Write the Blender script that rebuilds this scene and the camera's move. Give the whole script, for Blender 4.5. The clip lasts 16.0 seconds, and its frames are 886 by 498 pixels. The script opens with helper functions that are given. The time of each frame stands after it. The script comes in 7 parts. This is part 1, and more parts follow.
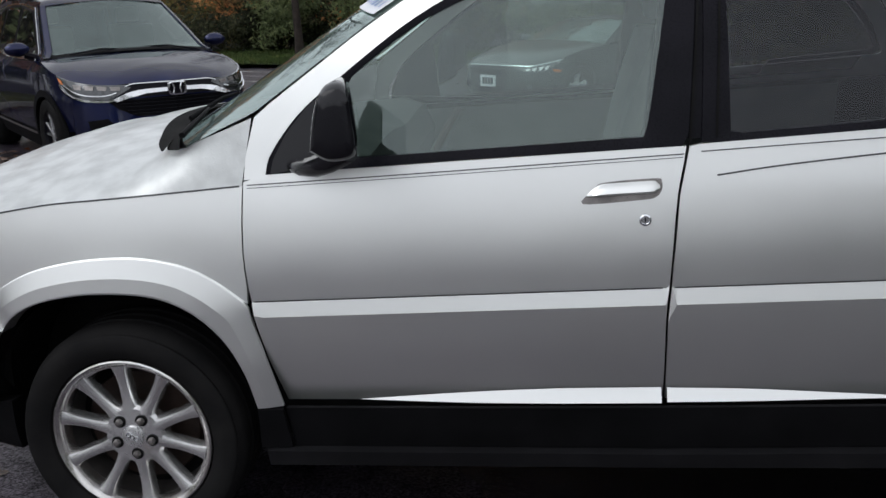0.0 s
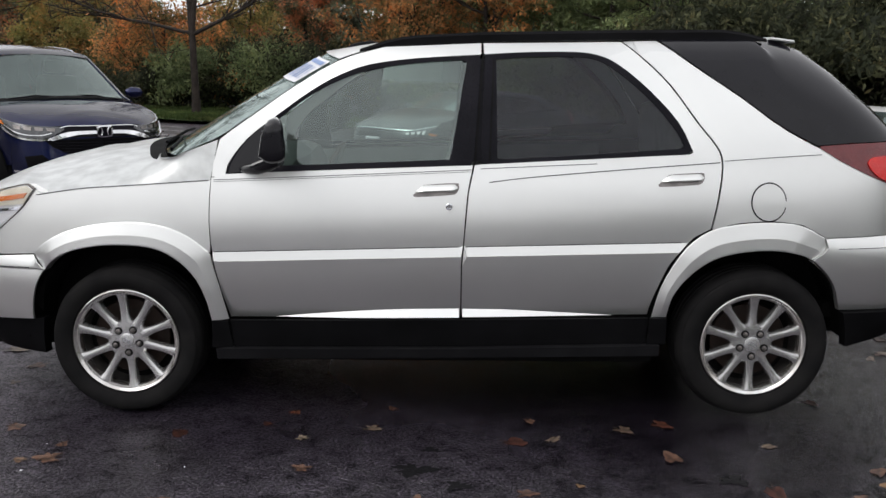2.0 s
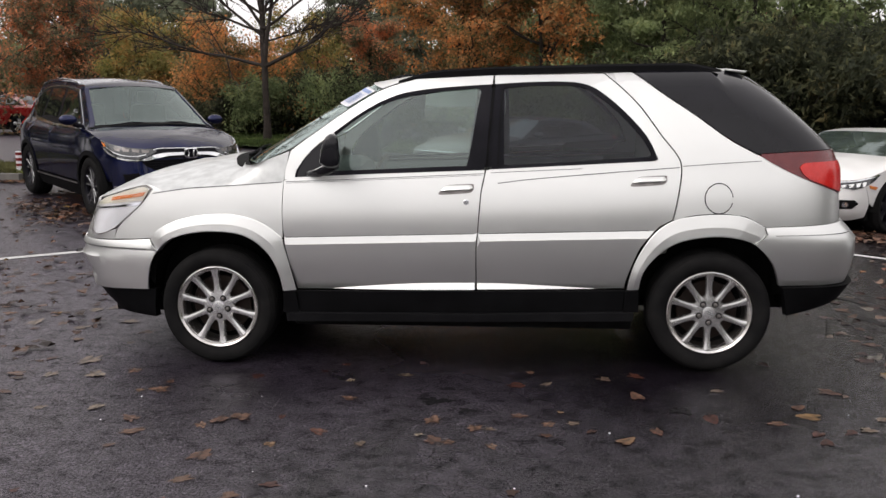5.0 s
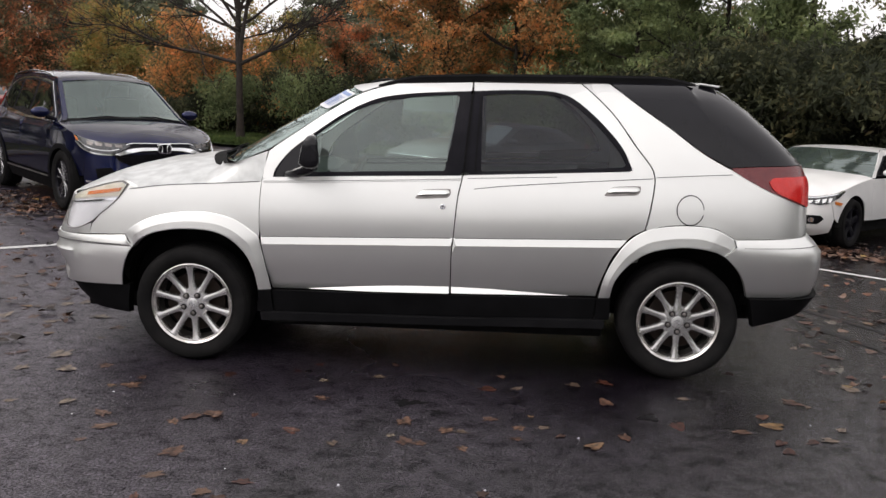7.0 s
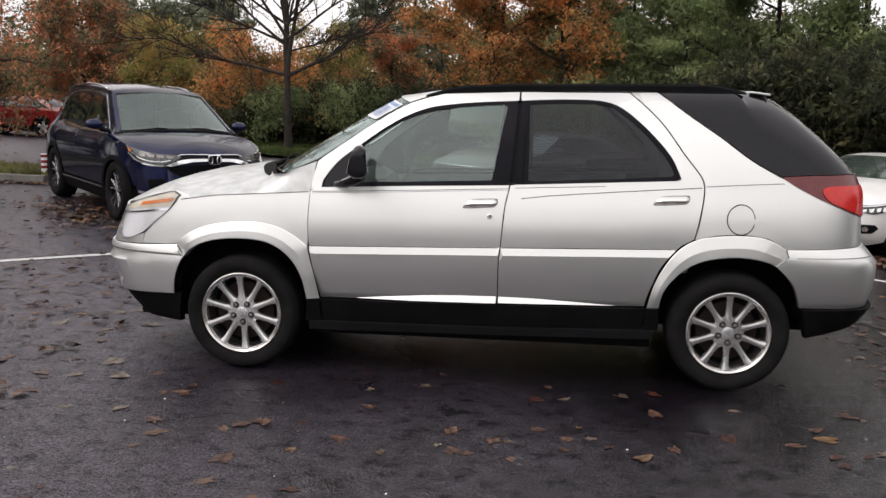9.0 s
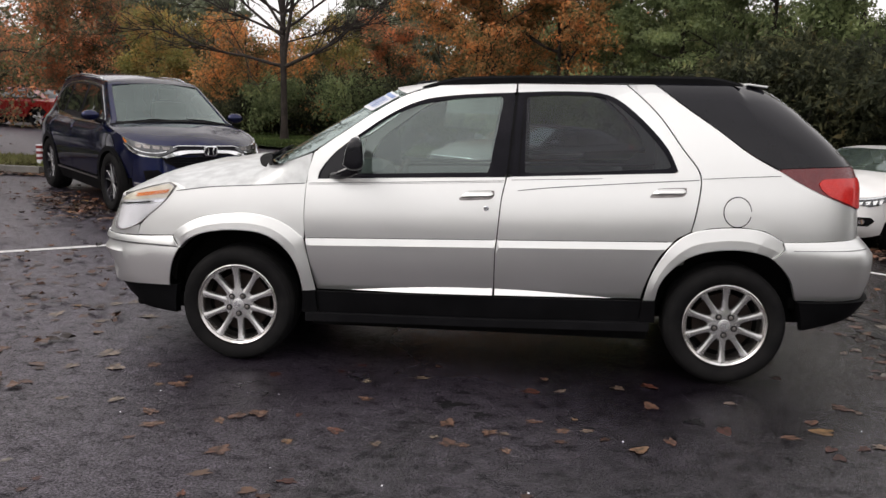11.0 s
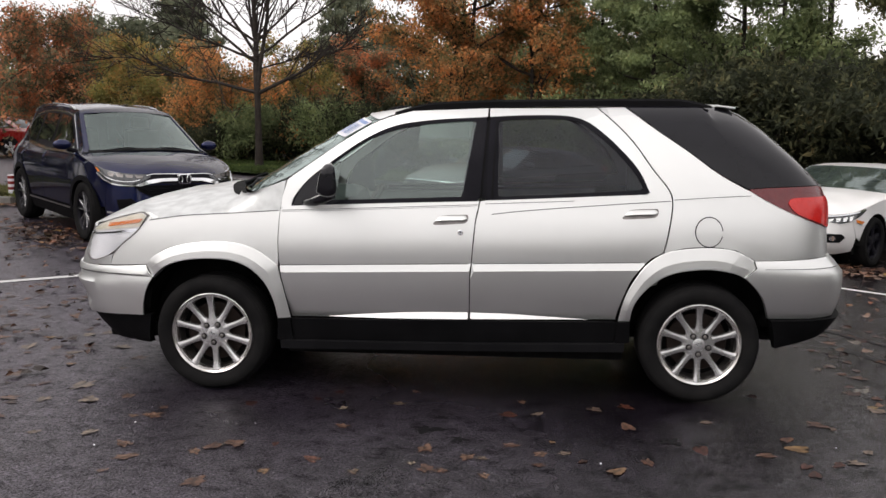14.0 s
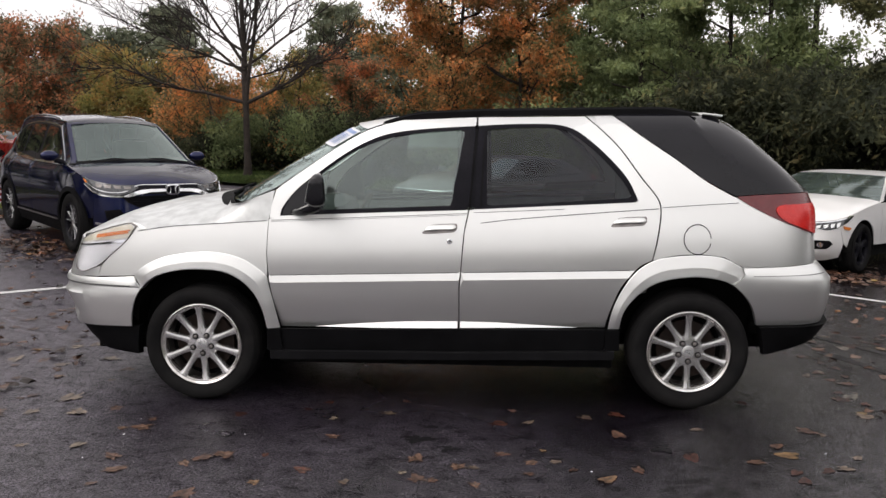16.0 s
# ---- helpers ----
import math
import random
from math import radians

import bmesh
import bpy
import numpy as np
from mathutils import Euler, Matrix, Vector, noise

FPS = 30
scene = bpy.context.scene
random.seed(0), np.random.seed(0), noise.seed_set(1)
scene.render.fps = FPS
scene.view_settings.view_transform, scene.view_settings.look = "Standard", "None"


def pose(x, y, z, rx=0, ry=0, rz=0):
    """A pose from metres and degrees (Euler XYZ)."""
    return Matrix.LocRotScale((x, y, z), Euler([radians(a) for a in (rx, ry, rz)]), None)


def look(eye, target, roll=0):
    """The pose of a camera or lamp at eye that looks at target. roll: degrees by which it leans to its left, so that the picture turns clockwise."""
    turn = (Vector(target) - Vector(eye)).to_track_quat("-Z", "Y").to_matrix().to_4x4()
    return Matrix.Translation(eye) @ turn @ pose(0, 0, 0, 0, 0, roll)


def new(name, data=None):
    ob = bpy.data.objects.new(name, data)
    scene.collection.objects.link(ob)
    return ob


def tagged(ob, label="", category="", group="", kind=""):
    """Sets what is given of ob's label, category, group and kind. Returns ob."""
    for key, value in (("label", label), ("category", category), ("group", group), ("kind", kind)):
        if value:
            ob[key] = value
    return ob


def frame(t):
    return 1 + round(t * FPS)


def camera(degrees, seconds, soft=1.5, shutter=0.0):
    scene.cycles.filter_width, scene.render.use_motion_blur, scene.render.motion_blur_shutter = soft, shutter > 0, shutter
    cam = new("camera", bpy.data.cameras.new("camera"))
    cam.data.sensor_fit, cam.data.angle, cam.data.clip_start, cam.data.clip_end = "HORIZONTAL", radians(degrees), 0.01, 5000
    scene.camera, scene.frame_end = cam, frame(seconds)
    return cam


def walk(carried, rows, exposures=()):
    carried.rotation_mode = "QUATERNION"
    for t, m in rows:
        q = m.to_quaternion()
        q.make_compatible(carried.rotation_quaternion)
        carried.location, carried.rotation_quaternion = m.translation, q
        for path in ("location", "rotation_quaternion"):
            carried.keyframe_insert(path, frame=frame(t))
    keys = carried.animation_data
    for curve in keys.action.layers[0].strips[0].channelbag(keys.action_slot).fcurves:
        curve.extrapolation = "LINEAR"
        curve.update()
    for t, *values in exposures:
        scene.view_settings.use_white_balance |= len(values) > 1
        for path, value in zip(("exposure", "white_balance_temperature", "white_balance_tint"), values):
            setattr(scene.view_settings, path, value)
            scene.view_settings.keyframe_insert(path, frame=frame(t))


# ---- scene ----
from mathutils import bvhtree

cam = camera(51.0, 16.0)

PATH = [
    (0, (-0.12, -2.293, 1.574), (-0.406, -0.389, 1.027), -3.3),
    (0.5, (-0.079, -2.726, 1.583), (-0.215, -0.782, 1.129), -2.9),
    (1, (-0.022, -3.229, 1.623), (-0.109, -1.279, 1.186), -0.3),
    (1.5, (0.08, -3.633, 1.635), (0.005, -1.684, 1.193), -0.3),
    (2, (0.103, -4.012, 1.642), (0.065, -2.055, 1.227), 0.1),
    (2.5, (0.216, -4.34, 1.632), (0.109, -2.377, 1.264), 0.1),
    (3, (0.283, -4.592, 1.646), (0.109, -2.64, 1.249), -0.6),
    (3.2, (0.286, -4.708, 1.645), (0.127, -2.749, 1.275), -0.6),
    (5.3, (0.397, -5.203, 1.653), (0.211, -3.242, 1.303), -0.2),
    (5.5, (0.386, -5.214, 1.651), (0.2, -3.251, 1.318), 0.1),
    (6, (0.372, -5.229, 1.652), (0.204, -3.265, 1.314), 0.2),
    (6.5, (0.365, -5.239, 1.657), (0.215, -3.273, 1.319), 1.0),
    (7, (0.359, -5.24, 1.663), (0.247, -3.273, 1.315), 1.5),
    (7.5, (0.353, -5.239, 1.662), (0.23, -3.271, 1.326), 1.4),
    (8, (0.35, -5.246, 1.662), (0.149, -3.282, 1.34), 0.8),
    (10.5, (0.351, -5.241, 1.662), (0.141, -3.282, 1.318), 1.2),
    (11, (0.35, -5.239, 1.661), (0.148, -3.279, 1.315), 1.2),
    (11.5, (0.352, -5.243, 1.663), (0.157, -3.284, 1.314), 1.2),
    (12, (0.351, -5.248, 1.667), (0.168, -3.287, 1.319), 1.2),
    (12.5, (0.354, -5.245, 1.67), (0.176, -3.285, 1.32), 1.0),
    (13, (0.352, -5.249, 1.667), (0.182, -3.286, 1.323), 0.9),
    (13.5, (0.364, -5.241, 1.673), (0.201, -3.277, 1.332), 0.8),
    (14, (0.366, -5.244, 1.673), (0.211, -3.272, 1.376), 0.4),
    (14.5, (0.373, -5.243, 1.672), (0.222, -3.27, 1.387), -0.3),
    (15, (0.37, -5.243, 1.672), (0.229, -3.268, 1.394), -0.5),
    (15.5, (0.367, -5.245, 1.67), (0.235, -3.269, 1.392), -0.1),
    (16, (0.368, -5.243, 1.674), (0.235, -3.267, 1.396), 0.1),
]
walk(cam, [(t, look(eye, target, roll)) for t, eye, target, roll in PATH], [(0, -0.28, 6200, 11), (0.5, -0.62, 6200, 11), (1.0, -0.12, 6300, 12), (1.5, -0.08, 6400, 12), (2.5, 0.0, 6600, 12), (5.3, 0.06, 6800, 15), (16, 0.06, 6800, 15)])

# ---- world and light: overcast autumn noon ----
world = bpy.data.worlds.new("overcast_sky")
scene.world = world
world.use_nodes = True
wn, wl = world.node_tree.nodes, world.node_tree.links
sky = wn.new("ShaderNodeTexSky")
sky.sky_type, sky.sun_disc = "NISHITA", False
sky.sun_elevation, sky.sun_rotation = radians(51), radians(232)
sky.air_density, sky.dust_density, sky.ozone_density = 1.0, 4.0, 1.0
grey = wn.new("ShaderNodeHueSaturation")
grey.inputs["Saturation"].default_value = 0.12
cloud = wn.new("ShaderNodeTexNoise")
cloud.inputs["Scale"].default_value, cloud.inputs["Detail"].default_value = 1.6, 5.0
veil = wn.new("ShaderNodeMix")
veil.data_type, veil.blend_type = "RGBA", "MIX"
veil.inputs["Factor"].default_value = 0.72
deck = wn.new("ShaderNodeValToRGB")
deck.color_ramp.elements[0].position, deck.color_ramp.elements[0].color = 0.3, (6.6, 6.7, 6.9, 1)
deck.color_ramp.elements[1].position, deck.color_ramp.elements[1].color = 0.75, (9.6, 9.7, 9.8, 1)
wl.new(sky.outputs["Color"], grey.inputs["Color"])
wl.new(cloud.outputs["Fac"], deck.inputs["Fac"])
wl.new(grey.outputs["Color"], veil.inputs[6])
wl.new(deck.outputs["Color"], veil.inputs[7])
# an overcast sky is brightest overhead
geo = wn.new("ShaderNodeTexCoord")
split = wn.new("ShaderNodeSeparateXYZ")
wl.new(geo.outputs["Generated"], split.inputs["Vector"])
rise = wn.new("ShaderNodeMapRange")
rise.inputs["From Min"].default_value, rise.inputs["From Max"].default_value = 0.0, 0.8
rise.inputs["To Min"].default_value, rise.inputs["To Max"].default_value = 1.45, 1.55
wl.new(split.outputs["Z"], rise.inputs["Value"])
gain = wn.new("ShaderNodeVectorMath")
gain.operation = "SCALE"
wl.new(veil.outputs[2], gain.inputs[0])
wl.new(rise.outputs["Result"], gain.inputs["Scale"])
wl.new(gain.outputs["Vector"], wn["Background"].inputs["Color"])
wn["Background"].inputs["Strength"].default_value = 0.106

sun = new("sun", bpy.data.lights.new("sun", "SUN"))
sun.data.energy, sun.data.angle, sun.data.color = 0.75, radians(45), (1.0, 0.97, 0.93)
sun.matrix_world = look((-9, -7, 14), (0, 0, 0))

# ---- materials ----
MATS = {}


def principled(name):
    m = bpy.data.materials.new(name)
    m.use_nodes = True
    MATS[name] = m
    return m, m.node_tree.nodes, m.node_tree.links, m.node_tree.nodes["Principled BSDF"]


def texcoord(n, l, scale, kind="noise", detail=4.0, space="Object"):
    co = n.new("ShaderNodeTexCoord")
    if kind == "noise":
        tx = n.new("ShaderNodeTexNoise")
        tx.inputs["Detail"].default_value = detail
    else:
        tx = n.new("ShaderNodeTexVoronoi")
        tx.feature = kind
    tx.inputs["Scale"].default_value = scale
    l.new(co.outputs[space], tx.inputs["Vector"])
    return tx


def ramp(n, l, source, stops):
    r = n.new("ShaderNodeValToRGB")
    e = r.color_ramp.elements
    while len(e) < len(stops):
        e.new(0.5)
    for k, (p, c) in enumerate(stops):
        e[k].position = p
        e[k].color = (*c, 1) if len(c) == 3 else c
    l.new(source, r.inputs["Fac"])
    return r


def bump(n, l, b, source, strength, distance):
    k = n.new("ShaderNodeBump")
    k.inputs["Strength"].default_value, k.inputs["Distance"].default_value = strength, distance
    l.new(source, k.inputs["Height"])
    l.new(k.outputs["Normal"], b.inputs["Normal"])
    return k


def surface(name, low, high, rough, scale=30.0, metal=0.0, coat=0.0, relief=0.0, relief_size=0.002, fine=220.0, spread=0.08, gloss=0.5):
    """A surface whose colour drifts between two tones at a coarse scale, whose gloss drifts at a fine one, with slight relief."""
    m, n, l, b = principled(name)
    big = texcoord(n, l, scale)
    small = texcoord(n, l, fine, detail=2.0)
    c = ramp(n, l, big.outputs["Fac"], [(0.3, low), (0.7, high)])
    l.new(c.outputs["Color"], b.inputs["Base Color"])
    r = ramp(n, l, small.outputs["Fac"], [(0.3, (max(rough - spread, 0.02),) * 3), (0.7, (min(rough + spread, 1.0),) * 3)])
    l.new(r.outputs["Color"], b.inputs["Roughness"])
    b.inputs["Metallic"].default_value = metal
    b.inputs["Specular IOR Level"].default_value = gloss
    b.inputs["Coat Weight"].default_value, b.inputs["Coat Roughness"].default_value = coat, 0.05
    if relief:
        bump(n, l, b, small.outputs["Fac"], relief, relief_size)
    return m


def paint(name, low, high, metal, rough, flake=2600.0, coat=0.6, gloss=0.5, beads=0.0, edge=(1.0, 1.0, 1.0)):
    """Clear-coated car paint: metal flake, faint dirt and a film of rain drops."""
    m, n, l, b = principled(name)
    dirt = texcoord(n, l, 2.3, detail=6.0)
    c = ramp(n, l, dirt.outputs["Fac"], [(0.35, low), (0.65, high)])
    l.new(c.outputs["Color"], b.inputs["Base Color"])
    b.inputs["Metallic"].default_value = metal
    film = texcoord(n, l, 9.0, detail=5.0)
    r = ramp(n, l, film.outputs["Fac"], [(0.3, (rough - 0.02,) * 3), (0.75, (rough + 0.03,) * 3)])
    l.new(r.outputs["Color"], b.inputs["Roughness"])
    b.inputs["Specular IOR Level"].default_value = gloss
    b.inputs["Specular Tint"].default_value = (*edge, 1)
    b.inputs["Coat Weight"].default_value, b.inputs["Coat Roughness"].default_value = coat, 0.06
    if beads:
        # drying film: pale and dull in patches, darker where the drops stand
        dirt.inputs["Scale"].default_value = 11.0
        drops = texcoord(n, l, 120.0, detail=2.0)
        size = ramp(n, l, drops.outputs["Fac"], [(0.52, (0.0,) * 3), (0.66, (1.0,) * 3)])
        bump(n, l, b, size.outputs["Color"], beads, 0.002)
    return m


def glass(name, tint, through_amount, rough=0.0, haze=(0.02, 0.07), film_colour=(0.45, 0.5, 0.5), ior=1.52, mirror_tint=(0.88, 1.0, 0.97)):
    """Car glass: a tinted pane that lets a share of the light through and mirrors the rest by its gloss."""
    m, n, l, b = principled(name)
    clear = n.new("ShaderNodeBsdfTransparent")
    clear.inputs["Color"].default_value = (*[t * through_amount for t in tint], 1)
    gloss = n.new("ShaderNodeBsdfGlossy")
    gloss.inputs["Roughness"].default_value = rough + 0.015
    gloss.inputs["Color"].default_value = (*mirror_tint, 1)
    fres = n.new("ShaderNodeFresnel")
    fres.inputs["IOR"].default_value = ior
    # the film's diffuse veil stands in for sky mirrored by the windscreens
    haze_noise = texcoord(n, l, 5.0, detail=5.0)
    film = n.new("ShaderNodeBsdfDiffuse")
    film.inputs["Color"].default_value = (*film_colour, 1)
    hazed = n.new("ShaderNodeMixShader")
    amount = ramp(n, l, haze_noise.outputs["Fac"], [(0.3, (haze[0],) * 3), (0.8, (haze[1],) * 3)])
    l.new(amount.outputs["Color"], hazed.inputs["Fac"])
    l.new(clear.outputs["BSDF"], hazed.inputs[1])
    l.new(film.outputs["BSDF"], hazed.inputs[2])
    mix = n.new("ShaderNodeMixShader")
    l.new(fres.outputs["Fac"], mix.inputs["Fac"])
    l.new(hazed.outputs["Shader"], mix.inputs[1])
    l.new(gloss.outputs["BSDF"], mix.inputs[2])
    n.remove(b)
    l.new(mix.outputs["Shader"], n["Material Output"].inputs["Surface"])
    return m


SILVER = paint("silver_paint", (0.785, 0.797, 0.783), (0.815, 0.827, 0.813), 0.90, 0.35, coat=0.45)
SILVER_WET = paint("rain_beaded_silver_paint", (0.50, 0.515, 0.51), (0.66, 0.68, 0.672), 0.6, 0.42, coat=0.3, beads=0.10)
NAVY = paint("navy_paint", (0.006, 0.009, 0.045), (0.008, 0.013, 0.060), 0.8, 0.34, coat=0.85, gloss=0.5, edge=(0.03, 0.04, 0.14))
WHITE = paint("white_paint", (0.74, 0.74, 0.73), (0.80, 0.80, 0.79), 0.0, 0.3)
GREY_PAINT = paint("grey_paint", (0.03, 0.034, 0.038), (0.045, 0.05, 0.055), 0.5, 0.3)
RED_PAINT = paint("red_paint", (0.17, 0.008, 0.007), (0.23, 0.012, 0.010), 0.0, 0.28)
CLADDING = surface("black_cladding", (0.0045, 0.0045, 0.005), (0.008, 0.008, 0.009), 0.6, 6, relief=0.25, relief_size=0.0008, fine=700, gloss=0.05)
SILL_GREY = surface("grey_sill_plastic", (0.008, 0.008, 0.009), (0.014, 0.014, 0.0155), 0.55, 6, relief=0.2, relief_size=0.0008, fine=600, gloss=0.12)
TRIM = surface("gloss_black_trim", (0.005, 0.005, 0.0075), (0.009, 0.0085, 0.0125), 0.30, 8, gloss=0.09)
GLOSS_BLACK = surface("gloss_black_mirror_shell", (0.006, 0.006, 0.008), (0.010, 0.010, 0.013), 0.12, 8, spread=0.03, gloss=0.35)
RUBBER = surface("black_rubber", (0.009, 0.009, 0.0095), (0.016, 0.0155, 0.0155), 0.8, 9, relief=0.2, relief_size=0.001, fine=300, gloss=0.06)
DARK = surface("dark_void_liner", (0.006, 0.006, 0.006), (0.012, 0.012, 0.012), 0.9, 8, gloss=0.1)
ALLOY = surface("machined_alloy", (0.60, 0.605, 0.61), (0.76, 0.765, 0.77), 0.28, 14, metal=0.8, spread=0.02)
ALLOY_FACE = surface("brake_dusted_alloy", (0.62, 0.622, 0.62), (0.78, 0.782, 0.78), 0.24, 6, metal=0.92, spread=0.01)
ALLOY_LIP = surface("bright_alloy_lip", (0.60, 0.57, 0.54), (0.80, 0.80, 0.79), 0.22, 13, metal=0.95, spread=0.02)
# BARREL and BRAKE carry the shade between the spokes in near-black tones
BARREL = surface("dusty_shaded_barrel", (0.025, 0.023, 0.022), (0.06, 0.055, 0.052), 0.6, 16, metal=0.1)
CHROME = surface("chrome", (0.72, 0.73, 0.75), (0.82, 0.83, 0.85), 0.10, 12, metal=1.0, spread=0.04)
DARK_LINE = surface("dark_grey_line", (0.035, 0.035, 0.038), (0.06, 0.06, 0.064), 0.5, 20)
STEEL_DARK = surface("dark_steel", (0.16, 0.15, 0.145), (0.30, 0.28, 0.27), 0.35, 20, metal=0.8)
BRAKE = surface("rusty_shaded_disc", (0.013, 0.008, 0.006), (0.03, 0.016, 0.011), 0.6, 18, metal=0.4)
LAMP_CLEAR = surface("clear_lamp_reflector", (0.86, 0.88, 0.89), (0.95, 0.96, 0.97), 0.14, 18, metal=0.15, coat=1.0)
LAMP_GREY = surface("shadowed_lamp_bowl", (0.80, 0.81, 0.82), (0.92, 0.93, 0.94), 0.2, 14, metal=0.1, coat=1.0)
AMBER = surface("amber_lens", (0.62, 0.16, 0.02), (0.74, 0.22, 0.03), 0.2, 60, coat=1.0)
CREAM_LENS = surface("cream_lens", (0.64, 0.62, 0.49), (0.76, 0.74, 0.62), 0.22, 20, coat=1.0)
RED_LENS = surface("red_lens", (0.55, 0.010, 0.01), (0.68, 0.022, 0.016), 0.25, 25, coat=0.3)
MAROON = surface("maroon_lens", (0.11, 0.008, 0.012), (0.15, 0.013, 0.016), 0.25, 25, coat=0.4)
CLOTH = surface("grey_cloth_seat", (0.27, 0.285, 0.265), (0.35, 0.365, 0.34), 0.9, 12, relief=0.4, relief_size=0.002, fine=400)
WHEEL_RIM = surface("worn_brown_leather", (0.06, 0.042, 0.034), (0.11, 0.08, 0.066), 0.5, 20)
DASH = surface("grey_interior_plastic", (0.12, 0.135, 0.13), (0.17, 0.185, 0.175), 0.6, 10, relief=0.2, relief_size=0.0008, fine=500)
STICKER_WHITE = surface("white_vinyl", (0.72, 0.74, 0.78), (0.80, 0.81, 0.84), 0.4, 12)
STICKER_BLUE = surface("blue_vinyl", (0.16, 0.27, 0.52), (0.20, 0.31, 0.58), 0.4, 12)
GLASS_CLEAR = glass("clear_car_glass", (0.82, 0.94, 0.90), 0.88, 0.0, (0.0, 0.010), (0.40, 0.54, 0.50), ior=2.15)
GLASS_TINT = glass("tinted_car_glass", (0.58, 0.61, 0.65), 0.85, 0.0, (0.0, 0.006), ior=1.48, mirror_tint=(0.92, 0.94, 1.0))
GLASS_DARK = surface("black_privacy_glass", (0.007, 0.007, 0.0095), (0.011, 0.011, 0.0145), 0.03, 4, spread=0.008, gloss=0.30)
SIDE_GLASS = surface("parked_car_side_glass", (0.004, 0.004, 0.005), (0.007, 0.007, 0.008), 0.02, 4, spread=0.005, gloss=0.9)
GLASS_SCREEN = glass("windscreen_glass", (0.75, 0.92, 0.88), 0.5, 0.0, (0.16, 0.36), (0.40, 0.52, 0.49))
GLASS_LAMP = glass("lamp_cover_glass", (0.98, 0.98, 1.0), 0.98, 0.0, (0.0, 0.01), (0.6, 0.6, 0.6), ior=1.5, mirror_tint=(1.0, 1.0, 1.0))
GLASS_PALE = glass("parked_car_windscreen", (0.75, 0.92, 0.88), 0.4, 0.0, (0.07, 0.13), (0.40, 0.52, 0.50), ior=1.75)
LAMP_DARK = surface("dark_clear_lamp", (0.03, 0.033, 0.036), (0.09, 0.095, 0.10), 0.12, 16, metal=0.5, coat=1.0)

# ---- helpers of the build ----
def part(name, bm, material, parent=None, label="", sharp=30):
    """Links a bmesh as one mesh object under a thing or a part."""
    me = bpy.data.meshes.new(name)
    bm.normal_update()
    bm.to_mesh(me)
    bm.free()
    me.materials.append(material)
    me.shade_smooth()
    me.set_sharp_from_angle(angle=radians(sharp))
    ob = new(name, me)
    ob.parent = parent
    if label:
        ob["label"] = label
    return ob


def thing(name, label, category, group="", kind="", at=None):
    ob = new(name)
    ob.empty_display_size = 0.2
    if at is not None:
        ob.matrix_basis = at
    return tagged(ob, label, category, group, kind)


def mesh_object(name, verts, faces, material, smooth=False):
    me = bpy.data.meshes.new(name)
    me.from_pydata(verts, [], faces)
    me.materials.append(material)
    if smooth:
        me.shade_smooth()
    me.update()
    return new(name, me)


def box(bm, x0, x1, y0, y1, z0, z1, bevel=0.0):
    v = [bm.verts.new(p) for p in ((x0, y0, z0), (x1, y0, z0), (x1, y1, z0), (x0, y1, z0), (x0, y0, z1), (x1, y0, z1), (x1, y1, z1), (x0, y1, z1))]
    f = [bm.faces.new([v[i] for i in q]) for q in ((3, 2, 1, 0), (4, 5, 6, 7), (0, 1, 5, 4), (1, 2, 6, 5), (2, 3, 7, 6), (3, 0, 4, 7))]
    if bevel:
        es = list({e for q in f for e in q.edges})
        bmesh.ops.bevel(bm, geom=es, offset=bevel, segments=2, affect="EDGES", profile=0.6)
    return v


def tube(bm, pts, radii, n=8, cap=True):
    """A round bar along points, each with its radius."""
    rings, prev = [], None
    P = [Vector(p) for p in pts]
    for i, p in enumerate(P):
        d = (P[min(i + 1, len(P) - 1)] - P[max(i - 1, 0)]).normalized()
        a = d.cross(Vector((0, 0, 1)))
        if a.length < 0.05:
            a = d.cross(Vector((0, 1, 0)))
        if prev is not None:
            a = prev - d * prev.dot(d)
        a.normalize()
        prev = a
        b = d.cross(a)
        r = radii[i] if hasattr(radii, "__len__") else radii
        rings.append([bm.verts.new(p + (a * math.cos(2 * math.pi * k / n) + b * math.sin(2 * math.pi * k / n)) * r) for k in range(n)])
    for q, s in zip(rings, rings[1:]):
        for k in range(n):
            bm.faces.new((q[k], s[k], s[(k + 1) % n], q[(k + 1) % n]))
    if cap:
        bm.faces.new(rings[0])
        bm.faces.new(rings[-1][::-1])


def lathe(bm, profile, centre, n=48):
    """Turns (radius, y) pairs about the y axis through centre."""
    cx, cy, cz = centre
    rings = [[bm.verts.new((cx + r * math.cos(2 * math.pi * k / n), cy + y, cz + r * math.sin(2 * math.pi * k / n))) for k in range(n)] for r, y in profile]
    for q, s in zip(rings, rings[1:]):
        for k in range(n):
            bm.faces.new((q[k], q[(k + 1) % n], s[(k + 1) % n], s[k]))
    return rings


def ground_height(x, y):
    """The lot falls gently away behind the parked cars."""
    d = 0.0347 * x + 0.0305 * y - 0.06
    fall = (math.sqrt(d * d + 0.0002) + d) / 2
    q = -x - 2.4
    rise = 0.022 * (math.sqrt(q * q + 0.3) + q) / 2
    return -0.62 * math.tanh(fall / 0.62) + 0.17 * math.tanh(rise / 0.17)


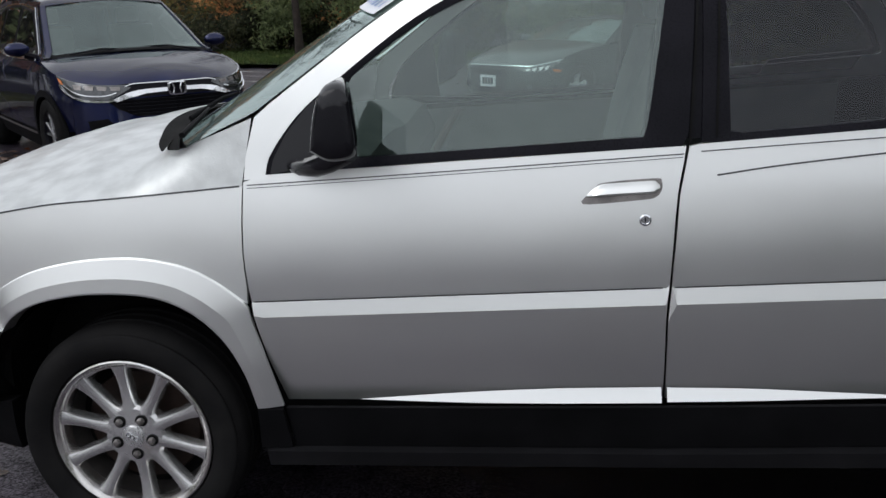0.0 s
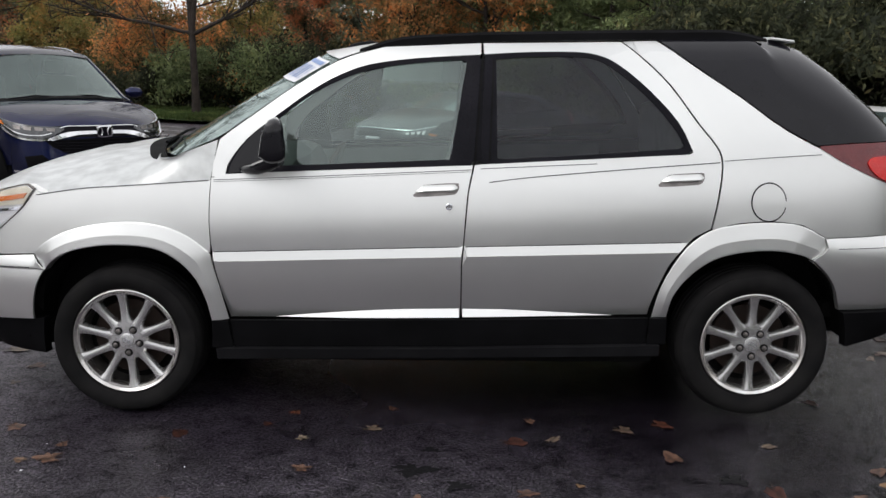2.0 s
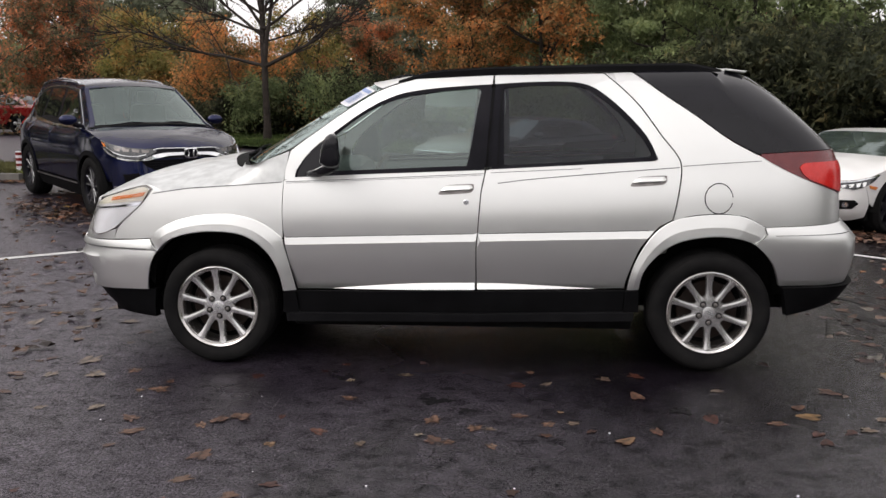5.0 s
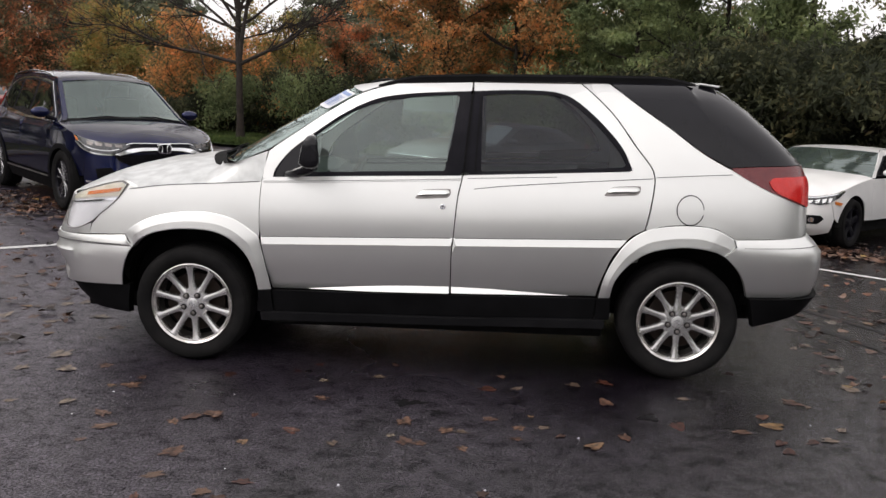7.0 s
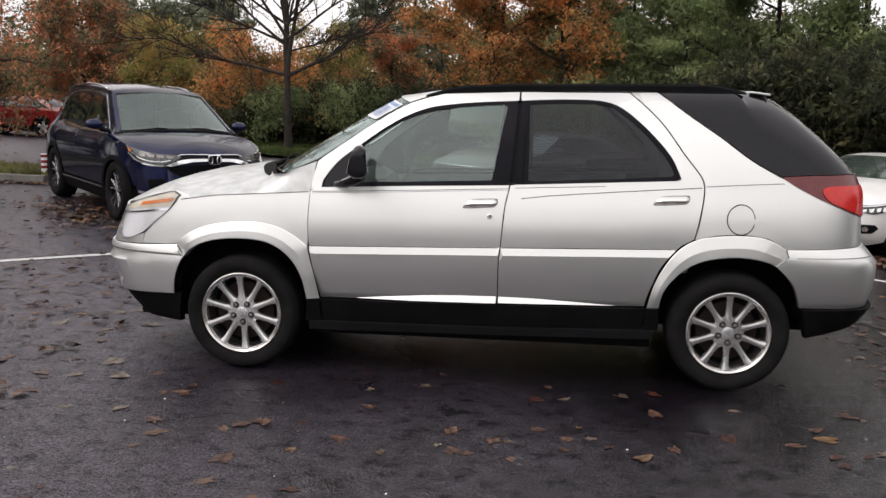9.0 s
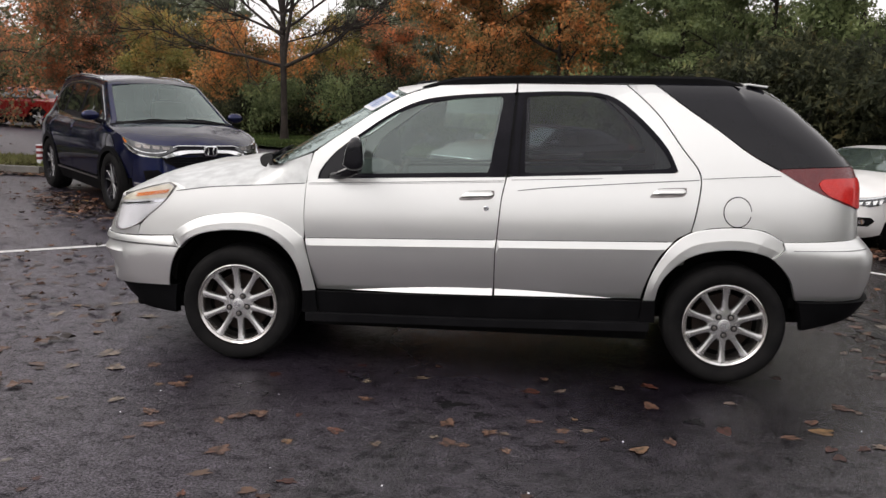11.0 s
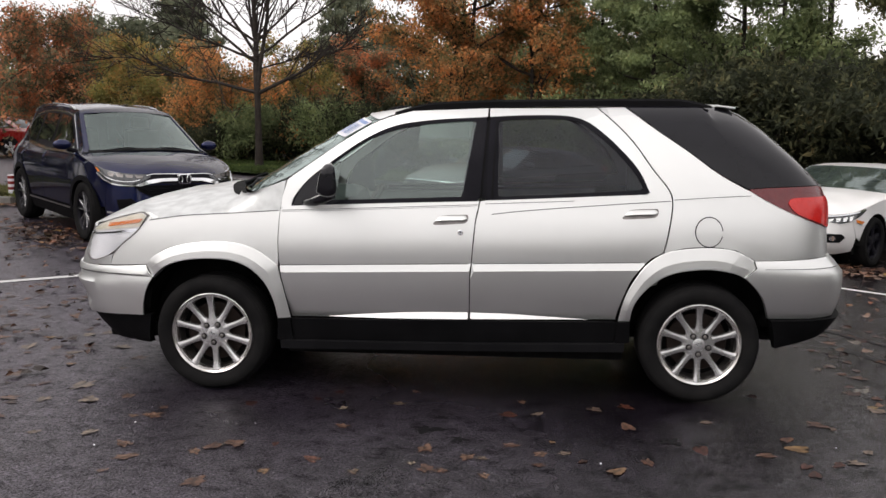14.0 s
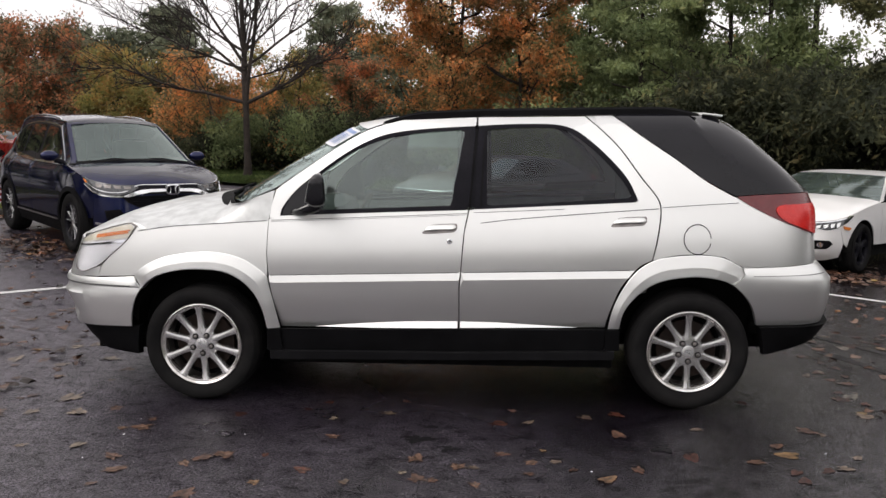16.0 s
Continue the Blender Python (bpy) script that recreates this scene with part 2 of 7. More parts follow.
# ---- ground ----
def asphalt_material():
    m, n, l, b = principled("wet_asphalt")
    co = n.new("ShaderNodeTexCoord")
    stones = n.new("ShaderNodeTexNoise")
    stones.inputs["Scale"].default_value, stones.inputs["Detail"].default_value, stones.inputs["Roughness"].default_value = 85.0, 6.0, 0.75
    patches = n.new("ShaderNodeTexNoise")
    patches.inputs["Scale"].default_value, patches.inputs["Detail"].default_value = 0.55, 6.0
    warp = n.new("ShaderNodeTexNoise")
    warp.inputs["Scale"].default_value, warp.inputs["Detail"].default_value = 5.0, 4.0
    add = n.new("ShaderNodeVectorMath")
    add.operation = "MULTIPLY_ADD"
    add.inputs[1].default_value = (0.24, 0.24, 0.0)
    cracks = n.new("ShaderNodeTexVoronoi")
    cracks.feature = "DISTANCE_TO_EDGE"
    cracks.inputs["Scale"].default_value = 15.0
    for t in (stones, patches, warp):
        l.new(co.outputs["Object"], t.inputs["Vector"])
    l.new(warp.outputs["Color"], add.inputs[0])
    l.new(co.outputs["Object"], add.inputs[2])
    l.new(add.outputs["Vector"], cracks.inputs["Vector"])
    tone = ramp(n, l, stones.outputs["Fac"], [(0.40, (0.0033, 0.0027, 0.0040)), (0.51, (0.0095, 0.0078, 0.0114)), (0.61, (0.056, 0.046, 0.064))])
    mottle = n.new("ShaderNodeTexNoise")
    mottle.inputs["Scale"].default_value, mottle.inputs["Detail"].default_value, mottle.inputs["Roughness"].default_value = 9.0, 7.0, 0.72
    l.new(co.outputs["Object"], mottle.inputs["Vector"])
    blot = ramp(n, l, mottle.outputs["Fac"], [(0.36, (0.40,) * 3), (0.5, (1.0,) * 3), (0.66, (1.7,) * 3)])
    spot = n.new("ShaderNodeMix")
    spot.data_type, spot.blend_type = "RGBA", "MULTIPLY"
    spot.inputs["Factor"].default_value = 1.0
    l.new(tone.outputs["Color"], spot.inputs[6])
    l.new(blot.outputs["Color"], spot.inputs[7])
    # the base tone lightens and roughens towards the low x side
    sep = n.new("ShaderNodeSeparateXYZ")
    l.new(co.outputs["Object"], sep.inputs["Vector"])
    dry = n.new("ShaderNodeMapRange")
    dry.inputs["From Min"].default_value, dry.inputs["From Max"].default_value = 2.2, -3.2
    dry.inputs["To Min"].default_value, dry.inputs["To Max"].default_value = -0.32, 0.32
    l.new(sep.outputs["X"], dry.inputs["Value"])
    damp = n.new("ShaderNodeMath")
    damp.operation = "ADD"
    l.new(patches.outputs["Fac"], damp.inputs[0])
    l.new(dry.outputs["Result"], damp.inputs[1])
    age = ramp(n, l, damp.outputs[0], [(0.33, (0.5,) * 3), (0.78, (2.0,) * 3)])
    mul = n.new("ShaderNodeMix")
    mul.data_type, mul.blend_type = "RGBA", "MULTIPLY"
    mul.inputs["Factor"].default_value = 1.0
    l.new(spot.outputs[2], mul.inputs[6])
    l.new(age.outputs["Color"], mul.inputs[7])
    stain = n.new("ShaderNodeTexNoise")
    stain.inputs["Scale"].default_value, stain.inputs["Detail"].default_value, stain.inputs["Roughness"].default_value = 1.25, 7.0, 0.65
    l.new(co.outputs["Object"], stain.inputs["Vector"])
    soak = ramp(n, l, stain.outputs["Fac"], [(0.33, (0.45,) * 3), (0.45, (1.0,) * 3)])
    wetter = n.new("ShaderNodeMix")
    wetter.data_type, wetter.blend_type = "RGBA", "MULTIPLY"
    wetter.inputs["Factor"].default_value = 1.0
    l.new(mul.outputs[2], wetter.inputs[6])
    l.new(soak.outputs["Color"], wetter.inputs[7])
    mul = wetter
    gap = ramp(n, l, cracks.outputs["Distance"], [(0.0, (0.0,) * 3), (0.10, (1.0,) * 3)])
    where = ramp(n, l, damp.outputs[0], [(0.42, (0.0,) * 3), (0.56, (1.0,) * 3)])
    seam = n.new("ShaderNodeMix")
    seam.data_type, seam.blend_type = "RGBA", "MIX"
    inv = n.new("ShaderNodeMath")
    inv.operation = "SUBTRACT"
    inv.inputs[0].default_value = 1.0
    l.new(gap.outputs["Color"], inv.inputs[1])
    act = n.new("ShaderNodeMath")
    act.operation = "MULTIPLY"
    l.new(inv.outputs[0], act.inputs[0])
    l.new(where.outputs["Color"], act.inputs[1])
    broken = ramp(n, l, mottle.outputs["Fac"], [(0.46, (0.0,) * 3), (0.53, (1.0,) * 3)])
    some = n.new("ShaderNodeMath")
    some.operation = "MULTIPLY"
    l.new(act.outputs[0], some.inputs[0])
    l.new(broken.outputs["Color"], some.inputs[1])
    act = some
    l.new(act.outputs[0], seam.inputs["Factor"])
    l.new(mul.outputs[2], seam.inputs[6])
    seam.inputs[7].default_value = (0.008, 0.0075, 0.009, 1)
    l.new(seam.outputs[2], b.inputs["Base Color"])
    wet = ramp(n, l, damp.outputs[0], [(0.30, (0.15,) * 3), (0.62, (0.36,) * 3)])
    l.new(wet.outputs["Color"], b.inputs["Roughness"])
    height = n.new("ShaderNodeMath")
    height.operation = "SUBTRACT"
    l.new(stones.outputs["Fac"], height.inputs[0])
    l.new(act.outputs[0], height.inputs[1])
    grit = n.new("ShaderNodeMath")
    grit.operation = "MULTIPLY"
    peaks = ramp(n, l, stones.outputs["Fac"], [(0.42, (0.10,) * 3), (0.56, (1.0,) * 3)])
    pools = ramp(n, l, mottle.outputs["Fac"], [(0.38, (0.22,) * 3), (0.48, (0.85,) * 3), (0.62, (1.3,) * 3)])
    l.new(peaks.outputs["Color"], grit.inputs[0])
    l.new(pools.outputs["Color"], grit.inputs[1])
    l.new(grit.outputs[0], b.inputs["Specular IOR Level"])
    b.inputs["Specular Tint"].default_value = (1.0, 0.91, 1.0, 1.0)
    both = n.new("ShaderNodeMath")
    both.operation = "ADD"
    l.new(height.outputs[0], both.inputs[0])
    l.new(mottle.outputs["Fac"], both.inputs[1])
    bump(n, l, b, both.outputs[0], 0.30, 0.010)
    return m


ASPHALT = asphalt_material()
LINE_PAINT = surface("worn_white_line_paint", (0.42, 0.42, 0.42), (0.66, 0.66, 0.65), 0.6, 22, relief=0.4, relief_size=0.002, fine=140)
GRASS_SOIL = surface("grass_soil", (0.035, 0.06, 0.014), (0.07, 0.11, 0.025), 0.95, 3, relief=0.8, relief_size=0.03, fine=60)
CONCRETE = surface("kerb_concrete", (0.13, 0.125, 0.115), (0.20, 0.19, 0.175), 0.85, 5, relief=0.4, relief_size=0.003, fine=120)


def sheet(x0, x1, y0, y1, nx, ny, lift=0.0):
    xs, ys = np.linspace(x0, x1, nx), np.linspace(y0, y1, ny)
    v = [(x, y, ground_height(x, y) + lift) for y in ys for x in xs]
    f = [(j * nx + i, j * nx + i + 1, (j + 1) * nx + i + 1, (j + 1) * nx + i) for j in range(ny - 1) for i in range(nx - 1)]
    return v, f


xs = np.concatenate([np.array([-900, -300, -120, -70]), np.linspace(-45, 45, 181), np.array([70, 120, 300, 900])])
ys = np.concatenate([np.array([-900, -300, -120, -60]), np.linspace(-30, 40, 141), np.array([60, 120, 300, 900])])
gv = [(x, y, ground_height(x, y)) for y in ys for x in xs]
gf = [(j * len(xs) + i, j * len(xs) + i + 1, (j + 1) * len(xs) + i + 1, (j + 1) * len(xs) + i) for j in range(len(ys) - 1) for i in range(len(xs) - 1)]
ground = tagged(mesh_object("ground", gv, gf, ASPHALT, True), "dark wet cracked asphalt of a parking lot", "ground", kind="structure")


def painted_line(a, b, width=0.10, n=14):
    a, b = Vector((*a, 0)), Vector((*b, 0))
    side = (b - a).cross(Vector((0, 0, 1))).normalized() * width / 2
    v, f = [], []
    for i in range(n + 1):
        p = a.lerp(b, i / n)
        for q in (p + side, p - side):
            v.append((q.x, q.y, ground_height(q.x, q.y) + 0.005))
    f = [(2 * i, 2 * i + 1, 2 * i + 3, 2 * i + 2) for i in range(n)]
    ob = mesh_object("parking_line", v, f, LINE_PAINT)
    return tagged(ob, "worn white painted parking line on wet asphalt", "parking line", "parking lines", "structure")

# ---- car bodies: panels cut from one curved shell ----
def spline(pts, n=6):
    P = [np.array(p, float) for p in pts]
    Q = [2 * P[0] - P[1]] + P + [2 * P[-1] - P[-2]]
    out = []
    for i in range(1, len(Q) - 2):
        a, b, c, d = Q[i - 1:i + 3]
        for k in range(n):
            t = k / n
            out.append(tuple(0.5 * (2 * b + (c - a) * t + (2 * a - 5 * b + 4 * c - d) * t * t + (3 * b - a - 3 * c + d) * t ** 3)))
    out.append(tuple(P[-1]))
    return out


class Shell:
    """One flank of a car from the nose's middle round to the tail's middle. u runs along the flank in metres, z is the height."""

    def __init__(self, half, front, rear, side, nose, tail, front_ease, rear_ease):
        self.half, self.u0, self.u1 = half, front[0][0], rear[0][0]
        self.fp, self.rp = np.array(spline(front, 24)), np.array(spline(rear, 24))
        self.fs = np.r_[0, np.cumsum(np.hypot(*np.diff(self.fp, axis=0).T))]
        self.rs = np.r_[0, np.cumsum(np.hypot(*np.diff(self.rp, axis=0).T))]
        self.side, self.nose, self.tail = np.array(side).T, np.array(nose).T, np.array(tail).T
        self.fe, self.re = front_ease, rear_ease
        self.nose_u, self.tail_u = self.u0 - self.fs[-1], self.u1 + self.rs[-1]

    def at(self, u, z, off=0.0):
        gy = np.interp(z, *self.side)
        nx, ny = 0.0, -1.0
        if u < self.u0:
            s = self.u0 - u
            x, y = np.interp(s, self.fs, self.fp[:, 0]), np.interp(s, self.fs, self.fp[:, 1])
            dx, dy = np.interp(s + 0.02, self.fs, self.fp[:, 0]) - np.interp(s - 0.02, self.fs, self.fp[:, 0]), np.interp(s + 0.02, self.fs, self.fp[:, 1]) - np.interp(s - 0.02, self.fs, self.fp[:, 1])
            d = math.hypot(dx, dy) or 1
            nx, ny = -dy / d, dx / d
            w = min(1, max(0, (s - self.fe[0]) / self.fe[1]))
            x += w * w * (3 - 2 * w) * np.interp(z, *self.nose)
        elif u > self.u1:
            s = u - self.u1
            x, y = np.interp(s, self.rs, self.rp[:, 0]), np.interp(s, self.rs, self.rp[:, 1])
            dx, dy = np.interp(s + 0.02, self.rs, self.rp[:, 0]) - np.interp(s - 0.02, self.rs, self.rp[:, 0]), np.interp(s + 0.02, self.rs, self.rp[:, 1]) - np.interp(s - 0.02, self.rs, self.rp[:, 1])
            d = math.hypot(dx, dy) or 1
            nx, ny = dy / d, -dx / d
            w = min(1, max(0, (s - self.re[0]) / self.re[1]))
            x -= w * w * (3 - 2 * w) * np.interp(z, *self.tail)
        else:
            x, y = u, 0.0
        h = self.half
        y = h - (h - y) * (h - gy) / h
        return Vector((x - nx * off, y - ny * off, z))


def inside(p, poly):
    x, y = p
    hit = False
    for (x0, y0), (x1, y1) in zip(poly, poly[1:] + poly[:1]):
        if (y0 > y) != (y1 > y) and x < (x1 - x0) * (y - y0) / (y1 - y0) + x0:
            hit = not hit
    return hit


def edge_gap(p, poly):
    px, py = p
    best = 9.0
    for (x0, y0), (x1, y1) in zip(poly, poly[1:] + poly[:1]):
        dx, dy = x1 - x0, y1 - y0
        t = max(0.0, min(1.0, ((px - x0) * dx + (py - y0) * dy) / (dx * dx + dy * dy + 1e-12)))
        best = min(best, math.hypot(px - x0 - t * dx, py - y0 - t * dy))
    return best


def panel(surf, outline, step=0.05, lines=(), rim=0.014, mirror=0.0, both=False):
    """A bmesh of the outline (u, z) laid on surf(u, z), with its edges turned in by rim. mirror: the middle's y, for the far side's twin; both: near and far in one."""
    from mathutils.geometry import delaunay_2d_cdt
    pts = []
    for (x0, y0), (x1, y1) in zip(outline, outline[1:] + outline[:1]):
        k = max(1, int(math.hypot(x1 - x0, y1 - y0) / step))
        pts += [(x0 + (x1 - x0) * i / k, y0 + (y1 - y0) * i / k) for i in range(k)]
    area = sum(a[0] * b[1] - b[0] * a[1] for a, b in zip(pts, pts[1:] + pts[:1]))
    if area < 0:
        pts.reverse()
    border = len(pts)
    extra = []
    for line in lines:
        for (x0, y0), (x1, y1) in zip(line, line[1:]):
            k = max(1, int(math.hypot(x1 - x0, y1 - y0) / 0.018))
            for i in range(k):
                p = (x0 + (x1 - x0) * i / k, y0 + (y1 - y0) * i / k)
                if inside(p, pts) and edge_gap(p, pts) > 0.003:
                    extra.append(p)
    U, Z = [p[0] for p in pts], [p[1] for p in pts]
    grid = []
    nz, nu = max(1, int((max(Z) - min(Z)) / step)), max(1, int((max(U) - min(U)) / step))
    for j in range(1, nz):
        for i in range(1, nu):
            p = (min(U) + (max(U) - min(U)) * (i + 0.5 * (j % 2)) / nu, min(Z) + (max(Z) - min(Z)) * j / nz)
            if inside(p, pts) and edge_gap(p, pts) > step * 0.45:
                if not extra or min(abs(p[0] - e[0]) + abs(p[1] - e[1]) for e in extra) > 0.028:
                    grid.append(p)
    allp = pts + extra + grid
    out = delaunay_2d_cdt([Vector(p) for p in allp], [(i, (i + 1) % border) for i in range(border)], [], 1, 1e-6)
    bm = bmesh.new()
    sides = [False] if not mirror else ([False, True] if both else [True])
    for flip in sides:
        def put(u, z, off):
            p = surf(u, z, off)
            return bm.verts.new((p.x, 2 * mirror - p.y, p.z) if flip else p)
        vs = [put(p.x, p.y, 0.0) for p in out[0]]
        for f in out[2]:
            q = [vs[i] for i in f]
            try:
                bm.faces.new(q[::-1] if flip else q)
            except ValueError:
                pass
        if rim:
            a = [put(*p, 0.0) for p in pts]
            b = [put(*p, rim) for p in pts]
            for i in range(border):
                k = (i + 1) % border
                q = (a[k], a[i], b[i], b[k])
                bm.faces.new(q[::-1] if flip else q)
    return bm


def loft(edge, centre, yc, n=10, power=1.0, ease=1.0):
    """A crowned sheet from an edge line to the middle line, and its mirror image."""
    m = max(len(edge), len(centre))

    def even(line):
        L = np.array([list(p) for p in line], float)
        s = np.r_[0, np.cumsum(np.linalg.norm(np.diff(L, axis=0), axis=1))]
        t = np.linspace(0, s[-1], 28)
        return np.array([np.interp(t, s, L[:, k]) for k in range(3)]).T
    A, B = even(edge), even(centre)
    bm = bmesh.new()
    rows = []
    for i in range(len(A)):
        row = []
        for k in range(-n, n + 1):
            s = (1 - abs(k) / n) ** ease
            c = math.sin(s * math.pi / 2) ** power
            p = A[i] * (1 - s) + B[i] * s
            p[2] = A[i][2] * (1 - c) + B[i][2] * c
            p[0] = A[i][0] * (1 - c) + B[i][0] * c
            if k > 0:
                p[1] = 2 * yc - p[1]
            row.append(bm.verts.new(p))
        rows.append(row)
    for q, r in zip(rows, rows[1:]):
        for k in range(2 * n):
            bm.faces.new((q[k], r[k], r[k + 1], q[k + 1]))
    bmesh.ops.remove_doubles(bm, verts=bm.verts, dist=1e-4)
    bmesh.ops.recalc_face_normals(bm, faces=bm.faces)
    if sum(f.normal.z * f.calc_area() for f in bm.faces) < 0:
        bmesh.ops.reverse_faces(bm, faces=bm.faces)
    return bm


def twin(name, surf, outline, material, parent, yc, label="", sharp=16, **kw):
    """The same panel on the near and the far flank."""
    near = part(name, panel(surf, outline, **kw), material, parent, label, sharp)
    part(name, panel(surf, outline, mirror=yc, **kw), material, parent, label, sharp)
    return near


def wheel(parent, at, tyre_r, rim_r, width, spokes, rim_mat, spoke_mat, outward=-1, spoke_w=0.030, hub_r=0.075, nuts=True, detail=48, double=0.0, phase=90.0, lip_mat=None):
    """An alloy wheel about the y axis; its face looks along outward * y."""
    cx, cy, cz = at
    o = -outward
    w = width
    bm = bmesh.new()
    lathe(bm, [(rim_r * 0.872, o * 0.050), (rim_r * 0.876, o * 0.020), (rim_r * 0.888, o * 0.012), (rim_r * 0.910, o * 0.011), (rim_r * 0.922, o * 0.004), (rim_r * 0.935, o * 0.0), (rim_r * 0.970, o * -0.005), (rim_r * 0.988, o * -0.003), (rim_r * 0.994, o * 0.004), (rim_r * 0.985, o * 0.02), (rim_r * 0.955, o * 0.03)], at, detail)
    bmesh.ops.recalc_face_normals(bm, faces=bm.faces)
    body = part("wheel", bm, lip_mat or rim_mat, parent, "ten-spoke silver alloy wheel with scuffed rim edge" if spokes == 10 else "dark alloy wheel with machined faces")
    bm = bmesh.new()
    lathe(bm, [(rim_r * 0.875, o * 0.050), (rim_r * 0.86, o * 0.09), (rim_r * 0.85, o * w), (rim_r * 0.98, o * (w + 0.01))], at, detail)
    part("rim_barrel", bm, BARREL if spokes == 10 else DARK, body, "dusty inner barrel, toned dark for the shade behind the spokes")
    bm = bmesh.new()
    k = tyre_r - rim_r
    prof = [(rim_r * 1.0, o * 0.03), (rim_r * 1.002, o * 0.007), (rim_r * 1.02, o * -0.005), (rim_r + k * 0.25, o * -0.018), (rim_r + k * 0.5, o * -0.024), (rim_r + k * 0.74, o * -0.018), (rim_r + k * 0.80, o * -0.014), (rim_r + k * 0.82, o * -0.010), (tyre_r - 0.02, o * 0.0), (tyre_r - 0.008, o * 0.012), (tyre_r, o * 0.035)]
    for g in (0.30, 0.5, 0.70):
        prof += [(tyre_r, o * (w * g - 0.008)), (tyre_r - 0.008, o * (w * g - 0.005)), (tyre_r - 0.008, o * (w * g + 0.005)), (tyre_r, o * (w * g + 0.008))]
    prof += [(tyre_r, o * (w - 0.03)), (tyre_r - 0.015, o * w), (rim_r + k * 0.5, o * (w + 0.024)), (rim_r, o * (w + 0.01))]
    lathe(bm, prof, at, detail)
    bmesh.ops.recalc_face_normals(bm, faces=bm.faces)
    part("tyre", bm, RUBBER, body, "black rubber tyre")
    bm = bmesh.new()
    lathe(bm, [(0.0001, o * 0.012), (hub_r * 0.45, o * 0.012), (hub_r * 0.95, o * 0.016), (hub_r * 1.05, o * 0.028), (hub_r * 1.05, o * 0.06)], at, 32)
    bmesh.ops.remove_doubles(bm, verts=bm.verts, dist=1e-4)
    bmesh.ops.recalc_face_normals(bm, faces=bm.faces)
    part("hub", bm, spoke_mat, body)
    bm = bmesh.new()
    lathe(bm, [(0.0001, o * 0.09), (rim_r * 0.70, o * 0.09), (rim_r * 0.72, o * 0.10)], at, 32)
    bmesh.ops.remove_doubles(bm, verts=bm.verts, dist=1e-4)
    part("brake_disc", bm, BRAKE if spokes == 10 else DARK, body, "rusty brake disc, toned dark for the shade behind the spokes" if spokes == 10 else "")
    bm = bmesh.new()
    lathe(bm, [(0.0001, o * 0.13), (rim_r * 0.86, o * 0.13)], at, 32)
    part("wheel_back", bm, DARK, body)
    turns = [(360 * i / spokes + s, width, mat) for i in range(spokes) for s, width, mat in (((-double, spoke_w, spoke_mat), (double, spoke_w, spoke_mat), (0.0, spoke_w * 5.0, rim_mat)) if double else ((0.0, spoke_w, spoke_mat),))]
    for turn, wide, face in turns:
        a = math.radians(phase + turn)
        bm = bmesh.new()
        r0, r1 = hub_r * 0.8, rim_r * 0.905
        cols = []
        for j in range(6):
            t = j / 5
            r = r0 + (r1 - r0) * t
            hw = wide * (0.60 - 0.12 * math.sin(t * math.pi)) * (1 if 0.15 < t < 0.9 else 1.22)
            dep = 0.014 - 0.008 * t + 0.006 * math.sin(t * math.pi) + (0.007 if wide > spoke_w else 0.0)
            row = []
            for s, y in ((-hw * 1.18, dep + 0.035), (-hw * 1.10, dep + 0.011), (-hw * 0.84, dep + 0.003), (-hw * 0.35, dep), (hw * 0.35, dep), (hw * 0.84, dep + 0.003), (hw * 1.10, dep + 0.011), (hw * 1.18, dep + 0.035)):
                row.append(bm.verts.new((cx + r * math.cos(a) - s * math.sin(a), cy + o * y, cz + r * math.sin(a) + s * math.cos(a))))
            cols.append(row)
        for q, s in zip(cols, cols[1:]):
            for j in range(7):
                bm.faces.new((q[j], s[j], s[j + 1], q[j + 1]))
        bmesh.ops.recalc_face_normals(bm, faces=bm.faces)
        if sum(f.normal.y * f.calc_area() for f in bm.faces) * outward < 0:
            bmesh.ops.reverse_faces(bm, faces=bm.faces)
        part("spoke", bm, face, body)
    if nuts:
        for i in range(5):
            a = math.radians(phase - 180) + 2 * math.pi * i / 5
            bm = bmesh.new()
            c = (cx + hub_r * 0.64 * math.cos(a), cy, cz + hub_r * 0.64 * math.sin(a))
            # proud black disc paints the shade of the hollow round the nut
            lathe(bm, [(0.0185, o * 0.018), (0.0180, o * 0.0105), (0.0001, o * 0.0105)], c, 16)
            part("nut_recess", bm, DARK, body, "dark disc for the shaded recess round a lug nut")
            bm = bmesh.new()
            lathe(bm, [(0.0120, o * 0.012), (0.0115, o * 0.003), (0.008, o * -0.003), (0.0001, o * -0.005)], c, 6)
            part("lug_nut", bm, STEEL_DARK, body)
        bm = bmesh.new()
        lathe(bm, [(0.034, o * 0.014), (0.032, o * 0.006), (0.026, o * 0.004), (0.0001, o * 0.004)], at, 28)
        part("hub_cap", bm, ALLOY, body, "round hub cap with a plain embossed emblem")
        for s in (-0.011, 0.0, 0.011):
            bm = bmesh.new()
            lathe(bm, [(0.0085, o * 0.005), (0.0085, o * 0.001), (0.005, o * 0.001), (0.005, o * 0.005)], (cx + s, cy, cz - s * 0.6), 16)
            part("emblem", bm, CHROME, body)
    return body

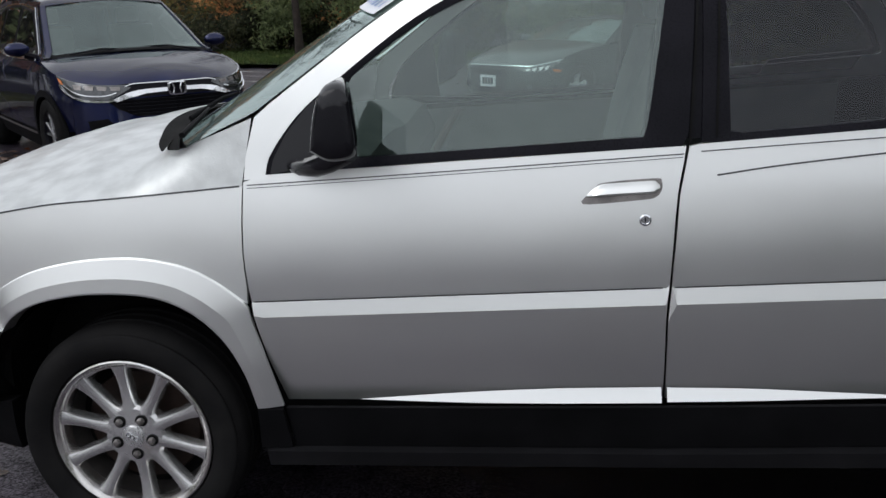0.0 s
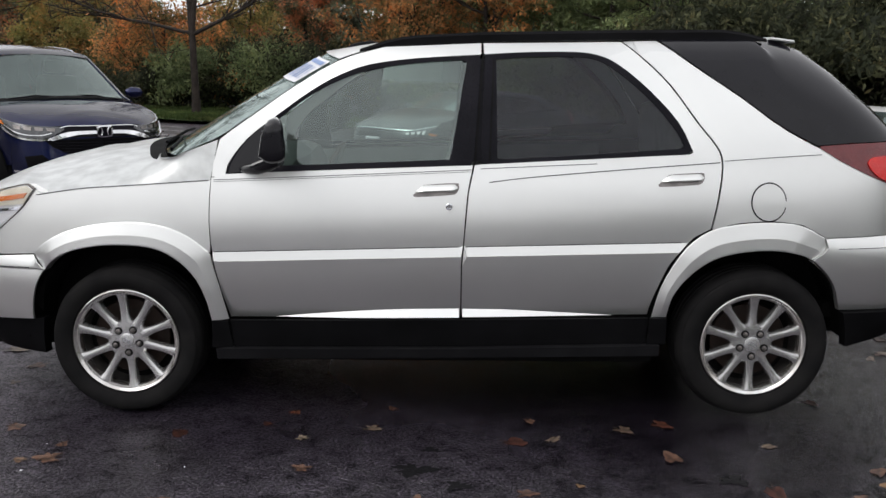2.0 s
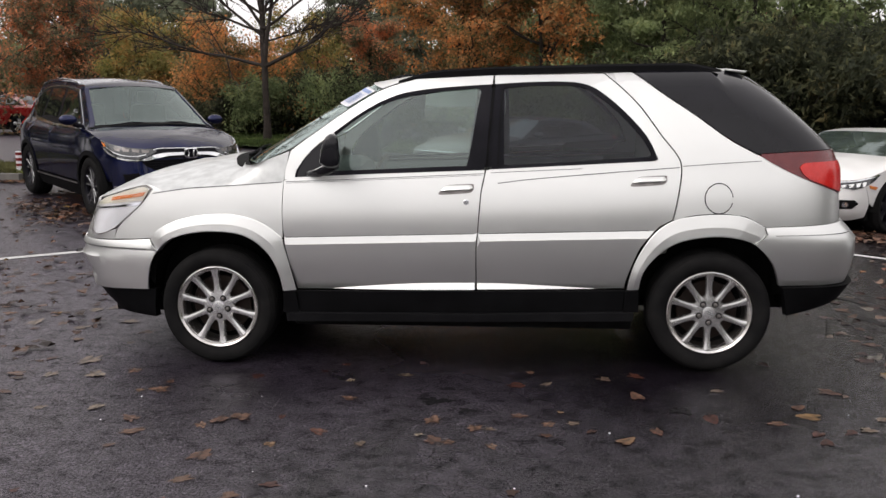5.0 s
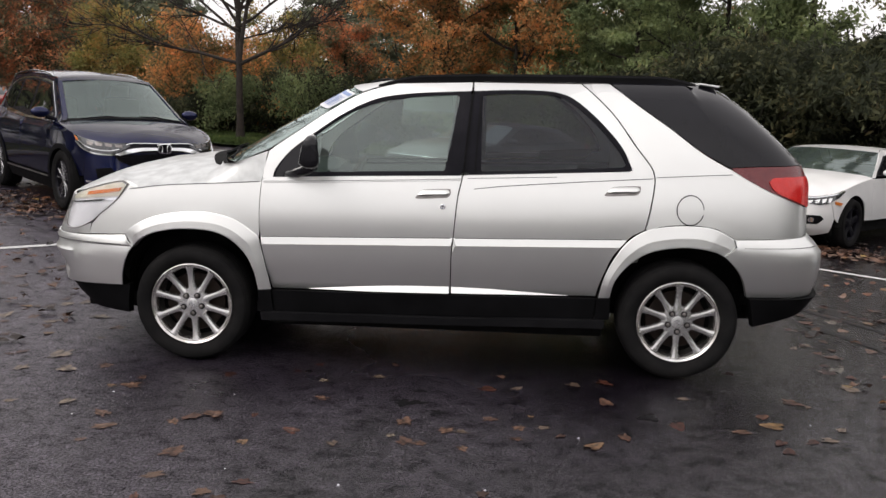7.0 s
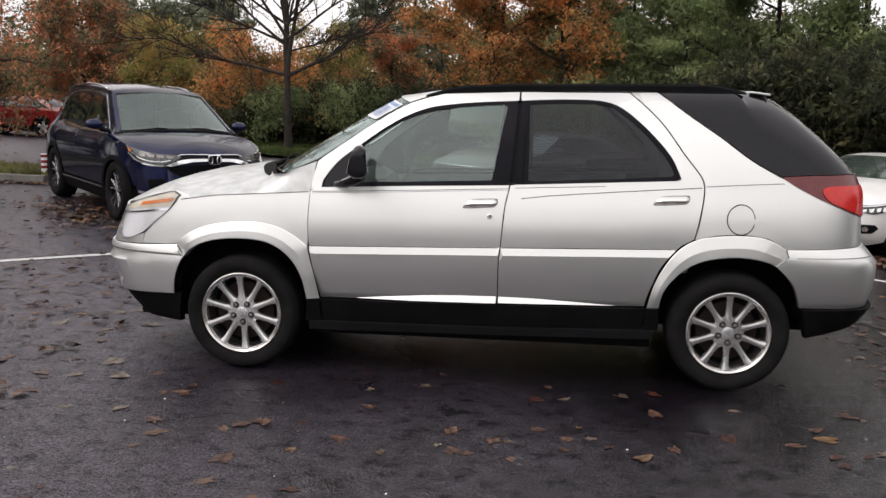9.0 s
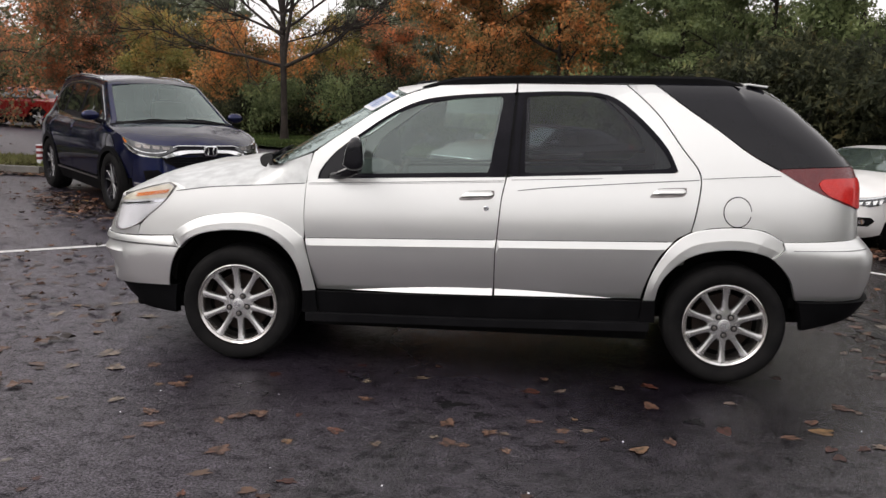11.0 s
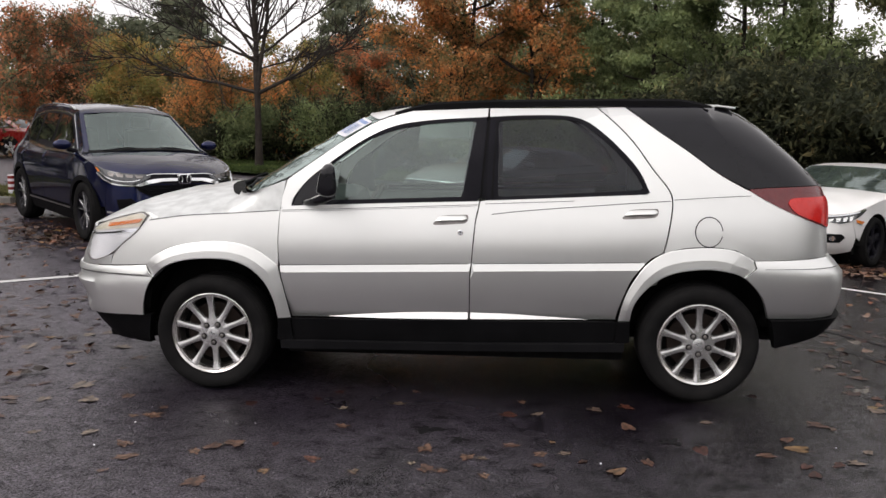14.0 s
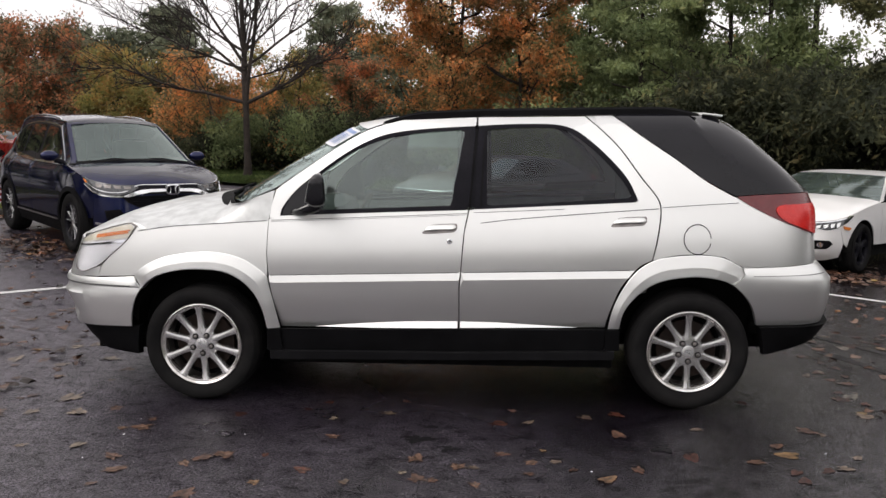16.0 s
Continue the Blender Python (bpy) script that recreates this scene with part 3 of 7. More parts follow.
# ---- the silver SUV ----
YC = 0.93
SUV_SHELL = Shell(0.93,
    [(-1.15, 0), (-1.45, .004), (-1.75, .028), (-2.0, .075), (-2.18, .145), (-2.31, .27), (-2.395, .50), (-2.43, .93)],
    [(1.2, 0), (1.5, .006), (1.8, .03), (2.03, .07), (2.18, .14), (2.27, .26), (2.32, .5), (2.345, .93)],
    [(.10, .14), (.20, .09), (.30, .055), (.40, .035), (.46, .022), (.60, .008), (.76, .004), (.80, .006), (.90, .014), (1.0, .029), (1.08, .046), (1.14, .062), (1.20, .075), (1.30, .102), (1.40, .136), (1.50, .182), (1.58, .230), (1.66, .294), (1.72, .42)],
    [(.15, .22), (.30, .12), (.45, .02), (.62, 0), (.76, 0), (.80, .03), (.95, .085), (1.03, .14), (1.10, .24), (1.2, .45)],
    [(.2, .18), (.35, .10), (.5, 0), (.62, 0), (.78, .02), (.82, .09), (1.0, .10), (1.15, .10), (1.25, .14), (1.4, .29), (1.55, .46), (1.65, .59), (1.72, .74)],
    (0.35, 0.9), (0.1, 0.95))


def suv_skin(lift=0.0):
    return lambda u, z, off=0.0: SUV_SHELL.at(u, z, off - lift)


def strip_top(u):
    return 0.792 + 0.0256 * u


def suv_door(u, z, off=0.0):
    """The doors: the lower half stands proud below a slanting ledge."""
    p = z - strip_top(u)
    if p > 0:
        d = 0.011 * max(0.0, 1 - p / 0.13) ** 1.6
    elif p > -0.041:
        q = -p / 0.041
        d = 0.011 - 0.0095 * q - 0.0005 * math.sin(q * math.pi)
    else:
        d = 0.0015 + 0.040 * min(1.0, (-p - 0.041) / 0.28) ** 1.3
    return SUV_SHELL.at(u, z, off + d)


def build_suv():
    car = thing("suv", "silver older SUV with black lower cladding parked on wet asphalt", "car")
    skin = suv_skin()
    nose, tail = SUV_SHELL.nose_u, SUV_SHELL.tail_u
    arch_f = spline([(-1.863, .442), (-1.846, .526), (-1.812, .616), (-1.755, .700), (-1.66, .762), (-1.536, .793), (-1.413, .802), (-1.276, .791), (-1.174, .748), (-1.09, .666), (-1.042, .565), (-1.019, .454)], 3)
    flare_f = spline([(-1.817, .750), (-1.778, .80), (-1.663, .857), (-1.516, .89), (-1.376, .902), (-1.274, .895), (-1.173, .871), (-1.089, .827), (-1.012, .767)], 3)
    arch_r = spline([(1.024, .482), (1.043, .578), (1.101, .663), (1.191, .738), (1.298, .777), (1.456, .793), (1.60, .772), (1.682, .729), (1.765, .633), (1.82, .501)], 3)
    flare_r = spline([(.960, .48), (.984, .592), (1.026, .692), (1.098, .802), (1.198, .876), (1.321, .905), (1.486, .913), (1.629, .897), (1.754, .841)], 3)
    hood_line = spline([(-1.842, 1.014), (-1.592, 1.046), (-1.413, 1.059), (-1.243, 1.07), (-1.004, 1.086)], 3)
    lead = spline([(-1.004, 1.086), (-1.009, 1.034), (-1.014, .903), (-1.007, .767)], 3)

    # front fender with its flare
    out = hood_line[:-1] + lead[:-1] + flare_f[::-1] + [(-1.817, .752), (-2.067, .738), (-2.067, .80)] + spline([(-2.067, .80), (-2.0, .879), (-1.906, .964), (-1.861, 1.01)], 3)[1:]
    twin("front_fender", skin, out, SILVER, car, YC, step=0.045)
    twin("fender_tip", suv_skin(-0.005), [(-1.78, 1.0), (-1.87, .985), (-1.95, 1.03), (-1.93, 1.062), (-1.86, 1.055), (-1.78, 1.035)], SILVER, car, YC, step=0.03, rim=0)

    def even_line(line, n=56):
        L = np.array(line, float)
        d = np.r_[0, np.cumsum(np.hypot(*np.diff(L, axis=0).T))]
        t = np.linspace(0, d[-1], n)
        return [(np.interp(q, d, L[:, 0]), np.interp(q, d, L[:, 1])) for q in t]

    def flare(outer, inner, sink=0.0):
        """A flared lip: proud of the flank at the arch, a crease, then a short step down at its outer edge."""
        for side in (0.0, YC):
            o2, i2 = even_line(outer), even_line(inner)
            bm = bmesh.new()
            rows = []
            for j, ((a, b), (c, d)) in enumerate(zip(o2, i2)):
                row = []
                fade = min(1.0, j / 6 + 0.25, 1.0 - sink * max(0.0, 1 - (55 - j) / 7))
                for k, lift in ((0.0, -0.004), (0.0, 0.004), (0.04, 0.0060), (0.30, 0.0115), (0.56, 0.0170), (0.95, 0.0180), (1.0, 0.0165), (1.0, -0.05)):
                    p = SUV_SHELL.at(a + (c - a) * k, b + (d - b) * k, -lift * (fade if lift > 0 else 1))
                    row.append(bm.verts.new((p.x, 2 * YC - p.y, p.z) if side else p))
                rows.append(row)
            for q, r in zip(rows, rows[1:]):
                for k in range(7):
                    bm.faces.new((q[k], q[k + 1], r[k + 1], r[k]))
            bmesh.ops.recalc_face_normals(bm, faces=bm.faces)
            if sum(f.normal.y * f.calc_area() for f in bm.faces) * (1 if side else -1) < 0:
                bmesh.ops.reverse_faces(bm, faces=bm.faces)
            part("wheel_arch_flare", bm, SILVER, car, "flared silver wheel arch lip", 5)
    flare(flare_f + [(-1.000, .70), (-.984, .636), (-.945, .458)], [p for p in arch_f if p[0] > -1.79 or p[1] > .665])

    # doors
    top_edge = spline([(-.966, 1.266), (-.798, 1.383), (-.638, 1.493), (-.446, 1.605), (-.251, 1.664)], 4) + [(.193, 1.682)]
    front_lead = spline([(-.945, .458), (-.976, .60), (-.999, .73), (-1.003, .767)], 3) + spline([(-1.006, .80), (-1.010, .903), (-1.005, 1.034), (-.993, 1.163), (-.966, 1.266)], 3)
    win_f = spline([(-.939, 1.113), (-.929, 1.155), (-.885, 1.22), (-.823, 1.286), (-.722, 1.362), (-.569, 1.472), (-.441, 1.543), (-.31, 1.588), (-.113, 1.614), (.119, 1.628), (.191, 1.631)], 3)
    ledge = [[(u, strip_top(u) + h) for u in np.linspace(-1.0, 1.1, 40)] for h in (0.001, -0.041)]
    low_f = front_lead + [(-.939, 1.113), (-.412, 1.134), (.154, 1.154)] + spline([(.156, 1.150), (.132, 1.035), (.118, .873), (.113, .804)], 3)[1:] + [(.104, .709), (.102, .467), (-.402, .46)]
    low_f = [p for p in low_f if p[1] < 1.12 or p[0] > -.9]
    low_f.insert(low_f.index((-.939, 1.113)), (-1.002, 1.096))
    far_f = [(u, z - .05 if z > 1.11 and u > -.92 else z) for u, z in low_f]
    part("front_door", panel(suv_door, low_f, step=0.05, lines=ledge), SILVER, car, "", 7)
    part("front_door", panel(suv_door, far_f, step=0.05, lines=ledge, mirror=YC), SILVER, car, "", 7)
    # upper door frame painted silver, outside the black window surround
    twin("door_frame", skin, [(-.966, 1.262)] + top_edge[1:] + [(.191, 1.633)] + win_f[::-1][1:] + [(-.935, 1.104), (-1.0, 1.101), (-.993, 1.163)], SILVER, car, YC, step=0.04)
    rear_edge = spline([(.830, 1.688), (.930, 1.598), (1.026, 1.496), (1.137, 1.341), (1.221, 1.235), (1.243, 1.174), (1.240, 1.098), (1.219, .972), (1.199, .883)], 3) + spline([(1.133, .848), (1.088, .802), (1.028, .726), (.987, .626), (.960, .541), (.948, .482)], 3)
    win_r = spline([(.208, 1.633), (.40, 1.643), (.611, 1.644), (.720, 1.629), (.806, 1.588), (.934, 1.480), (1.058, 1.342), (1.118, 1.222)], 3) + [(1.120, 1.212), (1.104, 1.204)]
    rear_low = [(.163, 1.153)] + spline([(.138, 1.035), (.124, .873), (.119, .804)], 3) + [(.110, .709), (.108, .469), (.5, .474)] + rear_edge[::-1] + [(.202, 1.682), (.205, 1.633)] + win_r + [(.19, 1.158)]
    twin("rear_door", suv_door, rear_low, SILVER, car, YC, step=0.05, lines=ledge, sharp=7)

    # black window surrounds and glass
    frame_f = win_f + [(.158, 1.154), (-.412, 1.136)]
    glass_f = [(-.705, 1.148), (-.72, 1.338)] + spline([(-.70, 1.357), (-.568, 1.453), (-.439, 1.52), (-.308, 1.562), (-.111, 1.591), (.128, 1.609)], 3) + [(.056, 1.178)]

    def ring(outer, inner, name, parent, lift=0.0):
        for side in (0.0, YC):
            o3, i3 = resample(outer, 64), resample(inner, 64)
            bm = bmesh.new()

            def put(p, off):
                q = SUV_SHELL.at(p[0], p[1] - (.05 if side and p[1] < 1.2 else 0.0), off)
                return bm.verts.new((q.x, 2 * YC - q.y, q.z) if side else q)
            loops = [[put(p, 0.012) for p in o3], [put(p, 0.001) for p in o3], [put((a[0] * .6 + b[0] * .4, a[1] * .6 + b[1] * .4), 0.002) for a, b in zip(o3, i3)], [put(p, 0.006) for p in i3], [put(p, 0.03) for p in i3]]
            for q, s in zip(loops, loops[1:]):
                for k in range(len(q)):
                    n = (k + 1) % len(q)
                    f = (q[k], q[n], s[n], s[k])
                    bm.faces.new(f)
            bmesh.ops.recalc_face_normals(bm, faces=bm.faces)
            if sum(f.normal.y * f.calc_area() for f in bm.faces) * (1 if side else -1) < 0:
                bmesh.ops.reverse_faces(bm, faces=bm.faces)
            part(name, bm, TRIM, parent, "black window surround and pillar trim")

    ring(frame_f, glass_f, "window_surround", car)
    glass_r = spline([(.258, 1.608), (.40, 1.619), (.611, 1.621), (.712, 1.607), (.789, 1.565), (.915, 1.458), (1.040, 1.317), (1.087, 1.228)], 3) + [(.62, 1.198), (.263, 1.179)]
    ring(win_r + [(.62, 1.18), (.192, 1.158)], glass_r, "window_surround", car)
    recessed = suv_skin(-0.010)
    for side in (0.0, YC):
        part("front_window", panel(recessed, [(u, z - .05) if side and z < 1.2 else (u, z) for u, z in glass_f], rim=0, step=0.08, mirror=side), GLASS_CLEAR, car, "clear greenish door glass").visible_shadow = False
        part("rear_window", panel(recessed, glass_r, rim=0, step=0.08, mirror=side), GLASS_TINT, car, "dark tinted door glass").visible_shadow = False

    for side in (0.0, YC):
        part("pillar_seam", panel(suv_skin(0.0005), [(.160, 1.156), (.166, 1.156), (.203, 1.632), (.197, 1.632)], step=.1, rim=0, mirror=side), DARK, car)
        part("window_seal", panel(suv_skin(0.0005), [(.225, 1.175), (.231, 1.175), (.250, 1.61), (.244, 1.61)], step=.1, rim=0, mirror=side), DARK, car)

    # quarter panel, tail lamp, quarter glass
    diag = [(.991, 1.694)] + spline([(1.003, 1.686), (1.189, 1.546), (1.49, 1.349), (1.709, 1.240)], 3)
    tail_low = spline([(1.745, 1.228), (1.885, 1.155), (2.037, 1.095), (2.16, 1.055), (2.30, 1.012)], 3)
    back = spline([(1.206, .885), (1.227, .972), (1.248, 1.098), (1.251, 1.174), (1.229, 1.237), (1.145, 1.343), (1.034, 1.498), (.938, 1.60), (.842, 1.685)], 3)
    quarter = [(.838, 1.690)] + diag + tail_low + [(2.34, .95), (2.34, .862), (2.253, .852), (1.964, .8465), (1.757, .8435)] + spline([(1.633, .902), (1.486, .918), (1.321, .910), (1.21, .882)], 3) + back
    quarter = quarter[:-1]
    twin("quarter_panel", skin, quarter, SILVER, car, YC, step=0.045)

    flare(flare_r + [(1.748, .806)], [p for p in arch_r if p[0] < 1.665], 0.62)
    lamp = [(1.745, 1.240), (1.95, 1.249), (2.244, 1.253), (2.34, 1.25), (2.34, 1.012)] + tail_low[::-1][1:]
    tl = twin("tail_lamp", suv_skin(0.004), lamp, MAROON, car, YC, "maroon and red wraparound tail lamp", step=0.04, rim=0.03)
    bright = spline([(1.986, 1.165), (2.02, 1.186), (2.10, 1.193), (2.335, 1.194)], 4) + [(2.335, 1.02)] + spline([(2.29, 1.022), (2.16, 1.064), (2.05, 1.10), (1.998, 1.135)], 3)
    twin("tail_lamp_lens", suv_skin(0.010), bright, RED_LENS, car, YC, "bright red lens", step=0.03)
    qg = [(1.003, 1.698), (1.4, 1.705), (1.8, 1.70), (tail, 1.692), (tail, 1.255), (2.244, 1.257), (1.95, 1.253), (1.728, 1.243)] + spline([(1.72, 1.246), (1.49, 1.358), (1.189, 1.555), (1.012, 1.690)], 3)[:-1]
    part("rear_glass", panel(suv_skin(0.002), qg, step=0.05, mirror=YC, both=True), GLASS_DARK, car, "black wraparound rear and quarter glass")
    part("tailgate", panel(skin, [(2.35, 1.25), (tail, 1.25), (tail, .855), (2.35, .855)], step=0.06, mirror=YC, both=True), SILVER, car)

    # bumpers
    bump_r = [(1.747, .801), (1.753, .8405), (1.964, .843), (2.253, .849), (tail, .852), (tail, .50), (2.40, .498), (1.82, .503)] + [p for p in arch_r[::-1] if p[0] > 1.66][1:] + [(1.66, .748)]

    def bumper_r(u, z, off=0.0):
        return SUV_SHELL.at(u, z, off - 0.006 - 0.012 * min(1, max(0, (0.845 - z) / 0.045)) + 0.050 * max(0, (0.74 - z) / 0.24) ** 1.4)
    part("rear_bumper", panel(bumper_r, bump_r, step=0.045, mirror=YC, both=True, rim=0.03), SILVER, car, "silver painted rear bumper")
    part("rear_valance", panel(suv_skin(0.004), [(1.825, .497), (2.40, .492), (tail, .494), (tail, .44), (2.45, .42), (2.30, .395), (2.129, .36), (1.955, .325)], step=0.05, mirror=YC, both=True, rim=0.05), CLADDING, car, "black plastic lower rear bumper")
    bump_f = [(-1.823, .746), (-2.067, .731), (-2.456, .72), (nose, .72), (nose, .42), (-2.40, .424), (-1.863, .442)] + [p for p in arch_f if p[0] < -1.775][1:] + [(-1.775, .68), (-1.80, .715)]

    def bumper_f(u, z, off=0.0):
        """A ledge that tapers towards the wheel arch, a groove, a short crease at the corner, then the fog lamp hollow."""
        fore = min(1.0, max(0.0, (-1.80 - u) / 0.45))
        ledge = min(1, max(0, (0.746 - z) / (0.016 + 0.030 * fore)))
        groove = 0.40 * min(1, max(0, (0.690 - z) / 0.010)) - 0.25 * min(1, max(0, (0.672 - z) / 0.02))
        crease = 0.016 * min(1, max(0, (0.648 - z) / 0.022)) * min(1, max(0, (-1.98 - u) / 0.30))
        tuck = 0.008 * max(0, (0.62 - z) / 0.20) ** 1.4
        dip = 0.075 * math.exp(-((u + 2.42) / 0.12) ** 2 - ((z - 0.50) / 0.055) ** 2)
        return SUV_SHELL.at(u, z, off - 0.024 * (ledge - groove) - crease + tuck + dip)
    part("front_bumper", panel(bumper_f, bump_f, step=0.035, mirror=YC, both=True, rim=0.010, lines=tuple([(u, h) for u in np.linspace(-1.8, nose, 70)] for h in (.700, .690, .679, .648, .626))), SILVER, car, "silver painted front bumper")
    part("front_valance", panel(suv_skin(0.0), [(-1.815, .446), (-1.866, .438), (-2.40, .418), (nose, .414), (nose, .34), (-2.45, .36), (-2.30, .33), (-2.24, .272), (-1.906, .258)], step=0.04, mirror=YC, both=True, rim=0.05), CLADDING, car, "black plastic air dam")
    grille = [(-2.60, .74), (nose, .74), (nose, .90), (-2.60, .90)]
    part("grille", panel(suv_skin(0.006), grille, step=0.05, mirror=YC, both=True), CHROME, car, "chrome grille between the headlamps")
    part("nose_panel", panel(skin, [(-2.070, .736), (-2.30, .727), (nose, .725), (nose, .955), (-2.352, .948), (-2.376, .90), (-2.369, .84), (-2.314, .782), (-2.206, .753), (-2.115, .785), (-2.075, .80)], step=0.05, mirror=YC, both=True), SILVER, car)

    # head lamp
    lens = spline([(-1.868, 1.040), (-1.945, 1.058), (-2.089, 1.028), (-2.25, .985), (-2.345, .945)], 4) + spline([(-2.372, .90), (-2.365, .84), (-2.31, .785), (-2.206, .757), (-2.11, .790), (-2.005, .872), (-1.906, .957)], 4)
    hl = twin("headlamp", suv_skin(-0.002), lens, LAMP_CLEAR, car, YC, "clear headlamp with an amber marker", step=0.03, rim=0.04)
    twin("headlamp_upper_lens", suv_skin(0.006), spline([(-1.878, 1.030), (-1.945, 1.050), (-2.089, 1.020), (-2.25, .977), (-2.34, .938)], 3) + [(-2.35, .926), (-2.15, .948), (-1.905, .972)], CREAM_LENS, car, YC, "hazy cream upper lens", step=0.03)
    twin("amber_marker", suv_skin(0.010), [(-2.18, .962), (-1.912, .998), (-1.900, 1.022), (-2.18, .984)], AMBER, car, YC, "amber side marker", step=0.03)
    twin("headlamp_bezel", suv_skin(0.004), [(-2.36, .912), (-2.15, .934), (-1.915, .962), (-1.93, .944), (-2.15, .922), (-2.36, .898)], CHROME, car, YC, step=0.03)

    for side in (0.0, YC):
        loop = resample(lens, 60)
        mid = (-2.10, .92)
        bm = bmesh.new()
        rows = []
        for u, z in loop + loop[:1]:
            row = []
            for k, lift in ((1.015, 0.0), (1.0, .005), (.972, .003)):
                p = SUV_SHELL.at(mid[0] + (u - mid[0]) * k, mid[1] + (z - mid[1]) * k, -lift)
                row.append(bm.verts.new((p.x, 2 * YC - p.y, p.z) if side else p))
            rows.append(row)
        for q, r in zip(rows, rows[1:]):
            for k in range(2):
                f = (q[k], r[k], r[k + 1], q[k + 1])
                bm.faces.new(f)
        part("lamp_gasket", bm, STEEL_DARK, hl)
        part("lamp_cover", panel(suv_skin(0.016), lens, step=.03, rim=0, mirror=side), GLASS_LAMP, hl, "clear lamp cover").visible_shadow = False
        part("lamp_bowl", panel(suv_skin(0.001), [(-2.34, .87), (-2.30, .81), (-2.21, .775), (-2.12, .80), (-2.14, .84), (-2.25, .865)], step=.03, rim=0, mirror=side), LAMP_GREY, hl)
        part("lamp_reflector", panel(suv_skin(0.001), [(-2.10, .815), (-2.02, .875), (-1.95, .93), (-2.06, .922), (-2.10, .90)], step=.03, rim=0, mirror=side), LAMP_CLEAR, hl)

    # hood, cowl, windscreen, roof
    at = SUV_SHELL.at
    crest = [(-1.868, 1.046), (-1.825, 1.022)] + [p for p in hood_line if p[0] > -1.80]
    LX, LZ = [p[0] for p in crest], [p[1] for p in crest]

    def screen_foot(side):
        """Where the hood ends at the foot of the windscreen: x at a share side of the half width."""
        return -1.16 - 0.24 * math.sin(side * math.pi / 2) ** 0.9

    def hood_point(x0, side):
        """The crowned hood: x0 runs along its shut line, side from the flank (0) to the middle (1)."""
        zh = np.interp(x0, LX, LZ)
        e = at(x0, zh)
        xm = x0 - 0.142 * min(1.0, max(0.0, (-1.40 - x0) / 0.455))
        zc = np.interp(xm, [-2.01, -1.83, -1.66, -1.52, -1.40, -1.25, -1.16], [1.098, 1.141, 1.184, 1.211, 1.210, 1.214, 1.22])
        power = np.interp(x0, [-1.858, -1.62, -1.45, -1.30, -1.16], [0.75, 0.74, 0.62, 0.42, 0.26])
        c = math.sin(side * math.pi / 2)
        zc -= 0.016 * min(1.0, max(0.0, (x0 - screen_foot(side) + 0.085) / 0.02)) * min(1.0, side / 0.2)
        return Vector((e.x + (xm - e.x) * c ** 0.75, e.y + (YC - e.y) * side, zh + (zc - zh) * c ** power))

    def foot_side(x0):
        """How far the hood reaches inwards before the windscreen cuts it off."""
        if x0 <= -1.40:
            return 1.0
        q = min(1.0, max(0.0, (-1.16 - x0) / 0.24)) ** (1 / 0.9)
        return max(0.04, math.asin(q) * 2 / math.pi)
    bm = bmesh.new()
    for flip in (False, True):
        rows = []
        for x0 in np.linspace(-1.868, -1.006, 74):
            reach = foot_side(x0)
            w = min(1.0, max(0.0, (x0 + 1.39) / 0.27))
            w = w * w * (3 - 2 * w)
            zh = np.interp(x0, LX, LZ)
            top = np.interp(x0, [-1.16, -1.06, -1.004], [1.192, 1.236, 1.262])
            row = []
            for k in range(25):
                t = k / 24
                p = hood_point(x0, reach * t ** 2.0)
                z = zh + (top - zh) * t
                lean = 0.032 * t * min(1.0, max(0.0, (x0 + 1.15) / 0.145))
                p = p.lerp(at(x0 + lean, z), w)
                row.append(bm.verts.new((p.x, 2 * YC - p.y, p.z) if flip else p))
            rows.append(row)
        for q, r in zip(rows, rows[1:]):
            for k in range(24):
                bm.faces.new((q[k], r[k], r[k + 1], q[k + 1]))
    bmesh.ops.remove_doubles(bm, verts=bm.verts, dist=2e-4)
    fold = [v for v in bm.verts if not v.is_boundary and -1.80 < v.co.x < -0.98]
    for k in range(110):
        bmesh.ops.smooth_vert(bm, verts=fold, factor=0.5, use_axis_x=True, use_axis_y=True, use_axis_z=True)
    bmesh.ops.recalc_face_normals(bm, faces=bm.faces)
    if sum(f.normal.z * f.calc_area() for f in bm.faces) < 0:
        bmesh.ops.reverse_faces(bm, faces=bm.faces)
    hood_tree = bvhtree.BVHTree.FromBMesh(bm)
    part("hood", bm, SILVER_WET, car, "silver hood beaded with rain", 75)
    bm = loft([at(u, z) for u, z in [(-1.868, 1.046), (-1.880, 1.056)] + spline([(-1.945, 1.064), (-2.089, 1.034), (-2.25, .991), (-2.40, .962)], 3) + [(-2.7, .957), (nose, .957)]], [Vector((x, YC, z)) for x, z in ((-2.010, 1.098), (-2.12, 1.062), (-2.22, 1.02), (-2.29, .985), (-2.33, .957))], YC, 24, 0.75, 2.0)
    part("hood_front", bm, SILVER_WET, car, sharp=80)
    ws_edge = [at(u, z, 0.008) for u, z in ((-1.16, 1.192), (-1.06, 1.236), (-.972, 1.272), (-.80, 1.389), (-.64, 1.499), (-.45, 1.61))]
    ws_mid = [Vector(p) for p in ((-1.40, YC, 1.175), (-1.28, YC, 1.24), (-1.13, YC, 1.33), (-.95, YC, 1.437), (-.776, YC, 1.538), (-.586, YC, 1.642))]
    part("windscreen", loft(ws_edge, ws_mid, YC, 12, 0.9), GLASS_SCREEN, car, "raked windscreen wet with rain").visible_shadow = False
    bm = bmesh.new()
    rows = []
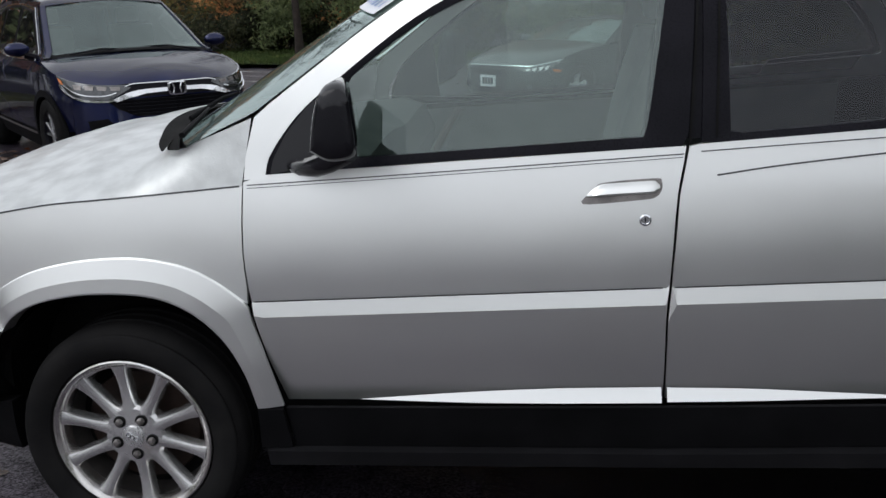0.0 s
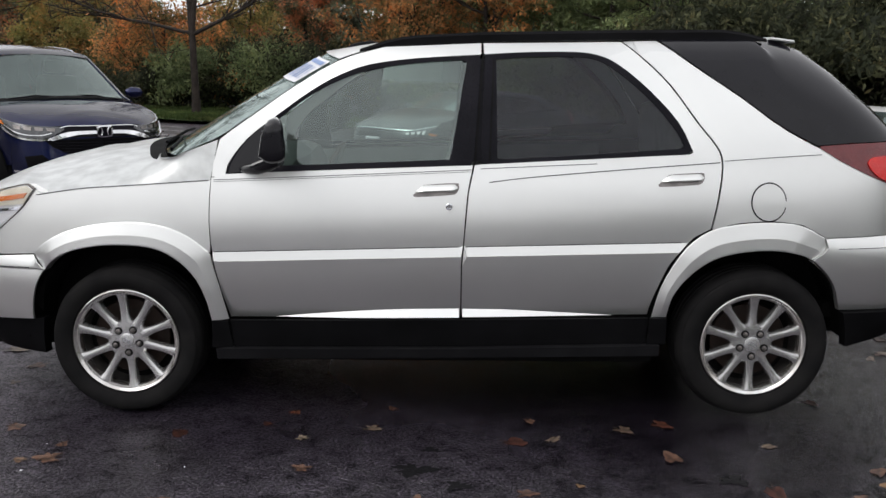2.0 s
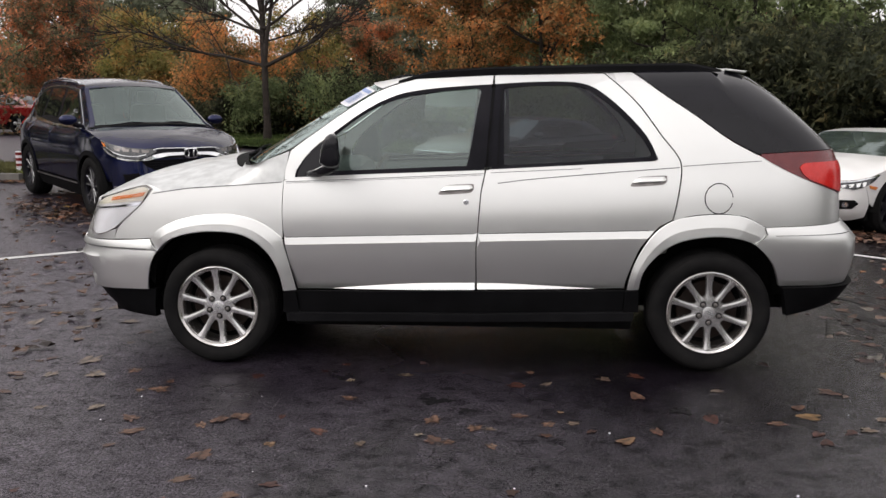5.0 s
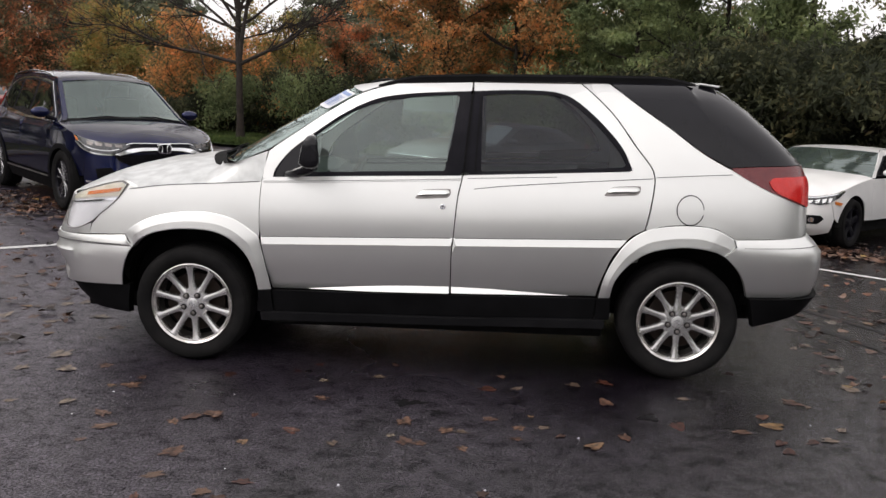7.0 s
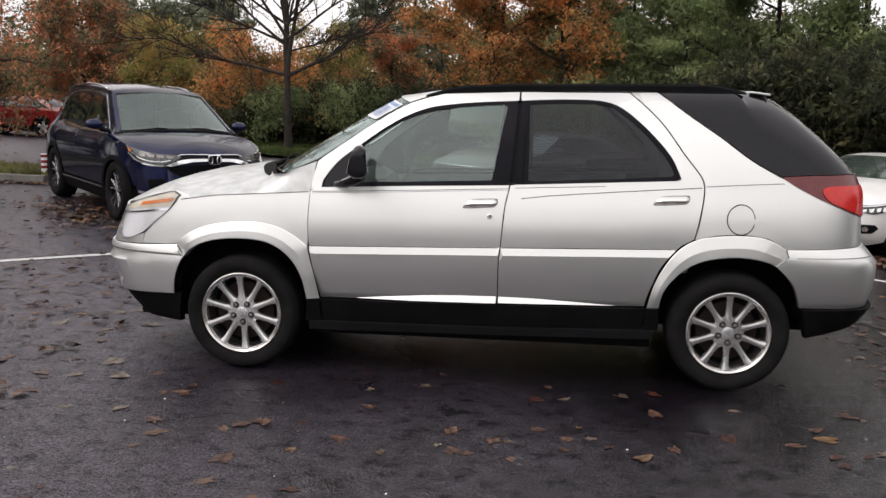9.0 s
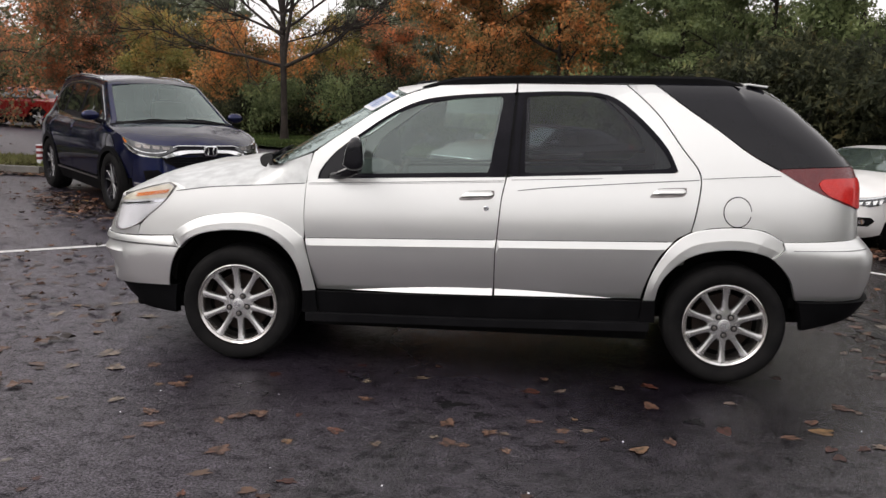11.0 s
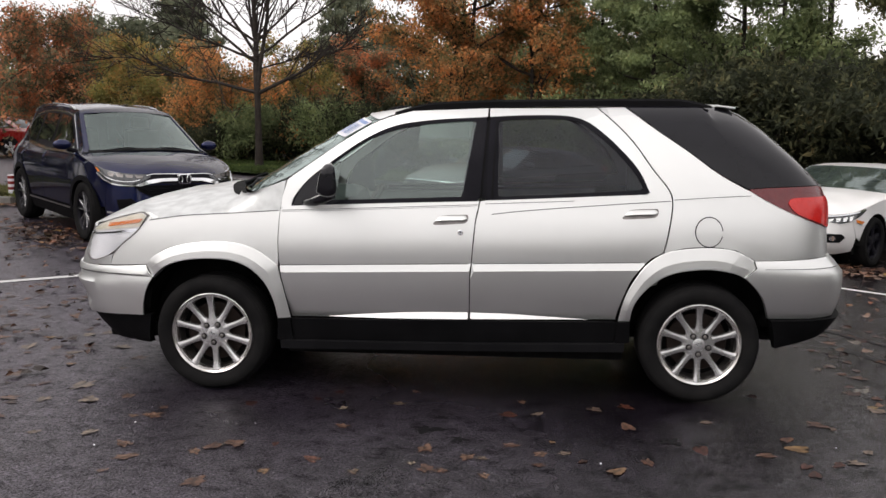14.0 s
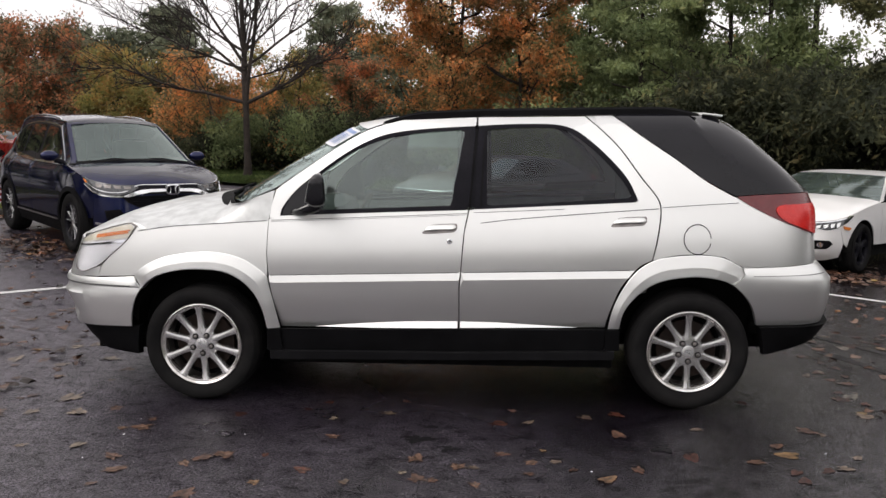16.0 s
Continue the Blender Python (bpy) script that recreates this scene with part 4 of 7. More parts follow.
    for k in range(49):
        v = k / 24 - 1
        side = max(0.035, 1 - abs(v) * 0.965)
        reach = 0.075 * math.sin(min(1.0, (1 - abs(v)) / 0.40) * math.pi / 2) ** 0.7
        row = []
        for j in range(7):
            x = screen_foot(side) - reach * j / 6
            p = hood_point(x, side)
            near = hood_tree.find_nearest(p)[0]
            p.z = near.z + 0.002 + 0.001 * math.sin(j * math.pi / 6)
            row.append(bm.verts.new((p.x, 2 * YC - p.y, p.z) if v > 0 else p))
        rows.append(row)
    for q, r in zip(rows, rows[1:]):
        for k in range(6):
            bm.faces.new((q[k], q[k + 1], r[k + 1], r[k]))
    bmesh.ops.recalc_face_normals(bm, faces=bm.faces)
    part("cowl_vent", bm, DARK, car, "black plastic cowl under the windscreen")
    roof_edge = [at(u, z, 0.0) for u, z in spline([(-.45, 1.612), (-.251, 1.668), (.197, 1.688), (.826, 1.696), (1.4, 1.708), (1.8, 1.705), (2.15, 1.70)], 4)]
    roof_mid = [Vector((x, YC, z)) for x, z in ((-.586, 1.648), (-.32, 1.690), (.12, 1.718), (.56, 1.730), (1.1, 1.733), (1.5, 1.724), (1.78, 1.70))]
    part("roof", loft(roof_edge, roof_mid, YC, 12, 0.8), SILVER, car, "silver roof panel", 40)
    spoiler = bmesh.new()
    box(spoiler, 1.54, 1.655, 0.45, 1.41, 1.708, 1.721, 0.005)
    for v in spoiler.verts:
        v.co.z -= 0.13 * (v.co.x - 1.48)
    part("roof_spoiler", spoiler, SILVER, car)
    for s in (0, 1):
        bm = bmesh.new()
        pts = []
        for x in np.linspace(-.36, 1.50, 30):
            k = min(1, (x + .36) / .30, (1.50 - x) / .22)
            k = math.sin(max(0, k) * math.pi / 2)
            base = np.interp(x, [-.36, -.2, .2, .8, 1.3, 1.62], [1.648, 1.672, 1.690, 1.700, 1.703, 1.694])
            y0 = np.interp(base, *SUV_SHELL.side) + 0.004
            pts.append((x, y0, base, base + 0.008 + 0.034 * k))
        rows = []
        for x, y0, b, t in pts:
            q = [(x, y0 - .006, b - .006), (x, y0 - .004, t - .012), (x, y0 + .010, t), (x, y0 + .035, t), (x, y0 + .05, b)]
            rows.append([bm.verts.new((a, 2 * YC - y, z) if s else (a, y, z)) for a, y, z in q])
        for q, r in zip(rows, rows[1:]):
            for k in range(4):
                f = (q[k], r[k], r[k + 1], q[k + 1])
                bm.faces.new(f[::-1] if s else f)
        part("roof_rail", bm, CLADDING, car, "black roof rail")
    bm = bmesh.new()
    bmesh.ops.create_uvsphere(bm, u_segments=16, v_segments=8, radius=1.0, matrix=Matrix.LocRotScale((-.40, .82, 1.672), Euler((0, -.15, 0)), (.085, .035, .022)))
    part("roof_antenna", bm, CLADDING, car, "small antenna pod")

    # cladding and sill
    clad = [(-.940, .452), (-.402, .455), (.104, .462), (.944, .476), (.940, .35), (.104, .328), (-.930, .318)]
    twin("door_cladding", suv_skin(0.006), clad, CLADDING, car, YC, "black plastic lower door cladding", step=0.06)
    twin("arch_end_cladding", suv_skin(0.020), [(-1.019, .450), (-.946, .452), (-.936, .322), (-1.03, .318)], CLADDING, car, YC, step=0.05)
    twin("arch_end_cladding", suv_skin(0.020), [(.951, .478), (1.024, .480), (1.03, .352), (.946, .350)], CLADDING, car, YC, step=0.05)
    twin("sill", suv_skin(0.040), [(-1.008, .318), (.104, .326), (1.0, .350), (1.0, .299), (.104, .28), (-1.008, .266)], SILL_GREY, car, YC, "grey plastic side sill", step=0.06, rim=0.12)

    def kick(z0, z1):
        return lambda u, z, off=0.0: suv_door(u, z, off - 0.004 - 0.030 * max(0.0, min(1.0, (z0(u) - z) / 0.04)))
    wf = spline([(-.739, .461), (-.469, .484), (-.202, .500), (.097, .506)], 5)
    wr = spline([(.112, .505), (.324, .502), (.519, .492), (.794, .478)], 5)
    twin("door_sill_crease", kick(lambda u: np.interp(u, [p[0] for p in wf], [p[1] for p in wf]), 0), wf + [(.097, .468), (-.402, .461)], SILVER, car, YC, step=0.02, rim=0)
    twin("door_sill_crease", kick(lambda u: np.interp(u, [p[0] for p in wr], [p[1] for p in wr]), 0), wr + [(.5, .475), (.112, .470)], SILVER, car, YC, step=0.02, rim=0)

    # pinstripes, and dark lines painted for the shade of creases and the door ledge
    def stripe(line, width, name="pinstripe", surf=suv_door, mat=None):
        for side in (0.0, YC):
            bm = bmesh.new()
            rows = []
            for u, z in line:
                row = []
                for h in (-width / 2, width / 2):
                    p = surf(u, z + h, -0.0025)
                    row.append(bm.verts.new((p.x, 2 * YC - p.y, p.z) if side else p))
                rows.append(row)
            for q, r in zip(rows, rows[1:]):
                f = (q[0], r[0], r[1], q[1])
                bm.faces.new(f[::-1] if side else f)
            part(name, bm, mat or DARK_LINE, car)
    stripe(spline([(-.99, 1.088), (-.6, 1.103), (-.2, 1.120), (.148, 1.135)], 8), 0.0028)
    stripe(spline([(-.99, 1.080), (-.6, 1.095), (-.2, 1.112), (.146, 1.127)], 8), 0.0016)
    # dark strips painted along the rear door creases
    stripe(spline([(.19, 1.140), (.45, 1.152), (.70, 1.163)], 8), 0.0028)
    stripe(spline([(.228, 1.082), (.432, 1.106), (.876, 1.143), (1.236, 1.170)], 8), 0.004)
    # painted shadow line along the top of the door ledge
    stripe([(u, strip_top(u) + .003) for u in np.linspace(-.995, .095, 30)], 0.0035, "moulding_seam")
    stripe([(u, strip_top(u) + .003) for u in np.linspace(.125, 1.075, 30)], 0.0035, "moulding_seam")
    # dark strip painted along the quarter panel crease
    stripe(spline([(1.257, 1.177), (1.48, 1.192), (1.741, 1.204)], 8), 0.003)

    stripe([(u, .797) for u in np.linspace(1.79, 2.30, 24)], .003, "bumper_groove", bumper_r)
    stripe([(u, .690) for u in np.linspace(-2.42, -1.835, 24)], .004, "bumper_groove", bumper_f)

    stripe([p for p in spline([(-1.842, 1.014), (-1.592, 1.046), (-1.413, 1.059), (-1.243, 1.07), (-1.012, 1.086)], 8)], .0045, "hood_gap", skin)

    # handles, lock, fuel flap, mirror
    def handle(u0, z0, name="door_handle"):
        for side in (0.0, YC):
            cup = [(u0 + a, z0 + b + 0.04 * a) for a, b in ((-.004, -.012), (.015, -.021), (.15, -.018), (.183, -.013), (.197, .004), (.197, .024), (.182, .033), (.06, .031), (.033, .021))]
            cup = spline(cup + [cup[0]], 3)[:-1]
            # flat dark panel stands for the shade in the handle's hollow
            part("handle_recess", panel(suv_skin(0.002), cup, step=0.02, mirror=side, rim=0), STEEL_DARK, car, "dark panel painting the shade of the handle recess")
            bm = bmesh.new()
            rows = []
            for k in range(19):
                t = k / 18
                a = .010 + .182 * t
                grow_in = math.sin(min(1, t / 0.24) * math.pi / 2)
                end = math.sqrt(max(0.0, 1 - max(0, (t - 0.88) / 0.12) ** 2))
                low, high = .001 + .008 * (1 - end), .003 + .026 * grow_in - .012 * (1 - end)
                row = []
                for f, d in ((-.10, .006), (0, .020), (.2, .025), (.55, .022), (.85, .014), (1.0, .006)):
                    p = SUV_SHELL.at(u0 + a, z0 + 0.04 * a + low + (high - low) * f, -0.002 - d * min(1, .35 + grow_in) * (.5 + .5 * end))
                    row.append(bm.verts.new((p.x, 2 * YC - p.y, p.z) if side else p))
                rows.append(row)
            for q, r in zip(rows, rows[1:]):
                for k in range(5):
                    f = (q[k], r[k], r[k + 1], q[k + 1])
                    bm.faces.new(f[::-1] if side else f)
            part(name, bm, SILVER, car, "silver pull handle over a recess shaded by a dark panel", 60)
    handle(-.104, 1.038)
    handle(.971, 1.086)
    bm = bmesh.new()
    lathe(bm, [(0.0155, 0.004), (0.0150, -0.005), (0.0115, -0.007), (0.010, -0.003), (0.0001, -0.003)], (.051, 0.018, .978), 24)
    part("key_lock", bm, CHROME, car, "round chrome door lock")
    bm = bmesh.new()
    box(bm, .0495, .0525, 0.0135, 0.016, .972, .984)
    part("key_slot", bm, TRIM, car)
    flap = [(1.46 + .080 * math.cos(a), 1.001 + .080 * math.sin(a)) for a in np.linspace(0, 2 * math.pi, 37)[:-1]]
    rimflap = [(1.46 + .086 * math.cos(a), 1.001 + .086 * math.sin(a)) for a in np.linspace(0, 2 * math.pi, 37)[:-1]]
    part("fuel_flap_gap", panel(suv_skin(0.0015), rimflap, step=0.03, rim=0), TRIM, car)
    part("fuel_flap", panel(suv_skin(0.003), flap, step=0.03, rim=0.004), SILVER, car, "round fuel filler flap")
    part("fuel_flap_notch", panel(suv_skin(0.006), [(1.538, .978), (1.580, .988), (1.577, 1.000), (1.538, 1.008)], step=0.02, rim=0.004), SILVER, car)

    for s in (0, 1):
        def side_y(p):
            return (p[0], 2 * YC - p[1], p[2]) if s else p
        bm = bmesh.new()
        prof = spline([(-.736, 1.215), (-.722, 1.29), (-.704, 1.345), (-.682, 1.369), (-.648, 1.373), (-.626, 1.352), (-.620, 1.29), (-.617, 1.225), (-.632, 1.197), (-.69, 1.190), (-.736, 1.215)], 4)[:-1]
        rows = []
        for y, k in ((-.242, .45), (-.240, .70), (-.232, .86), (-.218, .95), (-.195, 1.0), (-.15, 1.01), (-.09, 1.0), (-.05, .97), (-.032, .90), (-.028, .80)):
            mx, mz = -.665, 1.28
            rows.append([bm.verts.new(side_y((mx + (x - mx) * k - (.22 * (y + .22) * min(1.0, max(0.0, (x + .70) / .06))), y, mz + (z - mz) * k))) for x, z in prof])
        for q, r in zip(rows, rows[1:]):
            for k in range(len(prof)):
                n = (k + 1) % len(prof)
                bm.faces.new((q[k], q[n], r[n], r[k]))
        bm.faces.new(rows[0])
        bm.faces.new(rows[-1])
        bmesh.ops.recalc_face_normals(bm, faces=bm.faces)
        m = part("side_mirror", bm, GLOSS_BLACK, car, "glossy black door mirror")
        bm = bmesh.new()
        vs = [bm.verts.new(side_y(p)) for p in ((-.612, -.205, 1.222), (-.616, -.205, 1.348), (-.653, -.045, 1.348), (-.649, -.045, 1.222))]
        bm.faces.new(vs if s else vs[::-1])
        part("mirror_glass", bm, CHROME, m)
        bm = bmesh.new()
        tube(bm, [side_y(p) for p in ((-.86, .045, 1.138), (-.82, .0, 1.142), (-.77, -.05, 1.152), (-.72, -.09, 1.172), (-.665, -.12, 1.200))], [.016, .024, .028, .030, .030], 12)
        part("mirror_arm", bm, GLOSS_BLACK, m)
        outline = [(-.925, 1.116), (-.915, 1.155), (-.880, 1.216), (-.823, 1.282), (-.722, 1.357), (-.715, 1.139)]
        part("mirror_base", panel(suv_skin(0.004), outline, step=0.04, mirror=YC if s else 0.0), GLOSS_BLACK, car, "black triangular mirror base")

    # backing behind the shut lines, floor, wheel housings
    back_low = [(-1.80, 1.0), (-1.0, 1.07), (1.25, 1.13), (2.35, 1.2), (2.35, .55), (1.86, .55)] + [(x, z + .012) for x, z in arch_r[::-1]] + [(.99, .34), (-.99, .31)] + [(x, z + .012) for x, z in arch_f[::-1]] + [(-1.90, .50), (-2.3, .5), (-2.3, .76), (-2.1, .78), (-1.9, .93)]
    for side in (0.0, YC):
        part("inner_body", panel(suv_skin(-0.070), back_low, step=0.12, rim=0, mirror=side), DARK, car)
        pillar = [(.05, 1.17), (.11, 1.61), (.25, 1.615), (.25, 1.17)]
        part("centre_pillar", panel(suv_skin(-0.012), pillar, step=0.08, rim=0.05, mirror=side), TRIM, car)
    for x in (-1.425, 1.425):
        for s in (0, 1):
            bm = bmesh.new()
            n = 20
            rows = []
            for k in range(n + 1):
                a = math.pi * (1.0 - 1.0 * k / n)
                r = 0.465
                rows.append([bm.verts.new((x - .01 + r * math.cos(a), (2 * YC - y) if s else y, .34 + r * math.sin(a))) for y in (.10, .40)])
            for q, r in zip(rows, rows[1:]):
                bm.faces.new((q[0], r[0], r[1], q[1]))
            wall = [q[1] for q in rows]
            bm.faces.new(wall)
            part("wheel_housing", bm, DARK, car, "dark wheel housing")
    for dims in ((-1.02, 1.02, .25, 1.61, .185, .31), (-2.15, -1.83, .25, 1.61, .26, .36), (1.83, 2.05, .30, 1.56, .40, .48), (-2.1, 2.1, .50, 1.36, .27, .36), (-2.20, -1.0, .42, 1.44, .30, .95)):
        bm = bmesh.new()
        box(bm, *dims, 0.02)
        part("underbody", bm, DARK, car)
    # wheels
    for x, ph, hz, tr, rr in ((-1.425, 94, .345, .345, .2475), (1.425, 90, .350, .344, .2405)):
        wheel(car, (x, .030, hz), tr, rr, .225, 10, ALLOY_FACE, ALLOY_FACE, -1, phase=ph, spoke_w=0.034, hub_r=.090, lip_mat=ALLOY_LIP)
        wheel(car, (x, 1.83, hz), tr, rr, .225, 10, ALLOY_FACE, ALLOY_FACE, 1, phase=ph, spoke_w=0.034, hub_r=.090, lip_mat=ALLOY_LIP)

    # cabin
    def seat(x, y, back=0.62, tilt=0.22):
        bm = bmesh.new()
        box(bm, x - .25, x + .27, y - .26, y + .26, .62, .80, 0.05)
        st = part("seat", bm, CLOTH, car, "grey cloth front seat")
        bm = bmesh.new()
        rows = []
        for k, (h, w, d) in enumerate(((.0, .24, .10), (.15, .25, .12), (.35, .255, .11), (.5, .24, .09), (back, .17, .07))):
            cx2, z = x + .24 + h * tilt, .76 + h
            rows.append([bm.verts.new((cx2 + a * d * .6, y + b * w, z)) for a, b in ((-1, -.7), (-.8, -.95), (0, -1.0), (.9, -.9), (.9, .9), (0, 1.0), (-.8, .95), (-1, .7))])
        for q, r in zip(rows, rows[1:]):
            for k in range(8):
                n = (k + 1) % 8
                bm.faces.new((q[k], q[n], r[n], r[k]))
        bm.faces.new(rows[-1])
        bmesh.ops.recalc_face_normals(bm, faces=bm.faces)
        part("seat_back", bm, CLOTH, st)
        bm = bmesh.new()
        cx2 = x + .25 + (back + .10) * tilt
        box(bm, cx2 - .05, cx2 + .05, y - .13, y + .13, .76 + back + .03, .76 + back + .21, 0.04)
        part("headrest", bm, CLOTH, st)
    seat(-.22, .52)
    seat(-.22, 1.34)
    bm = bmesh.new()
    box(bm, .72, 1.22, .22, 1.64, .64, .84, .05)
    box(bm, 1.16, 1.34, .22, 1.64, .80, 1.36, .06)
    part("rear_bench", bm, CLOTH, car, "grey cloth rear bench")
    bm = bmesh.new()
    rows = []
    for y in np.linspace(.17, 1.69, 14):
        rows.append([bm.verts.new((x, y, z + 0.01 * math.sin(y * 9))) for x, z in ((-.78, .70), (-.72, .98), (-.76, 1.08), (-.85, 1.11), (-1.08, 1.10), (-1.12, .9))])
    for q, r in zip(rows, rows[1:]):
        for k in range(5):
            bm.faces.new((q[k], r[k], r[k + 1], q[k + 1]))
    bmesh.ops.recalc_face_normals(bm, faces=bm.faces)
    part("dashboard", bm, DASH, car, "grey dashboard")
    bm = bmesh.new()
    c, tilt = Vector((-.56, .52, 1.04)), radians(62)
    rad = 0.185
    ring_pts = [c + Vector((rad * math.cos(a) * math.cos(tilt), rad * math.sin(a), rad * math.cos(a) * math.sin(tilt))) for a in np.linspace(0, 2 * math.pi, 33)]
    tube(bm, ring_pts, 0.012, 8, False)
    st = part("steering_wheel", bm, WHEEL_RIM, car, "brown and grey steering wheel")
    bm = bmesh.new()
    for a in (0.0, 2.3, -2.3):
        tube(bm, [c, c + Vector((rad * math.cos(a) * math.cos(tilt), rad * math.sin(a), rad * math.cos(a) * math.sin(tilt)))], [.03, .010], 8)
    tube(bm, [c, c + Vector((-.3, 0, -.12))], [.03, .03], 8)
    part("steering_column", bm, DASH, st)
    for s in (0, 1):
        trim_f = [(-.95, .50), (.95, .50), (.95, 1.10), (.2, 1.08), (-.92, 1.05)]
        part("door_trim", panel(suv_skin(-0.075), trim_f, step=0.2, rim=0, mirror=YC if s else 0.0), DASH, car, "grey inner door trim")
    bm = bmesh.new()
    box(bm, -.25, 1.35, .40, 1.46, 1.640, 1.652, 0.0)
    part("headliner", bm, CLOTH, car)
    # windscreen sticker and wipers
    def screen(t, s, lift=0.006):
        def even(line):
            L = np.array([list(p) for p in line], float)
            d = np.r_[0, np.cumsum(np.linalg.norm(np.diff(L, axis=0), axis=1))]
            return np.array([np.interp(t * d[-1], d, L[:, k]) for k in range(3)])
        A, B = even(ws_edge), even(ws_mid)
        c = math.sin(s * math.pi / 2) ** 0.9
        p = A * (1 - s) + B * s
        p[0], p[2] = A[0] * (1 - c) + B[0] * c, A[2] * (1 - c) + B[2] * c
        return Vector(p) + Vector((-0.5, 0, 0.86)) * lift

    def decal(name, t0, t1, s0, s1, material, lift, parent, label="", skew=0.0):
        bm = bmesh.new()
        rows = [[bm.verts.new(screen(t0 + (t1 - t0) * i / 4, s0 + (s1 - s0) * j / 6 + skew * i / 4, lift)) for j in range(7)] for i in range(5)]
        for q, r in zip(rows, rows[1:]):
            for k in range(6):
                bm.faces.new((q[k], q[k + 1], r[k + 1], r[k]))
        return part(name, bm, material, parent, label)
    st = decal("windscreen_sticker", .735, .955, .03, .60, STICKER_WHITE, 0.006, car, "white and blue dealer sticker across the windscreen")
    decal("sticker_band", .905, .935, .06, .56, STICKER_BLUE, 0.009, st)
    for k in range(7):
        decal("sticker_bar", .765, .885, .07 + k * .072, .085 + k * .072 + .014 * (k % 3), STICKER_BLUE, 0.009, st, skew=.05)
    for s0, s1, t1 in ((.10, .55, .10), (.62, .98, .12)):
        bm = bmesh.new()
        tube(bm, [screen(.01, s0, .02), screen(.05 + t1 * .5, (s0 + s1) / 2, .022), screen(t1, s1, .018)], [.009, .007, .005], 8)
        part("wiper", bm, CLADDING, car, "black windscreen wiper")
    return car


def resample(loop, n):
    """n points evenly spaced round a closed loop, its first point kept."""
    L = np.array(list(loop) + [loop[0]], float)
    s = np.r_[0, np.cumsum(np.hypot(*np.diff(L, axis=0).T))]
    t = np.linspace(0, s[-1], n, endpoint=False)
    return [tuple(p) for p in np.array([np.interp(t, s, L[:, k]) for k in range(2)]).T]


suv = build_suv()

# ---- the other parked cars ----
def place(theta, x, y):
    """A pose on the falling lot, turned by theta about the vertical and leaning with the ground."""
    flat = pose(x, y, 0, 0, 0, theta)
    feet = [flat @ Vector((a, b, 0)) for a in (-1.34, 1.34) for b in (0.1, 1.75)]
    A = np.array([(p.x - x, p.y - y, 1.0) for p in feet])
    gx, gy, z = np.linalg.lstsq(A, np.array([ground_height(p.x, p.y) for p in feet]), rcond=None)[0]
    tilt = Vector((0, 0, 1)).rotation_difference(Vector((-gx, -gy, 1)).normalized()).to_matrix().to_4x4()
    return Matrix.Translation((x, y, z)) @ tilt @ pose(0, 0, 0, 0, 0, theta)


def strip_on(shell, line, width, lift, thick=0.01):
    """A raised moulding along a line (u, z) of the shell."""
    bm = bmesh.new()
    rows = []
    for u, z in line:
        rows.append([bm.verts.new(shell.at(u, z + a * width, -b)) for a, b in ((-.5, lift - thick), (-.42, lift), (.42, lift), (.5, lift - thick))])
    for q, r in zip(rows, rows[1:]):
        for k in range(3):
            bm.faces.new((q[k], r[k], r[k + 1], q[k + 1]))
    return bm


def mirrored(bm, yc):
    for v in list(bm.verts):
        v.co.y = 2 * yc - v.co.y
    bmesh.ops.reverse_faces(bm, faces=bm.faces)
    return bm


